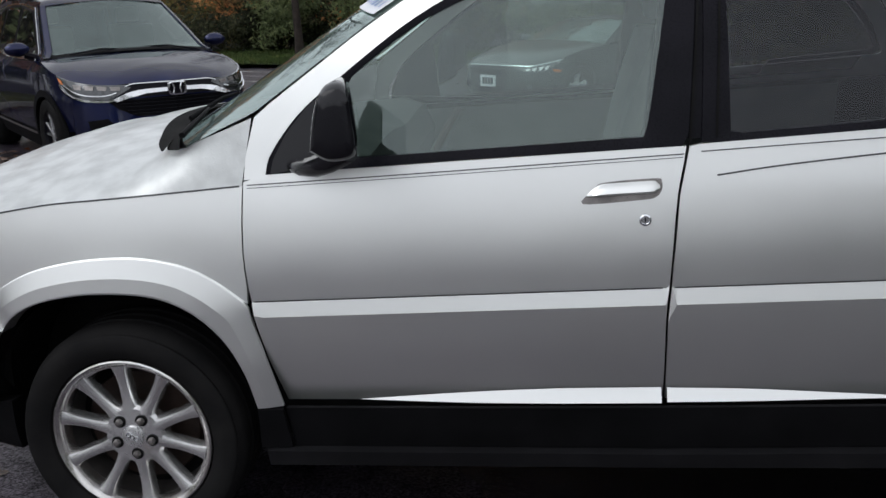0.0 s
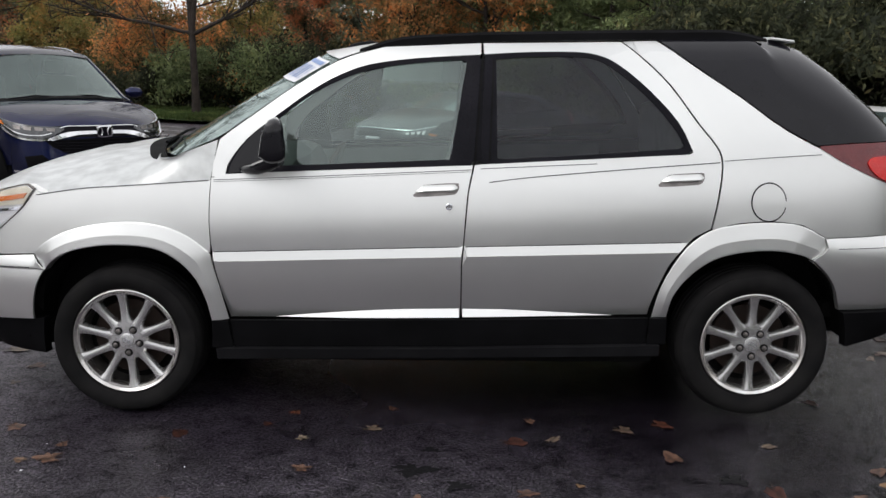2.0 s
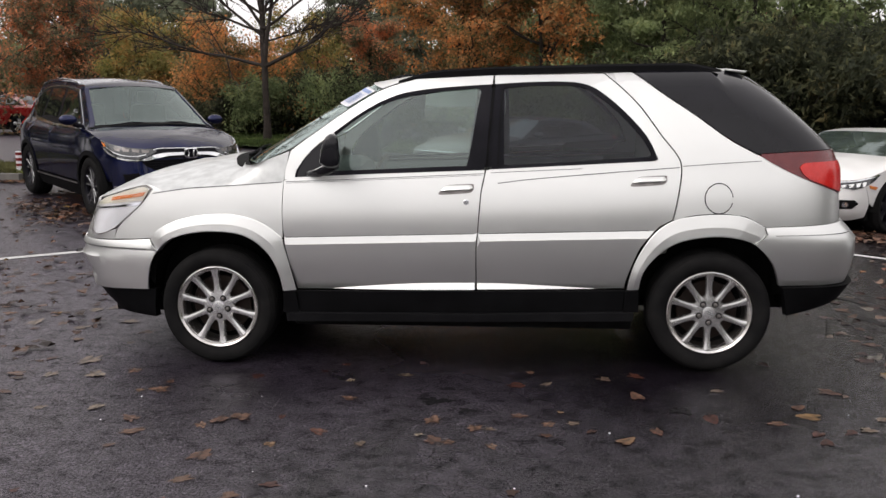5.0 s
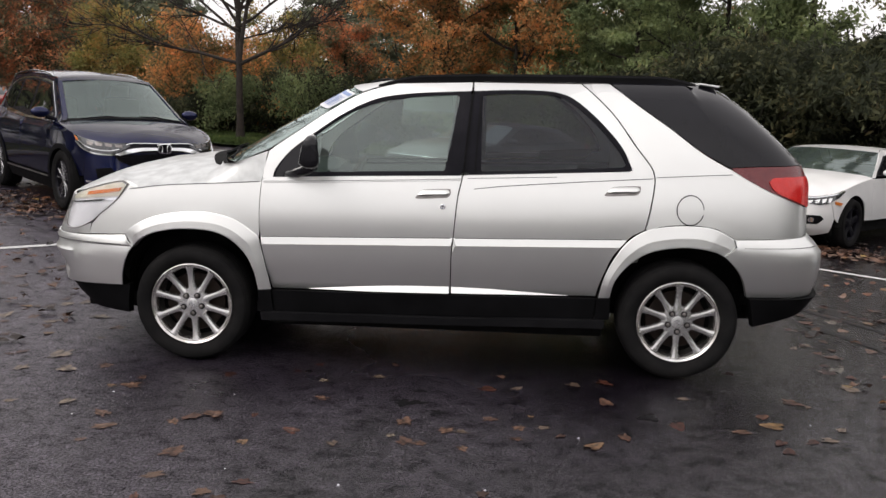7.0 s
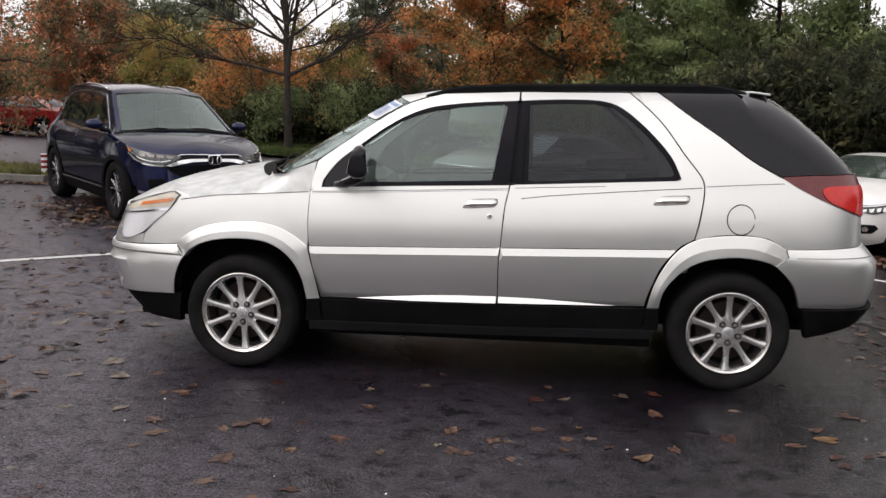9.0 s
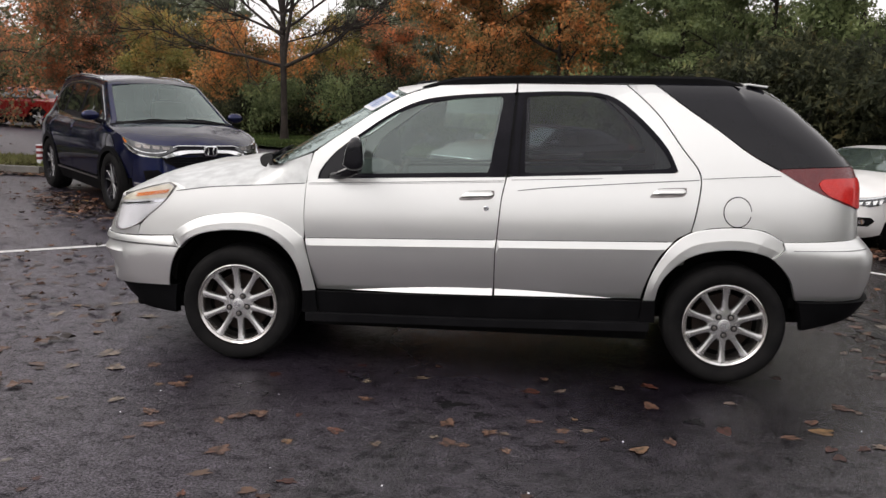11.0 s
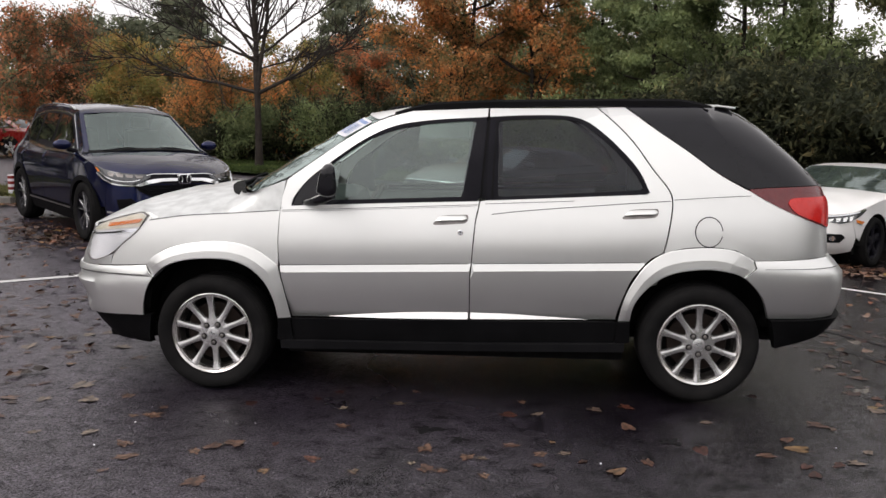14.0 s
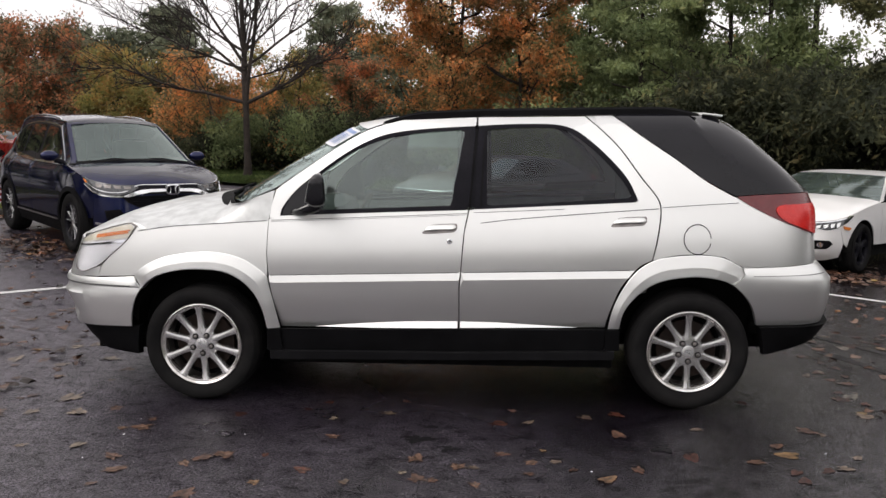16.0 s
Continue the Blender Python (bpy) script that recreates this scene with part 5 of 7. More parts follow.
def build_crossover(name, label, paint_mat, at):
    car = thing(name, label, "car", at=at)
    H = 0.927
    sh = Shell(H,
        [(-.95, 0), (-1.3, .012), (-1.6, .045), (-1.85, .12), (-2.0, .22), (-2.11, .38), (-2.18, .62), (-2.23, H)],
        [(1.2, 0), (1.6, .02), (1.9, .06), (2.1, .13), (2.25, .26), (2.32, .5), (2.35, H)],
        [(.2, .10), (.35, .035), (.5, .012), (.7, 0), (.86, .012), (.95, .018), (1.0, .042), (1.06, .105), (1.1, .150), (1.3, .222), (1.5, .292), (1.6, .348), (1.68, .47)],
        [(.2, .12), (.35, .02), (.5, 0), (.62, .015), (.78, .02), (.86, .05), (.95, .12), (1.0, .18), (1.05, .3)],
        [(.3, .1), (.5, 0), (.8, 0), (1.0, .04), (1.1, .08), (1.3, .2), (1.5, .36), (1.65, .6)],
        (0.4, 0.75), (0.15, 0.9))

    def skin(lift=0.0):
        return lambda u, z, off=0.0: sh.at(u, z, off - lift)
    nose, tail = sh.nose_u, sh.tail_u
    f0, r0 = -1.33, 1.33
    arc = lambda c, r, a0, a1, n=18: [(c + r * math.cos(math.radians(a0 + (a1 - a0) * k / n)), .37 + r * math.sin(math.radians(a0 + (a1 - a0) * k / n))) for k in range(n + 1)]
    # flanks
    fender = [(-.86, 1.03), (-.83, .40)] + arc(f0, .43, 12, 168) + [(-1.83, .46), (-1.90, .76)] + spline([(-1.86, .80), (-1.75, .88), (-1.69, .935), (-1.35, 1.0), (-.86, 1.04)], 3)
    twin("front_fender", skin(), fender, paint_mat, car, H, step=0.09)
    twin("front_door", skin(), [(-.85, .40), (.20, .40), (.24, .70), (.24, 1.055), (-.85, 1.03)], paint_mat, car, H, step=0.09)
    twin("rear_door", skin(), [(.21, .40), (.86, .40), (.93, .55), (1.15, .84), (1.22, 1.08), (.25, 1.055), (.25, .70)], paint_mat, car, H, step=0.09)
    twin("quarter_panel", skin(), [(.94, .54)] + arc(r0, .43, 158, 8) + [(1.9, .42), (tail - .7, .42), (tail - .7, 1.10), (1.8, 1.12), (1.23, 1.085), (1.16, .84)], paint_mat, car, H, step=0.09)
    twin("rear_pillar", skin(), [(1.20, 1.09), (1.78, 1.13), (2.2, 1.12), (2.2, 1.40), (1.9, 1.48), (1.3, 1.585), (.6, 1.61), (-.33, 1.565), (-1.03, 1.09), (-1.10, 1.04), (-.93, 1.035), (-.24, 1.495), (.36, 1.54), (1.0, 1.525), (1.3, 1.445), (1.62, 1.25), (1.5, 1.20)], paint_mat, car, H, step=0.09)
    dlo = [(-.87, 1.068)] + spline([(-.23, 1.500), (.36, 1.543), (1.0, 1.530), (1.34, 1.45), (1.58, 1.30), (1.64, 1.24)], 3) + [(1.2, 1.10), (.25, 1.06)]
    twin("window_chrome", skin(0.012), [(a + (.016 if a > .4 else -.016), b + (.020 if b > 1.2 else -.024)) for a, b in dlo], CHROME, car, H, "chrome strip round the side windows", step=0.1, rim=0.006)
    twin("pillar_trim", skin(0.017), dlo, TRIM, car, H, step=0.1, rim=0.004)
    for g in ([(-.79, 1.095), (-.22, 1.48), (.20, 1.520), (.18, 1.085)], [(.27, 1.085), (.30, 1.525), (.86, 1.518), (.92, 1.12)], [(.99, 1.125), (.94, 1.512), (1.28, 1.445), (1.52, 1.31), (1.58, 1.25), (1.2, 1.13)]):
        twin("side_window", skin(0.021), g, SIDE_GLASS, car, H, "dark side window mirroring trees", step=0.12, rim=0)
    twin("side_cladding", skin(0.012), [(-.90, .38), (.90, .38), (.88, .22), (-.88, .20)], CLADDING, car, H, "black plastic sill cladding", step=0.12, rim=0.04)
    twin("sill_chrome", skin(0.016), [(-.85, .375), (.87, .375), (.87, .355), (-.85, .355)], STEEL_DARK, car, H, step=0.15)
    for c in (f0, r0):
        twin("arch_cladding", skin(0.014), arc(c, .435, -8, 188, 22) + arc(c, .375, 188, -8, 22), CLADDING, car, H, "black plastic wheel arch", step=0.06, rim=0.03)
    # nose and tail
    front = [(-1.84, .44), (-1.90, .76), (-1.98, .79), (-2.15, .79), (nose, .86), (nose, .22), (-2.1, .24), (-1.84, .30)]
    part("front_bumper", panel(skin(0.004), front, step=0.06, mirror=H, both=True), paint_mat, car, "deep blue front bumper")
    part("lower_grille", panel(skin(0.012), [(-2.22, .735), (nose, .75), (nose, .585), (-2.45, .59), (-2.30, .66)], step=0.06, mirror=H, both=True), CLADDING, car, "black mesh grille")
    for z in (.61, .64, .67, .70, .73):
        b = strip_on(sh, [(u, z) for u in np.linspace(-2.42 + (z - .59) * .9, nose, 16)], .010, .018)
        part("grille_bar", b, TRIM, car)
        part("grille_bar", mirrored(strip_on(sh, [(u, z) for u in np.linspace(-2.42 + (z - .59) * .9, nose, 16)], .010, .018), H), TRIM, car)
    part("lower_intake", panel(skin(0.010), [(-2.2, .44), (nose, .42), (nose, .27), (-2.2, .27), (-2.05, .30)], step=0.06, mirror=H, both=True), CLADDING, car, "black lower air intake")
    part("upper_grille", panel(skin(0.008), [(-2.10, .80), (-2.16, .845), (-2.6, .865), (nose, .865), (nose, .755), (-2.45, .755), (-2.2, .765)], step=0.05, mirror=H, both=True), TRIM, car, "gloss black upper grille")
    for s in (0, 1):
        wing = panel(skin(0.030), spline([(-2.27, .745), (-2.38, .792), (-2.52, .818), (nose, .825)], 5) + [(nose, .795)] + spline([(-2.55, .784), (-2.42, .755), (-2.30, .722)], 4), step=0.04, rim=0.03, mirror=H if s else 0.0)
        part("chrome_wing", wing, CHROME, car, "wide chrome grille bar")
        line = strip_on(sh, spline([(-2.38, .850), (-2.45, .868), (-2.6, .871), (nose, .872)], 6), .009, .020)
        part("chrome_line", mirrored(line, H) if s else line, CHROME, car)
        lamp = spline([(-1.68, .945), (-1.80, .922), (-1.95, .895), (-2.15, .870), (-2.40, .862)], 4) + [(-2.43, .835), (-2.33, .785), (-2.26, .738)] + spline([(-2.10, .738), (-1.98, .752), (-1.85, .790), (-1.74, .868)], 4)
        hl = part("headlamp", panel(skin(0.010), lamp, step=0.04, rim=0.02, mirror=H if s else 0.0), LAMP_DARK, car, "clear headlamp with a chrome lower edge")
        for k in range(4):
            u = -1.92 - k * .11
            part("lamp_projector", panel(skin(0.014), [(u, .875 - k * .007), (u - .09, .868 - k * .007), (u - .08, .830 - k * .005), (u - .01, .835 - k * .005)], step=.04, rim=0.0, mirror=H if s else 0.0), STEEL_DARK, hl)
        glow = strip_on(sh, spline([(-1.79, .868), (-1.92, .812), (-2.05, .782), (-2.2, .778), (-2.30, .80)], 4), .009, .018)
        part("lamp_strip", mirrored(glow, H) if s else glow, CHROME, hl)
        edge = strip_on(sh, spline([(-1.73, .862), (-1.85, .785), (-1.98, .747), (-2.12, .731), (-2.27, .735), (-2.40, .79)], 5), .018, .020)
        part("lamp_chrome", mirrored(edge, H) if s else edge, CHROME, hl)
        part("amber_marker", panel(skin(0.014), [(-1.70, .930), (-1.77, .908), (-1.79, .872), (-1.745, .878)], step=0.03, rim=0, mirror=H if s else 0.0), AMBER, hl)
        fog = panel(skin(0.008), [(-2.02, .56), (-2.20, .58), (-2.28, .50), (-2.20, .43), (-2.04, .45)], step=0.05, mirror=H if s else 0.0)
        part("fog_lamp_pocket", fog, CLADDING, car, "black fog lamp pocket")
        blade = strip_on(sh, spline([(-1.88, .405), (-2.0, .395), (-2.10, .335), (-2.14, .28)], 4), .03, .018)
        part("bumper_blade", mirrored(blade, H) if s else blade, CHROME, car, "bright corner blade of the bumper")
        tl = panel(skin(0.012), [(1.95, 1.30), (2.15, 1.32), (2.35, 1.02), (2.30, .88), (2.05, .93), (2.02, 1.1)], step=0.06, mirror=H if s else 0.0)
        part("tail_lamp", tl, RED_LENS, car, "tall red tail lamp")
    b = bmesh.new()
    c = sh.at(nose, .815, -0.045)
    for w, h, y in ((.085, .062, 0.0),):
        ring_o = [(w * math.copysign(abs(math.cos(a)) ** .5, math.cos(a)), h * math.copysign(abs(math.sin(a)) ** .5, math.sin(a))) for a in np.linspace(0, 2 * math.pi, 25)[:-1]]
        rows = []
        for k, dx in ((1.0, 0.03), (1.0, -0.004), (.80, -0.008), (.76, 0.002)):
            rows.append([b.verts.new((c.x + dx, c.y + p * k, c.z + q * k)) for p, q in ring_o])
        for q, r in zip(rows, rows[1:]):
            for k in range(24):
                b.faces.new((q[k], q[(k + 1) % 24], r[(k + 1) % 24], r[k]))
        bmesh.ops.recalc_face_normals(b, faces=b.faces)
    emblem = part("emblem", b, CHROME, car, "plain chrome emblem frame")
    b = bmesh.new()
    box(b, c.x + .002, c.x + .02, c.y - .07, c.y + .07, c.z - .05, c.z + .05)
    part("emblem_back", b, TRIM, emblem)
    for s in (-1, 1):
        b = bmesh.new()
        tube(b, [(c.x - .004, c.y + s * .036, c.z - .042), (c.x - .004, c.y + s * .026, c.z), (c.x - .004, c.y + s * .040, c.z + .044)], [.010, .010, .010], 6)
        part("emblem_bar", b, CHROME, emblem)
    part("tailgate", panel(skin(), [(1.9, .42), (tail, .42), (tail, 1.56), (1.9, 1.49), (2.0, 1.3), (1.8, 1.12), (1.9, 1.08)], step=0.1, mirror=H, both=True), paint_mat, car)
    # hood, windscreen, roof
    edge = [sh.at(u, z) for u, z in spline([(-.97, 1.050), (-1.35, 1.005), (-1.68, .946), (-1.80, .922), (-1.95, .888), (-2.15, .86), (-2.5, .875)], 3) + [(nose, .878)]]
    mid = [Vector((x, H, z)) for x, z in ((-1.20, 1.112), (-1.45, 1.092), (-1.7, 1.052), (-1.9, 1.008), (-2.04, .955), (-2.13, .906), (-2.168, .878))]
    part("hood", loft(edge, mid, H, 12, 0.55), paint_mat, car, "dark blue hood mirroring the sky", 40)
    ws_e = [sh.at(u, z, 0.006) for u, z in ((-1.11, 1.055), (-1.02, 1.105), (-.71, 1.315), (-.40, 1.520))]
    ws_m = [Vector((x, H, z)) for x, z in ((-1.33, 1.115), (-1.22, 1.17), (-.85, 1.39), (-.56, 1.570))]
    part("windscreen", loft(ws_e, ws_m, H, 10, 0.85), GLASS_PALE, car, "pale windscreen mirroring grey sky")
    for s in (0, 1):
        b = bmesh.new()
        rows = []
        for e, m in zip(ws_e, ws_m):
            row = []
            for k, lift in ((0.0, 0.002), (0.0, 0.010), (0.03, 0.012), (0.06, 0.010), (0.065, -0.01)):
                c = math.sin(k * math.pi / 2) ** 0.85
                row.append(b.verts.new((e.x + (m.x - e.x) * c - lift * 0.6, 2 * H - e.y - (m.y - e.y) * k if s else e.y + (m.y - e.y) * k, e.z + (m.z - e.z) * c + lift)))
            rows.append(row)
        for q, r in zip(rows, rows[1:]):
            for k in range(4):
                b.faces.new((q[k], r[k], r[k + 1], q[k + 1]))
        bmesh.ops.recalc_face_normals(b, faces=b.faces)
        part("windscreen_pillar", b, paint_mat, car)
    b = loft([sh.at(-1.115, 1.050, -.006), sh.at(-1.04, 1.090, -.002)], [Vector((-1.36, H, 1.114)), Vector((-1.29, H, 1.136))], H, 10, 0.85)
    part("cowl", b, CLADDING, car)
    for y0, y1 in ((.30, .95), (.95, 1.55)):
        b = bmesh.new()
        tube(b, [(-1.28, y0, 1.118 - abs(y0 - H) * .06), (-1.275, (y0 + y1) / 2, 1.138), (-1.265, y1, 1.138 - abs(y1 - H) * .06)], .008, 6)
        part("wiper", b, TRIM, car, "black windscreen wiper")
    rf_e = [sh.at(u, z) for u, z in spline([(-.40, 1.522), (-.31, 1.575), (.3, 1.612), (.8, 1.62), (1.3, 1.592), (1.9, 1.49), (2.1, 1.44)], 3)]
    rf_m = [Vector((x, H, z)) for x, z in ((-.56, 1.573), (-.41, 1.628), (.2, 1.668), (.8, 1.680), (1.4, 1.648), (1.85, 1.575))]
    part("roof", loft(rf_e, rf_m, H, 10, 0.7), paint_mat, car, sharp=40)
    for s in (0, 1):
        b = bmesh.new()
        pts = []
        for x in np.linspace(-.10, 1.65, 16):
            k = math.sin(min(1, (x + .10) / .18, (1.65 - x) / .18) * math.pi / 2)
            z = np.interp(x, [-.13, .3, .8, 1.3, 1.65], [1.575, 1.612, 1.622, 1.594, 1.535]) - .004 + .030 * k
            y = .355
            pts.append((x, 2 * H - y if s else y, z))
        tube(b, pts, .013, 8)
        part("roof_rail", b, CHROME, car, "silver roof rail")
        b = bmesh.new()
        bmesh.ops.create_uvsphere(b, u_segments=16, v_segments=10, radius=1.0, matrix=Matrix.LocRotScale((-.82, 2 * H + .05 if s else -.05, 1.15), Euler((0, 0, 0)), (.060, .115, .066)))
        m = part("side_mirror", b, paint_mat, car, "deep blue door mirror")
        b = bmesh.new()
        tube(b, [(-.84, 2 * H - .13 if s else .13, 1.06), (-.82, 2 * H - .01 if s else .01, 1.10)], [.03, .035], 8)
        part("mirror_arm", b, TRIM, m)
    b = bmesh.new()
    box(b, -1.95, 2.1, .15, 1.7, .22, .34, .03)
    box(b, -1.9, -.9, .2, 1.65, .34, .86, .05)
    box(b, -.75, 1.9, .12, 1.73, .34, 1.0, .03)
    part("underbody", b, DARK, car)
    b = bmesh.new()
    box(b, -.9, -.55, .2, 1.65, .95, 1.08, .04)
    part("dashboard", b, DASH, car)
    for y in (.5, 1.36):
        b = bmesh.new()
        box(b, .10, .28, y - .24, y + .24, .8, 1.32, .07)
        part("seat", b, DASH, car, "dark seat")
        b = bmesh.new()
        box(b, .2, .30, y - .12, y + .12, 1.34, 1.50, .04)
        part("headrest", b, DASH, car)
    for c in (f0, r0):
        wheel(car, (c, .035, .369), .369, .238, .23, 5, TRIM, ALLOY_DARK, -1, phase=90, double=15, spoke_w=.011, hub_r=.045, nuts=False, detail=40)
        wheel(car, (c, 2 * H - .035, .369), .369, .238, .23, 5, TRIM, ALLOY_DARK, 1, phase=90, double=15, spoke_w=.011, hub_r=.045, nuts=False, detail=40)
        for s in (0, 1):
            b = bmesh.new()
            rows = []
            for k in range(17):
                a = math.pi * (1.06 - 1.12 * k / 16)
                rows.append([b.verts.new((c + .42 * math.cos(a), 2 * H - y if s else y, .37 + .42 * math.sin(a))) for y in (.03, .36)])
            for q, r in zip(rows, rows[1:]):
                b.faces.new((q[0], r[0], r[1], q[1]))
            b.faces.new([q[1] for q in rows])
            part("wheel_housing", b, DARK, car)
    return car


def build_sedan(name, label, paint_mat, at, plate=False, twig=False):
    car = thing(name, label, "car", at=at)
    H = 0.90
    sh = Shell(H,
        [(-.95, 0), (-1.3, .008), (-1.6, .03), (-1.85, .08), (-2.05, .18), (-2.16, .33), (-2.23, .58), (-2.27, H)],
        [(1.2, 0), (1.6, .02), (1.9, .06), (2.1, .13), (2.25, .26), (2.32, .5), (2.36, H)],
        [(.15, .10), (.30, .03), (.45, .01), (.6, 0), (.72, .012), (.82, .012), (.88, .03), (.93, .06), (1.0, .10), (1.2, .19), (1.33, .27), (1.40, .40)],
        [(.15, .14), (.28, .02), (.42, 0), (.52, .02), (.62, .03), (.72, .10), (.78, .17), (.85, .3)],
        [(.2, .12), (.4, 0), (.7, 0), (.9, .05), (1.0, .1), (1.2, .5), (1.4, .9)],
        (0.4, 0.75), (0.15, 0.9))

    def skin(lift=0.0):
        return lambda u, z, off=0.0: sh.at(u, z, off - lift)
    nose, tail = sh.nose_u, sh.tail_u
    f0, r0 = -1.35, 1.35
    arc = lambda c, r, a0, a1, n=18: [(c + r * math.cos(math.radians(a0 + (a1 - a0) * k / n)), .325 + r * math.sin(math.radians(a0 + (a1 - a0) * k / n))) for k in range(n + 1)]
    twin("front_fender", skin(), [(-.80, .87), (-.80, .34)] + arc(f0, .365, 4, 176) + [(-1.80, .40), (-1.92, .62)] + spline([(-1.82, .70), (-1.68, .765), (-1.3, .84), (-.80, .90)], 3), paint_mat, car, H, step=0.09)
    twin("front_door", skin(), [(-.79, .34), (.26, .34), (.30, .9), (-.79, .89)], paint_mat, car, H, step=0.09)
    twin("rear_door", skin(), [(.27, .34), (.92, .34), (1.05, .6), (1.2, .93), (.31, .90)], paint_mat, car, H, step=0.09)
    twin("quarter_panel", skin(), [(.98, .40)] + arc(r0, .365, 172, 6) + [(1.9, .34), (tail - .6, .34), (tail - .6, .95), (1.7, .97), (1.21, .935), (1.06, .6)], paint_mat, car, H, step=0.09)
    twin("cabin_pillar", skin(), [(-.80, .905), (-.70, .905), (-.05, 1.27), (.5, 1.325), (.95, 1.27), (1.45, .99), (1.75, .975), (1.2, 1.30), (.7, 1.375), (.2, 1.375), (-.10, 1.32), (-.75, .93)], paint_mat, car, H, step=0.08)
    dlo = [(-.66, .925), (-.04, 1.265), (.5, 1.32), (.94, 1.265), (1.40, 1.0), (.3, .93)]
    twin("pillar_trim", skin(0.002), dlo, TRIM, car, H, step=0.1, rim=0.004)
    for g in ([(-.56, .945), (-.03, 1.25), (.33, 1.295), (.28, .95)], [(.36, .95), (.42, 1.30), (.90, 1.25), (1.28, 1.02), (1.05, .975)]):
        twin("side_window", skin(0.006), g, GLASS_DARK, car, H, "dark side window", step=0.12, rim=0)
    front = [(-1.81, .39), (-1.93, .62), (-2.1, .66), (nose, .69), (nose, .17), (-2.1, .18), (-1.85, .22)]
    part("front_bumper", panel(skin(0.003), front, step=0.06, mirror=H, both=True), paint_mat, car, "painted front bumper")
    part("lower_grille", panel(skin(0.008), [(-2.6, .39), (nose, .39), (nose, .24), (-2.52, .24)], step=0.06, mirror=H, both=True), CLADDING, car, "black lower grille")
    part("upper_grille", panel(skin(0.008), [(-2.33, .60), (-2.40, .655), (nose, .675), (nose, .53), (-2.5, .54)], step=0.06, mirror=H, both=True), TRIM, car, "gloss black upper grille")
    for s in (0, 1):
        m = H if s else 0.0
        bar = strip_on(sh, spline([(-1.72, .748), (-1.95, .705), (-2.2, .668), (-2.45, .672), (nose, .676)], 5), .016, .022)
        part("chrome_bar", mirrored(bar, H) if s else bar, CHROME, car, "chrome bar over the grille and lamps")
        lamp = spline([(-1.68, .745), (-1.85, .712), (-2.05, .678), (-2.28, .650)], 4) + [(-2.30, .60), (-2.1, .575)] + spline([(-1.97, .60), (-1.82, .66)], 3)
        hl = part("headlamp", panel(skin(0.010), lamp, step=0.04, rim=0.02, mirror=m), LAMP_DARK, car, "clear headlamp")
        for k in range(4):
            u = -1.93 - k * .085
            b = panel(skin(0.013), [(u, .672 - k * .012), (u - .06, .660 - k * .012), (u - .05, .606 - k * .004), (u - .01, .615 - k * .004)], step=.03, rim=0, mirror=m)
            part("lamp_projector", b, LAMP_CLEAR, hl)
        fog = panel(skin(0.010), [(-1.99, .40), (-2.05, .445), (-2.35, .445), (-2.40, .385), (-2.30, .33), (-2.07, .335)], step=0.05, mirror=m)
        fp = part("fog_lamp_pocket", fog, CLADDING, car, "black fog lamp pocket")
        b = panel(skin(0.014), [(-2.16 + .04 * math.cos(a), .388 + .032 * math.sin(a)) for a in np.linspace(0, 2 * math.pi, 17)[:-1]], step=.03, rim=0.005, mirror=m)
        part("fog_lamp", b, CHROME, fp)
        part("amber_marker", panel(skin(0.010), [(-1.70, .60), (-1.86, .625), (-1.84, .585), (-1.74, .565)], step=.03, mirror=m), AMBER, car, "amber side marker")
        b = bmesh.new()
        bmesh.ops.create_uvsphere(b, u_segments=16, v_segments=10, radius=1.0, matrix=Matrix.LocRotScale((-.52, 2 * H + .09 if s else -.09, .99), Euler((0, 0, 0)), (.07, .115, .075)))
        part("side_mirror", b, paint_mat, car, "painted door mirror")
        part("tail_lamp", panel(skin(0.01), [(1.95, .93), (2.3, .93), (2.5, .80), (2.2, .72)], step=.06, mirror=m), RED_LENS, car, "red tail lamp")
    part("tail_panel", panel(skin(), [(1.88, .34), (tail, .34), (tail, .95), (1.9, .96)], step=0.1, mirror=H, both=True), paint_mat, car)
    edge = [sh.at(u, z) for u, z in spline([(-.80, .905), (-1.3, .845), (-1.68, .775), (-1.9, .72), (-2.2, .68), (-2.5, .685)], 3) + [(nose, .688)]]
    mid = [Vector((x, H, z)) for x, z in ((-1.05, .985), (-1.4, .935), (-1.7, .87), (-1.95, .79), (-2.10, .70))]
    part("hood", loft(edge, mid, H, 12, 0.6), paint_mat, car, "painted hood with a few fallen leaves", 40)
    ws_e = [sh.at(u, z, 0.006) for u, z in ((-.80, .91), (-.72, .95), (-.45, 1.12), (-.10, 1.325))]
    ws_m = [Vector((x, H, z)) for x, z in ((-1.05, .99), (-.93, 1.045), (-.6, 1.20), (-.25, 1.355))]
    part("windscreen", loft(ws_e, ws_m, H, 10, 0.85), GLASS_PALE, car, "windscreen mirroring sky and trees")
    rf_e = [sh.at(u, z) for u, z in spline([(-.10, 1.328), (.2, 1.378), (.7, 1.378), (1.2, 1.305)], 4)]
    rf_m = [Vector((x, H, z)) for x, z in ((-.25, 1.358), (.2, 1.408), (.7, 1.41), (1.25, 1.345))]
    part("roof", loft(rf_e, rf_m, H, 10, 0.7), paint_mat, car, sharp=40)
    rw_e = [sh.at(u, z) for u, z in ((1.2, 1.303), (1.5, 1.13), (1.75, .98))]
    rw_m = [Vector((x, H, z)) for x, z in ((1.25, 1.343), (1.6, 1.19), (1.9, 1.02))]
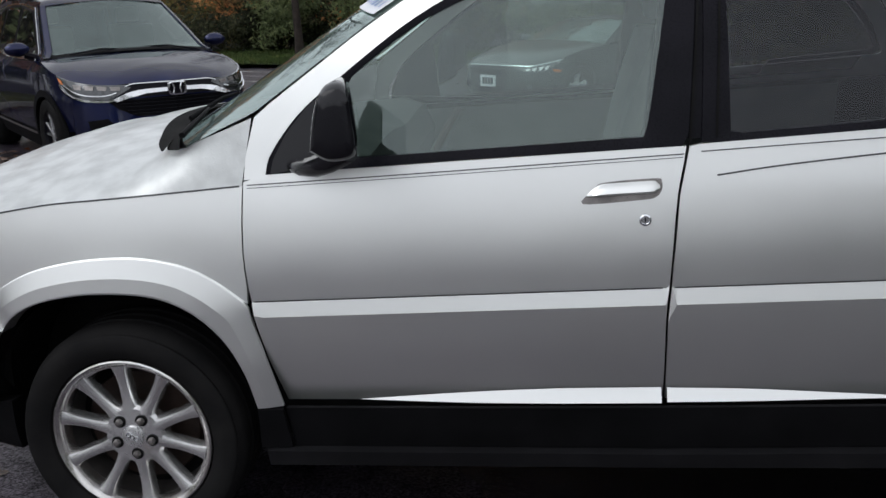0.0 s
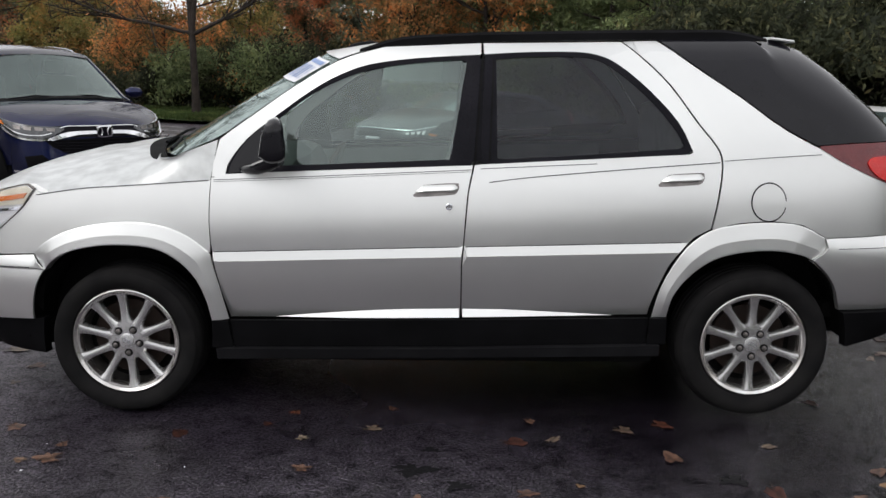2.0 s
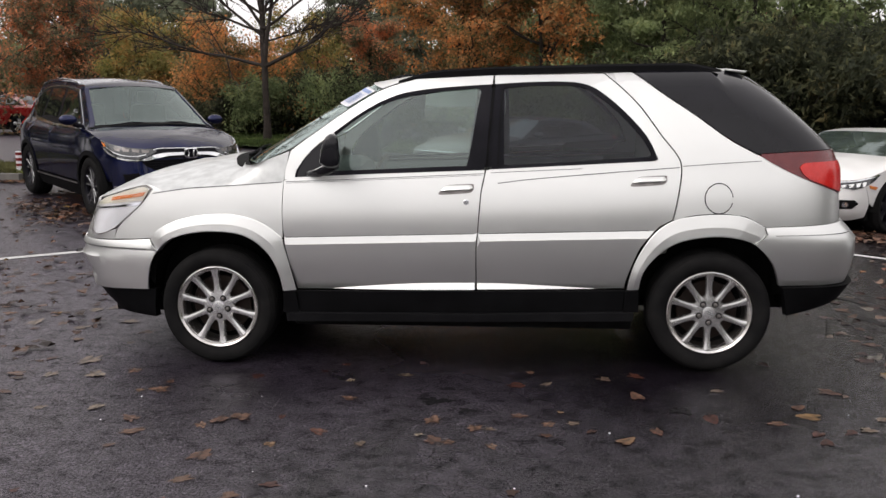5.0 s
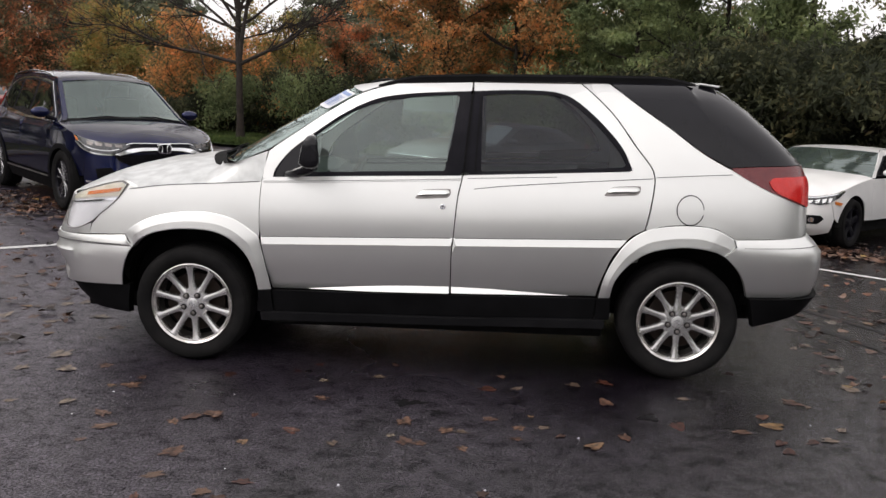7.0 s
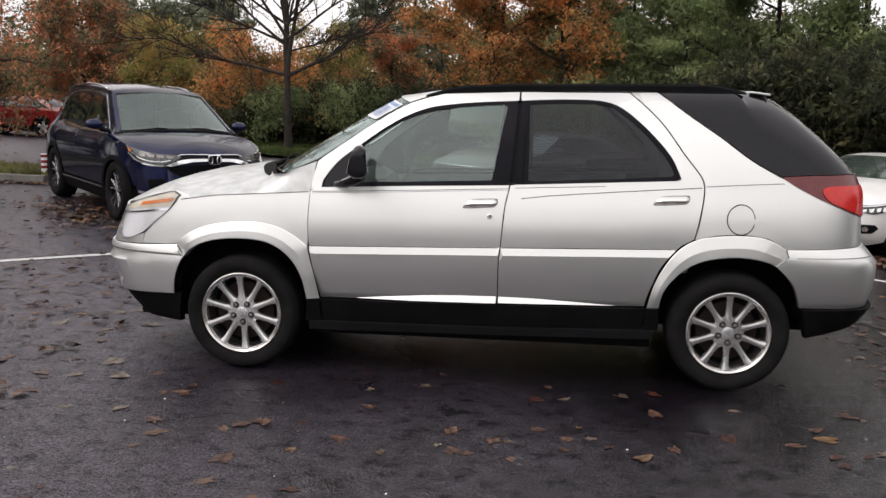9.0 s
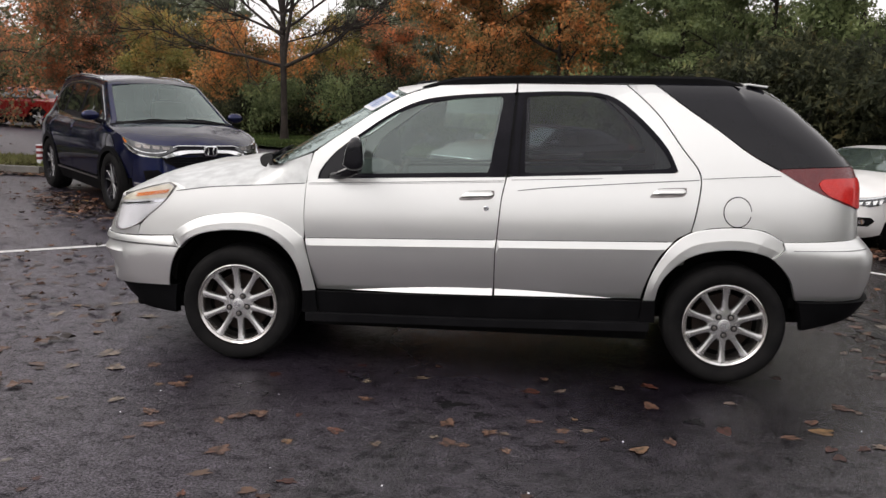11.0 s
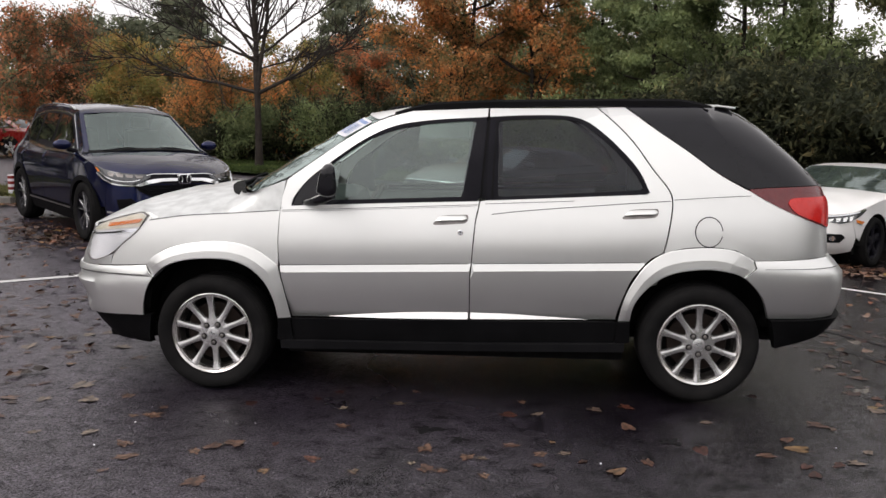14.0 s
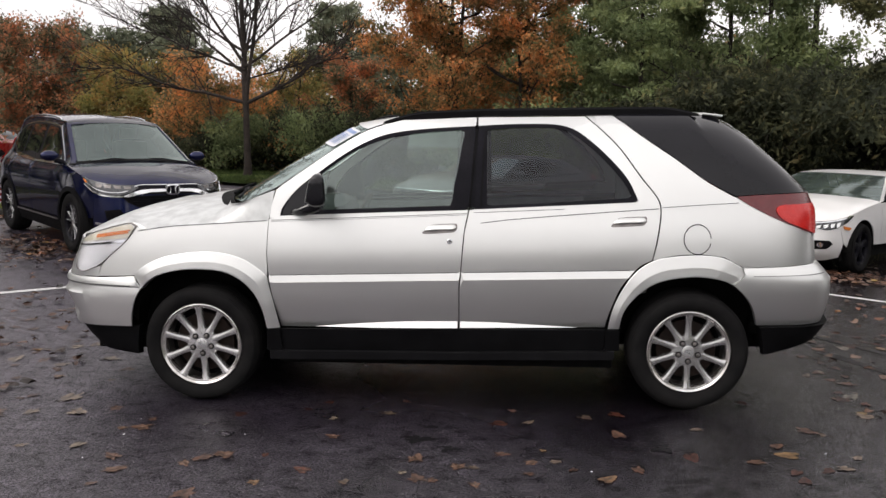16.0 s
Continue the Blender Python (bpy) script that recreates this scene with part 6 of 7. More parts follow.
    part("rear_screen", loft(rw_e, rw_m, H, 8, 0.8), GLASS_DARK, car)
    tr_e = [sh.at(u, z) for u, z in ((1.70, .975), (1.9, .965), (2.3, .955))]
    tr_m = [Vector((x, H, z)) for x, z in ((1.88, 1.02), (2.1, 1.02), (2.26, 1.0))]
    part("boot_lid", loft(tr_e, tr_m, H, 8, 0.6), paint_mat, car)
    b = bmesh.new()
    box(b, -1.72, 2.0, .15, 1.65, .16, .30, .03)
    box(b, -1.85, -.85, .25, 1.55, .30, .66, .05)
    box(b, -.7, 1.9, .12, 1.68, .30, .86, .03)
    part("underbody", b, DARK, car)
    b = bmesh.new()
    box(b, -.85, -.5, .2, 1.6, .84, .95, .04)
    part("dashboard", b, DASH, car)
    if plate:
        c = sh.at(nose, .46, -0.03)
        b = bmesh.new()
        box(b, c.x - .005, c.x + .02, c.y - .15, c.y + .15, c.z - .08, c.z + .08, .006)
        p = part("dealer_plate", b, STICKER_WHITE, car, "white dealer plate")
        for k in range(4):
            b = bmesh.new()
            box(b, c.x - .009, c.x - .004, c.y - .11 + k * .057, c.y - .07 + k * .057, c.z - .045, c.z + .045)
            part("plate_bar", b, TRIM, p)
    for c in (f0, r0):
        wheel(car, (c, .035, .322), .322, .22, .21, 5, TRIM, TRIM if paint_mat is WHITE else ALLOY, -1, phase=90, spoke_w=.08, hub_r=.06, nuts=False, detail=36)
        wheel(car, (c, 2 * H - .035, .322), .322, .22, .21, 5, TRIM, TRIM if paint_mat is WHITE else ALLOY, 1, phase=90, spoke_w=.08, hub_r=.06, nuts=False, detail=36)
        for s in (0, 1):
            b = bmesh.new()
            rows = []
            for k in range(17):
                a = math.pi * (1.04 - 1.08 * k / 16)
                rows.append([b.verts.new((c + .36 * math.cos(a), 2 * H - y if s else y, .33 + .36 * math.sin(a))) for y in (.02, .34)])
            for q, r in zip(rows, rows[1:]):
                b.faces.new((q[0], r[0], r[1], q[1]))
            b.faces.new([q[1] for q in rows])
            part("wheel_housing", b, DARK, car)
    # a low, coupe-like cabin
    for ob in car.children:
        for v in ob.data.vertices:
            if v.co.z > 0.93:
                v.co.z = 0.93 + (v.co.z - 0.93) * 0.74
    return car


ALLOY_DARK = surface("two_tone_alloy", (0.30, 0.30, 0.31), (0.46, 0.46, 0.47), 0.25, 22, metal=0.8)
crossover = build_crossover("crossover", "dark navy blue crossover parked on wet asphalt with chrome grille", NAVY, place(133.5, -4.50, 7.87))
build_sedan("sedan", "white sedan with black wheels parked beside the tree line", WHITE, place(47.8, 5.89, 7.97))
build_sedan("sedan", "dark grey sedan with chrome grille bar and white dealer plate", GREY_PAINT, place(47.8, 0.86, 12.0), plate=True)

build_sedan("sedan", "red car parked far off across the lot", RED_PAINT, place(-8, -16.9, 23.1))

# ---- woods round the lot ----
def leaf_material(name, stops, rough=0.55):
    m, n, l, b = principled(name)
    geo = n.new("ShaderNodeNewGeometry")
    clump = texcoord(n, l, 1.7, detail=4.0)
    wide = n.new("ShaderNodeMapRange")
    wide.inputs["From Min"].default_value, wide.inputs["From Max"].default_value = 0.33, 0.67
    l.new(clump.outputs["Fac"], wide.inputs["Value"])
    blend = n.new("ShaderNodeMix")
    blend.inputs["Factor"].default_value = 0.62
    l.new(geo.outputs["Random Per Island"], blend.inputs[2])
    l.new(wide.outputs["Result"], blend.inputs[3])
    r = ramp(n, l, blend.outputs[0], stops)
    r.color_ramp.interpolation = "LINEAR"
    drift = texcoord(n, l, 0.7, detail=3.0)
    shade = ramp(n, l, drift.outputs["Fac"], [(0.3, (0.55,) * 3), (0.7, (1.35,) * 3)])
    mul = n.new("ShaderNodeMix")
    mul.data_type, mul.blend_type = "RGBA", "MULTIPLY"
    mul.inputs["Factor"].default_value = 1.0
    l.new(r.outputs["Color"], mul.inputs[6])
    l.new(shade.outputs["Color"], mul.inputs[7])
    l.new(mul.outputs[2], b.inputs["Base Color"])
    b.inputs["Roughness"].default_value = rough
    b.inputs["Specular IOR Level"].default_value = 0.15
    t = n.new("ShaderNodeBsdfTranslucent")
    l.new(mul.outputs[2], t.inputs["Color"])
    mix = n.new("ShaderNodeMixShader")
    mix.inputs["Fac"].default_value = 0.5
    l.new(b.outputs["BSDF"], mix.inputs[1])
    l.new(t.outputs["BSDF"], mix.inputs[2])
    l.new(mix.outputs["Shader"], n["Material Output"].inputs["Surface"])
    return m


ORANGE = leaf_material("orange_autumn_leaves", [(0.0, (0.071, 0.094, 0.042)), (0.28, (0.192, 0.180, 0.083)), (0.48, (0.445, 0.261, 0.117)), (0.66, (0.698, 0.319, 0.123)), (0.85, (0.850, 0.364, 0.135)), (1.0, (0.767, 0.215, 0.088))])
RUSSET = leaf_material("russet_leaves", [(0.0, (0.065, 0.085, 0.047)), (0.38, (0.20, 0.19, 0.11)), (0.55, (0.39, 0.20, 0.112)), (0.72, (0.68, 0.26, 0.13)), (1.0, (0.80, 0.36, 0.17))])
OLIVE = leaf_material("olive_autumn_leaves", [(0.0, (0.10, 0.11, 0.05)), (0.4, (0.19, 0.20, 0.085)), (0.65, (0.30, 0.29, 0.12)), (0.85, (0.40, 0.30, 0.12)), (1.0, (0.52, 0.24, 0.10))])
GOLD = leaf_material("gold_leaves", [(0.0, (0.13, 0.145, 0.055)), (0.4, (0.28, 0.265, 0.095)), (0.7, (0.43, 0.29, 0.105)), (1.0, (0.50, 0.21, 0.085))])
YELLOWING = leaf_material("yellowing_leaves", [(0.0, (0.09, 0.11, 0.05)), (0.5, (0.20, 0.20, 0.09)), (0.85, (0.34, 0.31, 0.14)), (1.0, (0.42, 0.34, 0.15))])
GREEN = leaf_material("green_leaves", [(0.0, (0.103, 0.14, 0.066)), (0.5, (0.225, 0.275, 0.132)), (0.85, (0.33, 0.38, 0.177)), (1.0, (0.43, 0.405, 0.188))])
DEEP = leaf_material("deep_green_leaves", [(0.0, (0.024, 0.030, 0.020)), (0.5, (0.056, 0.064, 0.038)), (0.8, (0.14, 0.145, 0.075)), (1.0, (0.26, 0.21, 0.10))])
PINE = leaf_material("pine_needles", [(0.0, (0.125, 0.15, 0.105)), (0.6, (0.225, 0.25, 0.17)), (1.0, (0.36, 0.36, 0.24))])
BARK = surface("grey_brown_bark", (0.017, 0.012, 0.0095), (0.040, 0.030, 0.024), 0.9, 7, relief=0.9, relief_size=0.02, fine=45)
RNG = np.random.default_rng(7)


def leaf_mesh(name, centres, size, material, parent=None, long=1.0, droop=0.0):
    """Many small folded leaves, one quad pair each, at the given centres."""
    c = np.asarray(centres, float)
    n = len(c)
    a = RNG.normal(size=(n, 3))
    a[:, 2] -= droop
    a /= np.linalg.norm(a, axis=1)[:, None]
    b = np.cross(a, RNG.normal(size=(n, 3)))
    b /= np.linalg.norm(b, axis=1)[:, None] + 1e-9
    nrm = np.cross(a, b)
    s = size * RNG.uniform(0.6, 1.35, (n, 1))
    L, W = a * s * long, b * s * 0.55
    fold = nrm * s * 0.18
    v = np.empty((n, 6, 3))
    v[:, 0], v[:, 1], v[:, 2] = c - L, c - L * 0.1 + W + fold, c + L
    v[:, 3], v[:, 4], v[:, 5] = c - L * 0.1 - W + fold, c - L, c + L
    v = v[:, [0, 1, 2, 3]]
    idx = np.arange(n)[:, None] * 4
    f = np.concatenate([idx + np.array([[0, 1, 2]]), idx + np.array([[0, 2, 3]])], 1).reshape(-1, 3)
    me = bpy.data.meshes.new(name)
    me.vertices.add(n * 4)
    me.vertices.foreach_set("co", v.reshape(-1))
    me.loops.add(len(f) * 3)
    me.loops.foreach_set("vertex_index", f.reshape(-1).astype(np.int32))
    me.polygons.add(len(f))
    me.polygons.foreach_set("loop_start", np.arange(0, len(f) * 3, 3, dtype=np.int32))
    me.update(calc_edges=True)
    me.materials.append(material)
    ob = new(name, me)
    ob.parent = parent
    return ob


def grow(base, height, spread, trunk_r, limbs=9, first=0.25, rise=0.5, lean=(0, 0), twigs=6, forks=5, stems=1):
    """Limbs as lists of (point, radius); and the twig ends."""
    out, tips = [], []
    bx, by, bz = base
    for s in range(stems):
        ang = RNG.uniform(0, 6.28)
        off = np.array([math.cos(ang), math.sin(ang), 0]) * (0.28 * spread if stems > 1 else 0.06)
        pts = []
        for k in range(9):
            t = k / 8
            p = np.array([bx, by, bz]) + off * t ** 1.2 + np.array([lean[0] * t, lean[1] * t, height * t]) + np.append(RNG.normal(0, 0.05 * height * 0.15, 2) * t, 0)
            pts.append(p)
        rad = [trunk_r * (1.25 if k == 0 else 1) * (1 - 0.85 * k / 8) / (1 if stems == 1 else 1.4) for k in range(9)]
        out.append((pts, rad))
        tips.append(pts[-1])
        for i in range(limbs):
            t = first + (0.95 - first) * (i + RNG.uniform(0, 0.8)) / limbs
            j = min(7, int(t * 8))
            o = pts[j] + (pts[j + 1] - pts[j]) * (t * 8 - j)
            a = i * 2.4 + RNG.uniform(-0.5, 0.5)
            reach = spread * (1.05 - 0.65 * max(0, t - first) / (1 - first)) * RNG.uniform(0.75, 1.1)
            d = np.array([math.cos(a), math.sin(a), 0])
            limb, r0 = [], rad[j] * 0.55
            for k in range(7):
                q = k / 6
                limb.append(o + d * reach * q + np.array([0, 0, reach * rise * q ** 1.4]) + RNG.normal(0, 0.035 * reach, 3) * q)
            out.append((limb, [r0 * (1 - 0.85 * k / 6) + 0.006 for k in range(7)]))
            tips.append(limb[-1])
            for m in range(forks):
                q = RNG.uniform(0.25, 0.98)
                j2 = min(5, int(q * 6))
                o2 = limb[j2] + (limb[j2 + 1] - limb[j2]) * (q * 6 - j2)
                d2 = d * 0.6 + RNG.normal(0, 0.7, 3) + np.array([0, 0, rise * 0.6])
                d2 /= np.linalg.norm(d2)
                l2 = reach * RNG.uniform(0.25, 0.5)
                br = [o2 + d2 * l2 * k / 4 + RNG.normal(0, 0.03 * l2, 3) * k / 4 + np.array([0, 0, 0.1 * l2 * (k / 4) ** 2]) for k in range(5)]
                out.append((br, [max(0.004, r0 * 0.35 * (1 - 0.8 * k / 4)) for k in range(5)]))
                for w in range(twigs):
                    q3 = RNG.uniform(0.3, 1.0)
                    j3 = min(3, int(q3 * 4))
                    o3 = br[j3] + (br[j3 + 1] - br[j3]) * (q3 * 4 - j3)
                    d3 = d2 * 0.5 + RNG.normal(0, 0.7, 3)
                    d3 /= np.linalg.norm(d3)
                    l3 = l2 * RNG.uniform(0.3, 0.7)
                    out.append(([o3, o3 + d3 * l3 * 0.5 + RNG.normal(0, 0.02, 3), o3 + d3 * l3], [0.008, 0.006, 0.003]))
                    tips.append(o3 + d3 * l3)
                    tips.append(o3 + d3 * l3 * 0.5)
    return out, np.array(tips)


def limb_mesh(name, limbs, parent, least=0.0):
    v, f, base = [], [], 0
    for pts, rad in limbs:
        if max(rad) < least:
            continue
        n = 8 if max(rad) > 0.06 else (5 if max(rad) > 0.02 else 3)
        P = np.array(pts)
        D = np.gradient(P, axis=0)
        D /= np.linalg.norm(D, axis=1)[:, None] + 1e-9
        ref = np.array([0.3, 0.9, 0.2])
        A = np.cross(D, ref)
        A /= np.linalg.norm(A, axis=1)[:, None] + 1e-9
        B = np.cross(D, A)
        for i in range(len(P)):
            for k in range(n):
                t = 2 * math.pi * k / n
                v.append(tuple(P[i] + (A[i] * math.cos(t) + B[i] * math.sin(t)) * rad[i]))
        for i in range(len(P) - 1):
            for k in range(n):
                f.append((base + i * n + k, base + i * n + (k + 1) % n, base + (i + 1) * n + (k + 1) % n, base + (i + 1) * n + k))
        base += len(P) * n
    ob = mesh_object(name, v, f, BARK, True)
    ob.parent = parent
    return ob


def polar(angle, r):
    x, y = 0.34 + r * math.sin(radians(angle)), -5.25 + r * math.cos(radians(angle))
    return x, y, ground_height(x, y) - 0.05


def tree(label, base, height, spread, trunk_r, leaves, count, size, per=0.30, long=1.0, droop=0.0, least=0.004, category="tree", name="tree", flat=0.75, **kw):
    ob = thing(name, label, category)
    limbs, tips = grow(base, height, spread, trunk_r, **kw)
    limb_mesh("trunk", limbs, ob, least)
    if count:
        pick = RNG.integers(0, len(tips), count)
        pts = tips[pick] + RNG.normal(0, per, (count, 3)) * np.array([1, 1, flat])
        pts = pts[pts[:, 2] > base[2] + 0.1]
        crown = leaf_mesh("crown", pts, size, leaves, ob, long, droop)
    return ob


def conifer(label, base, height, spread, count, size):
    ob = thing("pine_tree", label, "tree")
    limbs, tips = [], []
    b = np.array(base)
    limbs.append(([b + np.array([0, 0, height * k / 6]) for k in range(7)], [0.16 * (1 - 0.9 * k / 6) for k in range(7)]))
    for i in range(44):
        t = 0.04 + 0.95 * i / 44
        a = i * 2.4 + RNG.uniform(-0.4, 0.4)
        reach = spread * (1.02 - t) ** 0.5 * RNG.uniform(0.35, 1.15) + 0.2
        d = np.array([math.cos(a), math.sin(a), 0.0])
        o = b + np.array([0, 0, height * t])
        limb = [o + d * reach * k / 4 + np.array([0, 0, reach * (0.16 * k / 4 + 0.10 * (k / 4) ** 2)]) for k in range(5)]
        limbs.append((limb, [0.035 * (1 - 0.8 * k / 4) for k in range(5)]))
        for k in range(int(4 + 5 * reach)):
            q = RNG.uniform(0.3, 1.05)
            side = np.array([-d[1], d[0], 0]) * RNG.normal(0, 0.24 * reach)
            tuft = o + d * reach * q + side + np.array([0, 0, reach * (0.16 * q + 0.10 * q * q) + RNG.normal(0.02, 0.06)])
            wide = RNG.uniform(0.12, 0.26)
            tips.append(tuft + RNG.normal(0, 1, (24, 3)) * np.array([wide, wide, wide * 0.42]))
    limb_mesh("trunk", limbs, ob, 0.0)
    tips = np.concatenate(tips)
    pts = tips[RNG.integers(0, len(tips), count)] + RNG.normal(0, 0.06, (count, 3))
    leaf_mesh("crown", pts, size, PINE, ob, 1.6, -0.2)
    return ob


def shrub(label, base, height, spread, leaves, count, size):
    ob = thing("shrub", label, "shrub", "shrubs along the tree line")
    limbs, tips = grow(base, height * 0.8, spread, 0.04, limbs=7, first=0.08, rise=0.7, twigs=4, forks=4, stems=3)
    limb_mesh("stem", limbs, ob, 0.004)
    pts = tips[RNG.integers(0, len(tips), count)] + RNG.normal(0, 0.17, (count, 3)) * np.array([1, 1, 0.8])
    pts[:, 2] = np.maximum(pts[:, 2], base[2] + RNG.uniform(0, 0.3, count))
    leaf_mesh("crown", pts, size, leaves, ob, 1.7, 0.3)
    return ob


# the bare young tree by the grass strip
bare_base = polar(-15.65, 28.6)
bare = thing("bare_tree", "nearly leafless young tree with forked grey trunk", "tree")
b0 = np.array(bare_base)


def sweep(o, d, length, rise, r, n=8, wob=0.02):
    d = np.array(d, float) / np.linalg.norm(d)
    return ([o + d * length * k / n + np.array([0, 0, rise * length * (k / n) ** 1.5]) + RNG.normal(0, wob * length, 3) * (k / n) for k in range(n + 1)], [r * (1 - 0.88 * k / n) + 0.004 for k in range(n + 1)])


bare_limbs, bare_tips = [], []
fork = b0 + np.array([0.0, 0, 2.45])
bare_limbs.append(([b0, b0 + np.array([0.01, 0, 0.7]), b0 + np.array([0, 0, 1.5]), fork], [0.155, 0.110, 0.098, 0.092]))
# each main limb: direction, length, rise, radius, height of its root over the fork
mains = [((-0.04, 0.1, 1), 6.5, 0.0, 0.085, -0.1), ((0.12, 0.0, 1), 6.2, 0.0, 0.058, -0.05), ((-0.62, -0.1, 1), 4.8, 0.0, 0.042, 1.45), ((-1.0, 0.2, 0.80), 5.4, 0.05, 0.038, 1.1), ((-0.2, 0.3, 1), 4.6, 0.0, 0.042, 1.4), ((-1.0, -0.2, 0.14), 4.7, 0.16, 0.046, -0.05), ((-1.0, 0.1, 0.26), 4.6, 0.12, 0.036, 1.3), ((1.0, -0.2, 0.42), 3.7, 0.10, 0.050, -0.1), ((1.0, 0.2, 0.2), 2.2, 0.10, 0.026, 0.9), ((1.0, 0.1, 0.62), 4.4, 0.10, 0.036, 1.4), ((1.0, 0.0, 0.85), 3.6, 0.05, 0.032, 2.0), ((-0.9, 0.0, 0.55), 4.6, 0.08, 0.034, 2.0), ((0.3, -0.2, 1), 4.5, 0.0, 0.034, 1.7)]
for d, ln, rs, r, up in mains:
    limb = sweep(fork + np.array([0, 0, up * 0.72]), d, ln, rs, r * 1.15)
    bare_limbs.append(limb)
    P, R = limb
    dd = np.array(d) / np.linalg.norm(d)
    for m in range(22):
        q = 2 + int(RNG.integers(0, 6))
        d2 = dd * 0.8 + RNG.normal(0, 0.42, 3) + np.array([0, 0, 0.12])
        l2 = ln * RNG.uniform(0.18, 0.50)
        sub = sweep(P[q], d2, l2, 0.12, max(0.011, R[q] * 0.38), 5, 0.03)
        bare_limbs.append(sub)
        for w in range(5):
            j = int(RNG.integers(1, 6))
            d3 = d2 * 0.6 + RNG.normal(0, 0.6, 3) + np.array([0, 0, 0.2])
            tw = sweep(sub[0][j], d3, l2 * RNG.uniform(0.3, 0.7), 0.1, 0.009, 3, 0.03)
            bare_limbs.append(tw)
            bare_tips.append(tw[0][-1])
limb_mesh("trunk", bare_limbs, bare)
bt = np.array(bare_tips)
leaf_mesh("crown", bt[RNG.integers(0, len(bt), 260)] + RNG.normal(0, 0.06, (260, 3)), 0.05, ORANGE, bare)

# large trees, near to far
tree("broad maple with rusty orange autumn leaves", polar(-3.3, 29), 9.6, 2.8, 0.15, ORANGE, 54000, 0.055, per=0.18, limbs=16, first=0.10, stems=3, forks=6, rise=0.55, twigs=3, flat=0.55)
tree("maple with orange leaves turning on green twigs", polar(1.2, 29), 9.6, 2.4, 0.12, ORANGE, 42000, 0.055, per=0.18, limbs=16, first=0.12, stems=2, forks=6, rise=0.6, twigs=3, flat=0.55)
for angle, r, h, sp, n in ((4.9, 31, 11.0, 2.4, 44000), (8.0, 28, 12.0, 3.0, 78000), (13.0, 26, 12.0, 3.0, 74000), (15.2, 25, 10.0, 1.5, 20000)):
    tree("tall feathery green locust tree", polar(angle, r), h, sp, 0.085, GREEN, n, 0.050, per=0.19, long=1.4, droop=0.4, limbs=20, first=0.05, forks=7, rise=0.28, twigs=3, flat=0.45)
# its crown, out of view, is added to block sky mirrored in the ground
tree("tall green tree with a high crown added out of view", polar(17.6, 30), 14.5, 3.4, 0.12, GREEN, 30000, 0.06, per=0.24, limbs=14, first=0.60, forks=6, rise=0.3, twigs=3)
tree("tall tree with thinning yellow green leaves", polar(22.4, 24), 12.0, 1.9, 0.085, YELLOWING, 32000, 0.046, per=0.20, long=1.3, droop=0.4, limbs=13, first=0.10, forks=6, rise=0.35, twigs=3, flat=0.5)
# filler row: its dark leaf colour stands for the shade behind the locusts
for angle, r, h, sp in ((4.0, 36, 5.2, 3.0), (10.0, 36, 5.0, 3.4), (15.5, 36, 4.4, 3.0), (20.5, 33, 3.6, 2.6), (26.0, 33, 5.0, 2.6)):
    tree("dark filler tree standing for the shade behind the locusts", polar(angle, r), h, sp, 0.10, DEEP, 26000, 0.075, per=0.26, long=1.2, droop=0.3, limbs=12, first=0.05, forks=6, rise=0.35, twigs=3, flat=0.55)
tree("small tree with russet and green leaves", polar(-27.4, 44), 5.7, 2.9, 0.13, RUSSET, 34000, 0.066, per=0.21, limbs=12, first=0.08, stems=2, forks=6, rise=0.45)
tree("small tree with russet and green leaves", polar(-34.5, 54), 6.0, 4.2, 0.13, RUSSET, 28800, 0.066, per=0.21, limbs=12, first=0.08, stems=2, forks=6, rise=0.45)
tree("low tree with gold and orange leaves", polar(-22.6, 38), 4.3, 2.2, 0.09, GOLD, 20000, 0.060, per=0.19, limbs=10, first=0.06, stems=2, forks=6, rise=0.4)
tree("low tree with orange autumn leaves", polar(-17.6, 34), 3.6, 2.6, 0.09, ORANGE, 15000, 0.057, per=0.19, limbs=10, first=0.06, stems=2, forks=6, rise=0.4)
tree("low tree with gold and green leaves", polar(-12.9, 36), 4.2, 2.4, 0.09, GOLD, 15000, 0.060, per=0.19, limbs=10, first=0.06, stems=2, forks=6, rise=0.4)
tree("thin tree with reddish brown leaves", polar(-9.0, 33), 4.5, 1.6, 0.09, RUSSET, 14400, 0.054, per=0.16, limbs=10, first=0.06, stems=2, forks=6, rise=0.5)
tree("autumn tree with rusty orange leaves at the lot edge", polar(-34.6, 24), 4.9, 3.2, 0.09, RUSSET, 7500, 0.055, per=0.15, limbs=13, first=0.20, forks=6, rise=0.18, twigs=3, flat=0.6)
tree("tall leafy tree at the side of the lot", polar(-45.5, 27), 11.5, 3.6, 0.14, GREEN, 9000, 0.09, per=0.22, limbs=16, first=0.15, forks=6, rise=0.4, twigs=3)
conifer("dark green pine in the tree line", polar(-25.0, 50), 6.2, 2.4, 24000, 0.075)
conifer("blue green pine behind the bare tree", polar(-22.8, 46), 5.9, 2.2, 22000, 0.072)
conifer("blue green pine behind the bare tree", polar(-19.8, 46), 7.1, 2.8, 34000, 0.072)
conifer("dark green pine in the tree line", polar(-10.4, 42), 7.1, 2.4, 24000, 0.072)
conifer("dark green pine in the tree line", polar(-7.6, 40), 5.6, 1.8, 14000, 0.072)
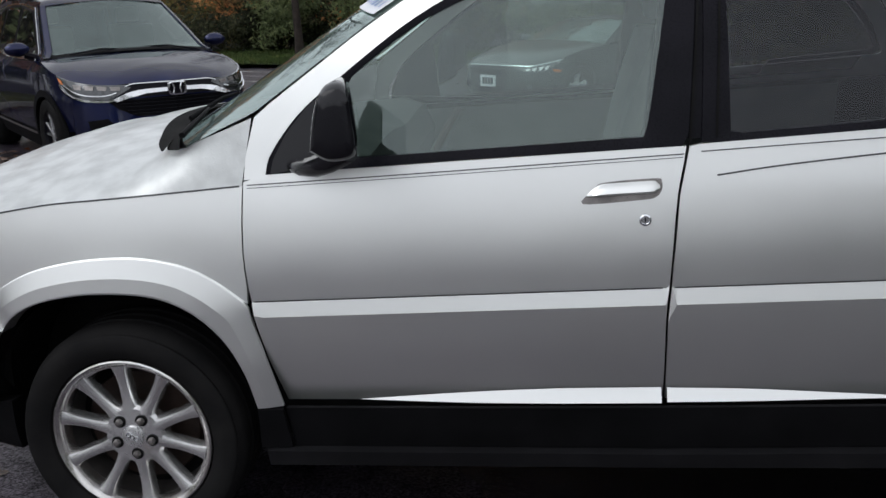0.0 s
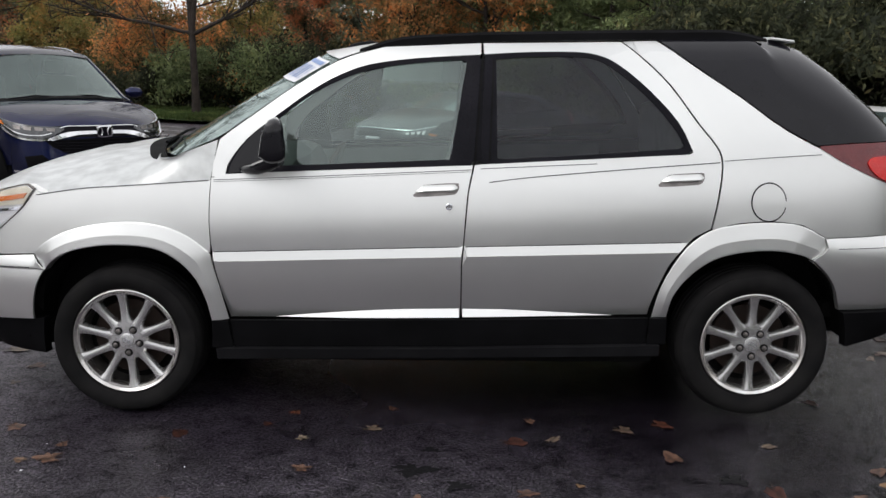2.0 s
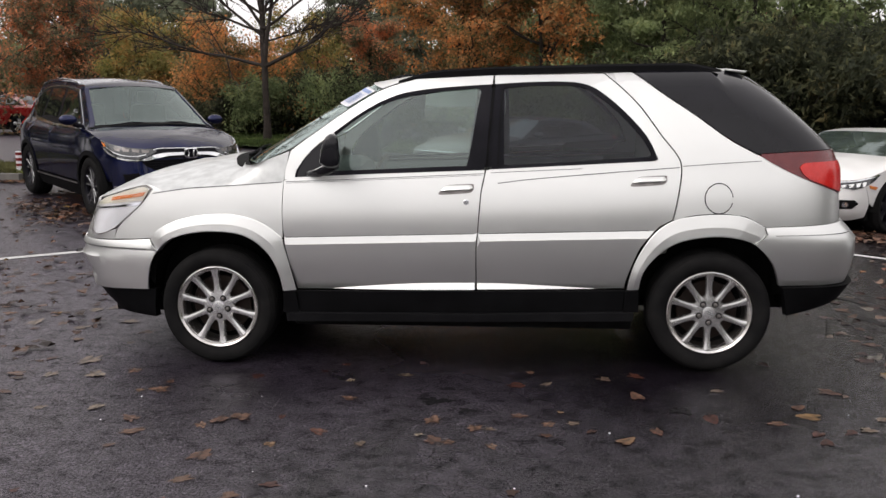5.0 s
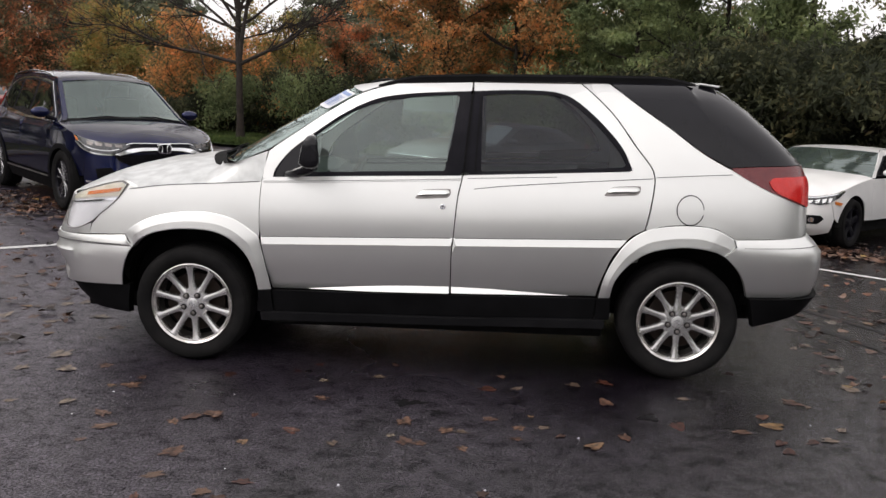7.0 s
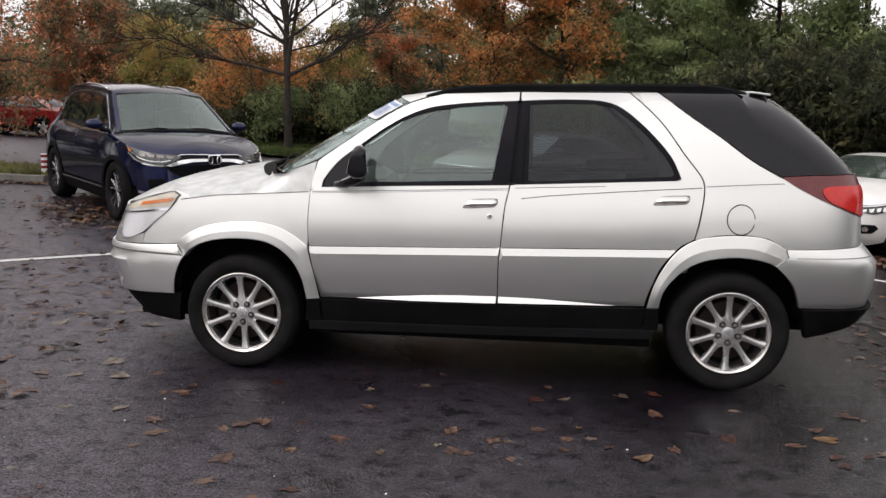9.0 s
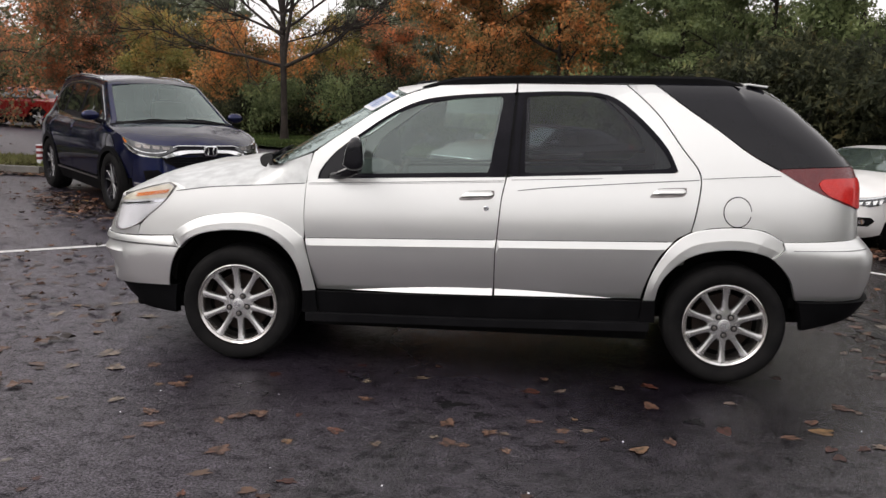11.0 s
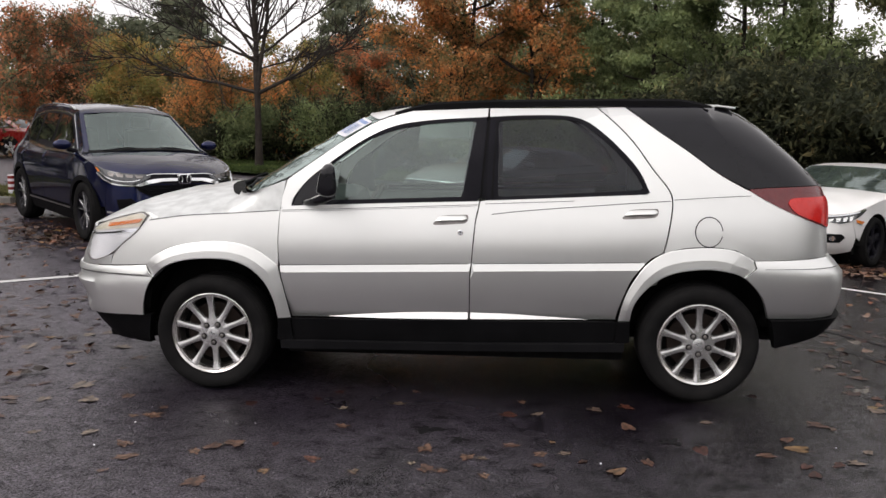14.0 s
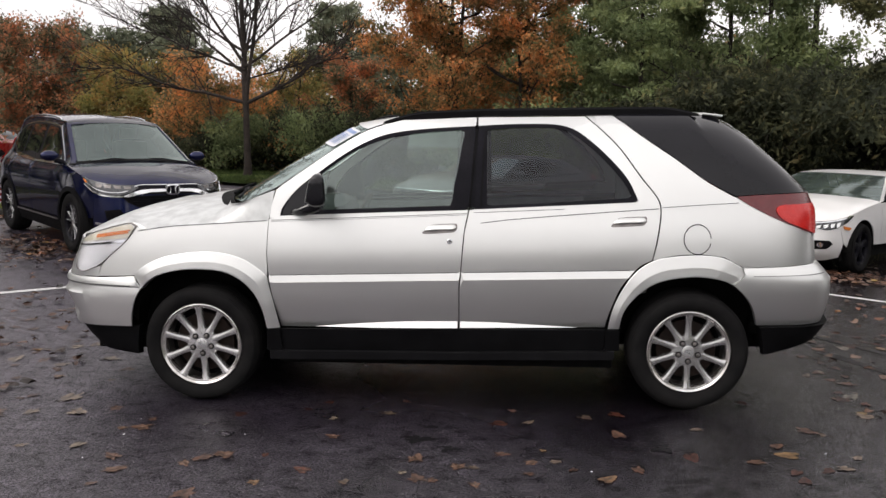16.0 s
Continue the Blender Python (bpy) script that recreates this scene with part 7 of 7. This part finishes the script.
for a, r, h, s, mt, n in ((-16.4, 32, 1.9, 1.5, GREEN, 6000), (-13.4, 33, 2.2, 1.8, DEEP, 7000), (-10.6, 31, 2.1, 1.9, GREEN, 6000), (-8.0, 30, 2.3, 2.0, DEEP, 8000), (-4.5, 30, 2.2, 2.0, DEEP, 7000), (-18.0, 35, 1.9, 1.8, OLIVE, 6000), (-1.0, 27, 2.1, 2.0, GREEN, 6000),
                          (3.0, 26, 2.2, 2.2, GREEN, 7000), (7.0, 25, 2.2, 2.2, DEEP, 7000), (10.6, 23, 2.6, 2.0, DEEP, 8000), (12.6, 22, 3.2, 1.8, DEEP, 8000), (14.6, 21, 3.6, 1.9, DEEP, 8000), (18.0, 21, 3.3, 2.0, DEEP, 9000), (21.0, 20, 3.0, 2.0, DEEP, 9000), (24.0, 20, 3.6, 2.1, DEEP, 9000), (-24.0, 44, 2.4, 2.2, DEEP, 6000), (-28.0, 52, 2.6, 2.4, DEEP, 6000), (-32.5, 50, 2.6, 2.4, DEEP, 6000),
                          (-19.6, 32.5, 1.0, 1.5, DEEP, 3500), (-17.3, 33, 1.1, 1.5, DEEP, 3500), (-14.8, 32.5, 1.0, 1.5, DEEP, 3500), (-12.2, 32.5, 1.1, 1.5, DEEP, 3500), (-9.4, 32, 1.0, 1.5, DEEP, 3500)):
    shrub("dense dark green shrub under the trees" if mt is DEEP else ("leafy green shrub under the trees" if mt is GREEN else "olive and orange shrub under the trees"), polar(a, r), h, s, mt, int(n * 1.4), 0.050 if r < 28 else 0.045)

# the woods behind, too many trees to count
far = []
for k in range(46):
    a, r = RNG.uniform(-40, 32), RNG.uniform(48, 64)
    x, y, z = polar(a, r)
    top = (3.9 if a < -22 else 3.5) * r / 50 * RNG.uniform(0.7, 1.1) if a < -4 else (RNG.uniform(5.4, 7.4) if a < 14 else RNG.uniform(2.4, 3.6))
    w = RNG.uniform(2.0, 3.6)
    n = 3200
    q = RNG.normal(size=(n, 3))
    q /= np.linalg.norm(q, axis=1)[:, None]
    q *= RNG.uniform(0.55, 1.0, (n, 1)) ** 0.5
    q += 0.15 * np.sin(q[:, [1, 2, 0]] * 6 + k)
    far.append(np.array([x, y, z + top * 0.5]) + q * np.array([w, w, top * 0.52]))
far = np.concatenate(far)
above = far[:, 2] > -0.6
far = far[above]
shade = np.repeat(np.arange(46) % 3 == 0, 3200)[above]
tagged(leaf_mesh("woods", far[~shade], 0.15, OLIVE), "distant mixed woods behind the lot", "woods", kind="stuff")
tagged(leaf_mesh("woods", far[shade], 0.15, GREEN), "distant green trees among the woods", "woods", kind="stuff")
tagged(leaf_mesh("woods", far[RNG.random(len(far)) < 0.25] + RNG.normal(0, 0.3, (1, 3)), 0.18, RUSSET), "distant russet foliage among the woods", "woods", kind="stuff")

# woods on the other sides of the lot, which close the place behind the camera
ring_pts = []
for k in range(70):
    a = RNG.uniform(95, 250)
    r = RNG.uniform(75, 105)
    x, y, z = polar(a, r)
    top, w, n = RNG.uniform(4, 7), RNG.uniform(2.5, 4), 420
    q = RNG.normal(size=(n, 3))
    q /= np.linalg.norm(q, axis=1)[:, None]
    ring_pts.append(np.array([x, y, z + top * 0.5]) + q * RNG.uniform(0.6, 1, (n, 1)) * np.array([w, w, top * 0.52]))
tagged(leaf_mesh("woods", np.concatenate(ring_pts), 0.42, GREEN), "distant woods round the rest of the lot", "woods", kind="stuff")

# taller woods added out of view at both flanks, to darken what the cars mirror
flank = []
for k in range(115):
    a = RNG.uniform(-112, -41) if k < 40 else RNG.uniform(30, 172)
    r = RNG.uniform(27, 40)
    x, y, z = polar(a, r)
    top, w, n = RNG.uniform(6, 10), RNG.uniform(2.2, 3.6), 800
    q = RNG.normal(size=(n, 3))
    q /= np.linalg.norm(q, axis=1)[:, None]
    clump = np.array([x, y, z + top * 0.5]) + q * RNG.uniform(0.5, 1, (n, 1)) * np.array([w, w, top * 0.52])
    flank.append(clump)
tagged(leaf_mesh("woods", np.concatenate(flank), 0.24, DEEP), "unseen dark green woods added to darken the cars' reflections", "woods", kind="stuff")

# ---- lot details ----
for a, b in (((-6.1, 1.56), (-2.9, 4.26)), ((3.2, 5.54), (6.4, 2.87)), ((-6.0, 16.0), (-8.6, 16.8)), ((-6.3, 17.4), (-9.2, 18.3)), ((-6.7, 18.7), (-9.9, 19.7)), ((-16.5, 27.0), (-21.5, 28.6)), ((-16.5, 29.0), (-22.5, 30.8)), ((-17.5, 31.3), (-24.0, 33.0))):
    painted_line(a, b)


def grass_strip(name, x0, x1, y0, y1, blades, label, kerb=True, soil=None, blade=None):
    """A low grass bed with a kerb round it and short blades."""
    bm = bmesh.new()
    nx, ny = 24, 8
    rows = []
    for j in range(ny + 1):
        row = []
        for i in range(nx + 1):
            x, y = x0 + (x1 - x0) * i / nx, y0 + (y1 - y0) * j / ny
            h = 0.13 if 0 < i < nx and 0 < j < ny else 0.10
            row.append(bm.verts.new((x, y, ground_height(x, y) + h + 0.02 * math.sin(x * 3 + y * 5))))
        rows.append(row)
    for q, r in zip(rows, rows[1:]):
        for k in range(nx):
            bm.faces.new((q[k], q[k + 1], r[k + 1], r[k]))
    ob = tagged(part(name, bm, soil or GRASS_SOIL), label, "grass", kind="structure")
    p = np.c_[RNG.uniform(x0 + .05, x1 - .05, blades), RNG.uniform(y0 + .05, y1 - .05, blades)]
    c = np.array([(x, y, ground_height(x, y) + 0.15) for x, y in p])
    tagged(leaf_mesh("grass", c, 0.06, blade or GRASS, None, 1.6, -1.5), "short dry tan grass" if blade else "short damp green grass", "grass", kind="stuff")
    if kerb:
        bm = bmesh.new()
        loop = [(x0, y0), (x1, y0), (x1, y1), (x0, y1)]
        for (ax, ay), (bx, by) in zip(loop, loop[1:] + loop[:1]):
            n = 12
            for k in range(n):
                pa = Vector((ax + (bx - ax) * k / n, ay + (by - ay) * k / n, 0))
                pb = Vector((ax + (bx - ax) * (k + 0.985) / n, ay + (by - ay) * (k + 0.985) / n, 0))
                sd = (pb - pa).cross(Vector((0, 0, 1))).normalized() * 0.13
                top, bot = [], []
                for q in (pa, pb, pb + sd, pa + sd):
                    g = ground_height(q.x, q.y)
                    bot.append(bm.verts.new((q.x, q.y, g - 0.05)))
                    top.append(bm.verts.new((q.x, q.y, g + 0.13)))
                bm.faces.new(top)
                for i in range(4):
                    bm.faces.new((bot[i], bot[(i + 1) % 4], top[(i + 1) % 4], top[i]))
        bmesh.ops.recalc_face_normals(bm, faces=bm.faces)
        tagged(part("kerb", bm, CONCRETE), "grey concrete kerb round the grass", "kerb", kind="structure")
    return ob


GRASS = leaf_material("grass_blades", [(0.0, (0.05, 0.075, 0.025)), (0.6, (0.085, 0.125, 0.04)), (1.0, (0.17, 0.18, 0.07))])
DRY_GRASS = leaf_material("dry_grass_blades", [(0.0, (0.08, 0.085, 0.04)), (0.6, (0.15, 0.145, 0.065)), (1.0, (0.13, 0.17, 0.05))])
DRY_SOIL = surface("dry_grass_soil", (0.11, 0.09, 0.055), (0.20, 0.165, 0.105), 0.95, 3, relief=0.8, relief_size=0.03, fine=60)
grass_strip("verge", -11.0, 1.0, 20.2, 26.0, 26000, "mown green grass verge below the trees", False)
grass_strip("island", -14.5, -7.72, 9.15, 10.4, 5000, "narrow island of dry grass with a kerb", True, DRY_SOIL, DRY_GRASS)

# striped marker post on the island
px, py = -7.86, 9.32
gz = ground_height(px, py) + 0.13
post = thing("marker_post", "short white post with red bands on the dry island", "post")
bm = bmesh.new()
tube(bm, [(px, py, gz - .15), (px, py, gz + .34)], [.055, .055], 14)
part("shaft", bm, STICKER_WHITE, post)
for k in range(3):
    bm = bmesh.new()
    tube(bm, [(px, py, gz + .10 + k * .09), (px, py, gz + .145 + k * .09)], [.058, .058], 14)
    part("red_band", bm, RED_PAINT, post, "red reflective band")


# oil spots and dark strips on the asphalt
STAIN = surface("dark_ground_mark", (0.003, 0.003, 0.0035), (0.007, 0.0065, 0.008), 0.42, 30, relief=0.4, relief_size=0.004, fine=90, gloss=0.2)
for cx, cy, rx, ry, k in ((-0.077, -0.556, 0.105, 0.065, 1), (0.095, -0.690, 0.055, 0.045, 2), (-0.02, -0.36, 0.05, 0.03, 3), (1.18, -0.62, 0.06, 0.05, 4)):
    edge = random.Random(k)
    bm = bmesh.new()
    loop = []
    for i in range(40):
        a = 2 * math.pi * i / 40
        r = 0.75 + 0.22 * math.sin(3 * a + k) + 0.12 * math.sin(7 * a + 2 * k) + edge.uniform(-0.16, 0.16)
        x, y = cx + rx * r * math.cos(a), cy + ry * r * math.sin(a)
        loop.append(bm.verts.new((x, y, ground_height(x, y) + 0.003)))
    bm.faces.new(loop)
    tagged(part("oil_stain", bm, STAIN), "dark ragged oil stain on the asphalt", "stain", "oil stains on the asphalt", "structure")
for line in (((2.95, 2.5), (3.06, 2.30), (3.17, 2.12), (3.29, 1.90), (3.5, 1.5)), ((2.80, 1.85), (2.87, 1.69), (2.96, 1.46), (3.04, 1.28), (3.2, 0.9))):
    bm = bmesh.new()
    rows = []
    edge = random.Random(5)
    for x, y in spline(line, 8):
        w = edge.uniform(0.03, 0.07)
        rows.append([bm.verts.new((x + d, y, ground_height(x + d, y) + 0.003)) for d in (-w, w)])
    for q, r in zip(rows, rows[1:]):
        bm.faces.new((q[0], r[0], r[1], q[1]))
    tagged(part("tar_seam", bm, STAIN), "dark ragged strip on the asphalt", "tar seam", "tar seams", "structure")

# ---- fallen leaves ----
def fallen(name, stops):
    m, n, l, b = principled(name)
    info = n.new("ShaderNodeObjectInfo")
    geo = n.new("ShaderNodeNewGeometry")
    add = n.new("ShaderNodeMath")
    add.operation = "ADD"
    l.new(info.outputs["Random"], add.inputs[0])
    l.new(geo.outputs["Random Per Island"], add.inputs[1])
    frac = n.new("ShaderNodeMath")
    frac.operation = "FRACT"
    l.new(add.outputs[0], frac.inputs[0])
    r = ramp(n, l, frac.outputs[0], stops)
    vein = texcoord(n, l, 1.6, detail=7.0)
    dark = ramp(n, l, vein.outputs["Fac"], [(0.38, (0.22,) * 3), (0.50, (0.62,) * 3), (0.64, (1.0,) * 3)])
    mul = n.new("ShaderNodeMix")
    mul.data_type, mul.blend_type = "RGBA", "MULTIPLY"
    mul.inputs["Factor"].default_value = 1.0
    l.new(r.outputs["Color"], mul.inputs[6])
    l.new(dark.outputs["Color"], mul.inputs[7])
    l.new(mul.outputs[2], b.inputs["Base Color"])
    b.inputs["Roughness"].default_value = 0.42
    b.inputs["Specular IOR Level"].default_value = 0.3
    bump(n, l, b, vein.outputs["Fac"], 0.5, 0.003)
    return m


LITTER = fallen("fallen_leaf_brown", [(0.0, (0.030, 0.016, 0.011)), (0.40, (0.075, 0.031, 0.018)), (0.65, (0.125, 0.057, 0.033)), (0.85, (0.18, 0.115, 0.080)), (0.93, (0.20, 0.062, 0.022)), (1.0, (0.27, 0.18, 0.06))])


def maple_outline(lobes, depth, k):
    pts = []
    rough = random.Random(k + 50)
    for i in range(lobes * 6):
        a = 2 * math.pi * i / (lobes * 6)
        r = (1 - depth * (0.5 + 0.5 * math.cos(lobes * a + math.pi + 0.4 * math.sin(2 * a + k)))) * (1 + 0.17 * math.sin(3.1 * a + k) + 0.09 * math.sin(7.3 * a + 2 * k) + rough.uniform(-.13, .10))
        if abs(a - math.pi) < 0.5:
            r *= 0.72
        pts.append((r * math.cos(a), r * math.sin(a) * (0.72 + 0.1 * math.sin(k))))
    return pts


LEAF_MESHES = []
for k in range(9):
    rng = random.Random(k)
    bm = bmesh.new()
    o = maple_outline(5 if k % 3 else 3, 0.34 if k % 3 else 0.18, k)
    curl, cup = rng.uniform(0.03, 0.25), rng.uniform(-0.12, 0.2)
    c = bm.verts.new((0, 0, 0.10))
    ringv = [bm.verts.new((x, y, 0.05 + curl * x * x * (1 if x > 0 else 0.4) + cup * y * y + rng.uniform(0, 0.26))) for x, y in o]
    mids = [bm.verts.new((x * .5, y * .5, 0.07 + curl * x * x * .25 + rng.uniform(-.02, .05))) for x, y in o]
    n = len(o)
    for i in range(n):
        j = (i + 1) % n
        bm.faces.new((ringv[i], ringv[j], mids[j], mids[i]))
        bm.faces.new((mids[i], mids[j], c))
    st = [bm.verts.new(p) for p in ((-.6, -.02, .06), (-.6, .02, .06), (-1.25, .05, .10), (-1.25, .03, .10))]
    bm.faces.new(st)
    bm.normal_update()
    low = min(v.co.z for v in bm.verts)
    for v in bm.verts:
        v.co.z -= low
    me = bpy.data.meshes.new("fallen_leaf")
    bm.to_mesh(me)
    bm.free()
    me.materials.append(LITTER)
    me.shade_smooth()
    LEAF_MESHES.append(me)


def drop_leaf(x, y, size, rng, meshes, label):
    ob = new("fallen_leaf", meshes[rng.randrange(9)])
    ob.matrix_basis = pose(x, y, ground_height(x, y) + 0.002, rng.uniform(-4, 4), rng.uniform(-4, 4), rng.uniform(0, 360)) @ Matrix.Diagonal((size, size * rng.uniform(.75, 1.05), size * rng.uniform(0.08, 0.32), 1))
    return tagged(ob, label, "leaf", "fallen leaves")


def recoloured(material):
    out = []
    for me in LEAF_MESHES:
        c = me.copy()
        c.materials.clear()
        c.materials.append(material)
        out.append(c)
    return out


TAN_LEAVES = recoloured(fallen("fallen_leaf_tan", [(0.0, (0.11, 0.076, 0.056)), (0.5, (0.17, 0.125, 0.092)), (0.85, (0.24, 0.19, 0.145)), (1.0, (0.18, 0.165, 0.14))]))
RED_LEAVES = recoloured(fallen("fallen_leaf_red_brown", [(0.0, (0.045, 0.017, 0.013)), (0.6, (0.080, 0.029, 0.020)), (1.0, (0.135, 0.048, 0.027))]))
BROWN_LEAVES = recoloured(fallen("fallen_leaf_mid_brown", [(0.0, (0.066, 0.034, 0.025)), (0.5, (0.115, 0.060, 0.042)), (0.85, (0.165, 0.095, 0.064)), (1.0, (0.22, 0.135, 0.062))]))
rng = random.Random(34)
TAN_SPOTS = [(-3.01, 0.81, 0.080), (-2.64, 0.72, 0.062), (-2.24, -0.01, 0.113), (-2.07, -0.25, 0.083), (-2.33, -0.28, 0.066), (-1.82, -0.77, 0.059), (-2.11, -0.81, 0.038), (-0.58, -0.25, 0.034), (0.51, -0.24, 0.040), (0.63, -0.83, 0.039), (3.02, 2.06, 0.064), (2.45, 0.09, 0.076), (2.08, -0.32, 0.031), (2.14, -0.66, 0.041), (2.02, -0.82, 0.045), (-2.38, 0.91, 0.078), (-2.15, 0.40, 0.045), (-0.11, -1.03, 0.029), (-0.37, -1.16, 0.040), (0.22, -0.94, 0.038), (0.83, -0.13, 0.048)]
BROWN_SPOTS = [(-2.15, 0.65, 0.074), (-1.88, -0.16, 0.065), (-1.59, -0.48, 0.061), (-1.59, -0.34, 0.039), (-1.70, -0.50, 0.038), (-1.57, -0.92, 0.064), (-1.49, -1.08, 0.078), (-1.19, -0.98, 0.046), (-1.12, -0.90, 0.062), (-1.02, -0.86, 0.078), (-1.06, -1.35, 0.071), (-0.78, -1.20, 0.043), (-0.53, -0.55, 0.045), (-0.21, 0.10, 0.036), (0.42, -0.04, 0.038), (-0.06, -0.84, 0.068), (-0.03, -1.10, 0.057), (0.04, -1.11, 0.043), (0.15, -0.93, 0.052), (0.24, -1.15, 0.040), (0.51, -0.85, 0.045), (0.49, -1.00, 0.041), (0.71, -0.93, 0.033), (0.57, -0.68, 0.028), (0.36, -0.75, 0.046), (0.98, -0.42, 0.057), (0.86, -1.05, 0.065), (1.02, -0.91, 0.052), (1.62, -0.76, 0.051), (1.80, -0.66, 0.068), (1.78, -0.53, 0.050), (2.01, -0.26, 0.062)]
RED_SPOTS = [(0.34, -0.27, 0.059), (-0.59, -1.03, 0.052), (-1.13, -0.21, 0.053), (1.31, -0.72, 0.063), (1.77, -0.89, 0.047), (-0.76, -0.10, 0.035), (-0.82, -0.84, 0.031), (1.93, -0.86, 0.051), (2.45, 0.45, 0.070), (2.56, 0.37, 0.056), (1.79, 0.25, 0.047), (1.01, -0.07, 0.052), (-0.66, 0.04, 0.043)]
for places, meshes, label in ((TAN_SPOTS, TAN_LEAVES, "pale tan curled fallen leaf on wet asphalt"), (BROWN_SPOTS, BROWN_LEAVES, "damp brown fallen leaf on the asphalt"), (RED_SPOTS, RED_LEAVES, "dark red-brown wet leaf stuck to the asphalt")):
    for x, y, size in places:
        drop_leaf(x, y, size, rng, meshes, label)


def front_strip(x, y):
    """The open asphalt right beside the silver car, whose leaves are set one by one."""
    return -2.35 < x < 2.75 and -1.6 < y < 0.12


count = 0
while count < 190:
    x, y = rng.uniform(-4.6, 4.2), rng.uniform(-2.4, 2.6)
    if front_strip(x, y) and rng.random() < 0.93:
        continue
    if -2.45 < x < 2.4 and -0.02 < y < 2.0:
        continue
    bag = rng.random()
    if bag < 0.4:
        drop_leaf(x, y, rng.uniform(0.022, 0.062), rng, TAN_LEAVES, "pale tan curled fallen leaf on wet asphalt")
    elif bag < 0.75:
        drop_leaf(x, y, rng.uniform(0.022, 0.062), rng, BROWN_LEAVES, "damp brown fallen leaf on the asphalt")
    else:
        drop_leaf(x, y, rng.uniform(0.022, 0.055), rng, RED_LEAVES, "dark red-brown wet leaf stuck to the asphalt")
    count += 1


def leaf_litter(name, n, place_fn, size, label):
    v, f = [], []
    for i in range(n):
        x, y = place_fn()
        z = ground_height(x, y) + 0.004 + rng.uniform(0, 0.02)
        a, s = rng.uniform(0, 6.28), size * rng.uniform(0.5, 1.2)
        o = len(v)
        for k in range(7):
            t = a + 2 * math.pi * k / 7
            r = s * (1 if k % 2 else 0.6)
            v.append((x + r * math.cos(t), y + r * math.sin(t), z + rng.uniform(0, 0.03)))
        f.append(tuple(range(o, o + 7)))
    return tagged(mesh_object(name, v, f, LITTER), label, "leaf litter", kind="stuff")


def near(cx, cy, sx, sy, ang=0.0):
    def fn():
        a, b = rng.gauss(0, sx), rng.gauss(0, sy)
        c, s = math.cos(radians(ang)), math.sin(radians(ang))
        return cx + a * c - b * s, cy + a * s + b * c
    return fn


def shaped_litter(n, place_fn, label):
    v, f = [], []
    for i in range(n):
        me = LEAF_MESHES[rng.randrange(9)]
        x, y = place_fn()
        size = rng.uniform(0.024, 0.062)
        m = pose(x, y, ground_height(x, y) + 0.002, rng.uniform(-4, 4), rng.uniform(-4, 4), rng.uniform(0, 360)) @ Matrix.Diagonal((size, size * rng.uniform(.75, 1.05), size * rng.uniform(0.08, 0.40), 1))
        o = len(v)
        v += [tuple(m @ q.co) for q in me.vertices]
        f += [tuple(o + k for k in p.vertices) for p in me.polygons]
    return tagged(mesh_object("leaf_litter", v, f, LITTER), label, "leaf litter", kind="stuff")


def wide_ground():
    while True:
        x, y = rng.uniform(-9, 9), rng.uniform(-11, 3.5)
        if not (-2.45 < x < 2.4 and -0.25 < y < 2.2) and not front_strip(x, y):
            return x, y


def open_ground():
    while True:
        x, y = rng.uniform(-4.6, 4.4), rng.uniform(-3.0, 2.5)
        if not (-2.45 < x < 2.4 and -0.25 < y < 2.2) and not front_strip(x, y):
            return x, y


for k in range(16):
    bm = bmesh.new()
    bmesh.ops.create_icosphere(bm, subdivisions=1, radius=1.0)
    for v in bm.verts:
        v.co *= rng.uniform(0.75, 1.1)
    ob = part("pebble", bm, STICKER_WHITE)
    x, y, s = rng.uniform(-2.8, 3.6), rng.uniform(-2.6, -0.3), rng.uniform(.003, .0055)
    ob.matrix_basis = pose(x, y, ground_height(x, y) + s * .3, 0, 0, rng.uniform(0, 360)) @ Matrix.Diagonal((s * 1.4, s, s * .6, 1))
    tagged(ob, "tiny pale pebble on the wet asphalt", "pebble", "pebbles on the asphalt")
shaped_litter(330, open_ground, "scattered tan and brown leaves on the asphalt")
shaped_litter(420, wide_ground, "damp brown leaves strewn over the lot")
leaf_litter("leaf_litter", 260, near(-5.5, 5.9, 0.75, 0.28, -45), 0.06, "drift of brown leaves beside the blue car")
leaf_litter("leaf_litter", 420, near(4.85, 6.15, 1.1, 0.26, -40), 0.06, "drift of tan leaves in front of the white car")
leaf_litter("leaf_litter", 500, near(-9.4, 8.95, 1.6, 0.10, 0), 0.06, "brown leaves gathered along the kerb")
leaf_litter("leaf_litter", 900, lambda: (rng.uniform(-12, 9), rng.uniform(1.2, 20)), 0.055, "scattered brown leaves over the far lot")
leaf_litter("leaf_litter", 500, lambda: (rng.uniform(-9, -2.4), rng.uniform(-2, 5)), 0.05, "scattered brown leaves over the open asphalt")
leaf_litter("leaf_litter", 260, lambda: (rng.uniform(2.4, 6.5), rng.uniform(-2, 4.5)), 0.05, "scattered brown leaves behind the silver car")
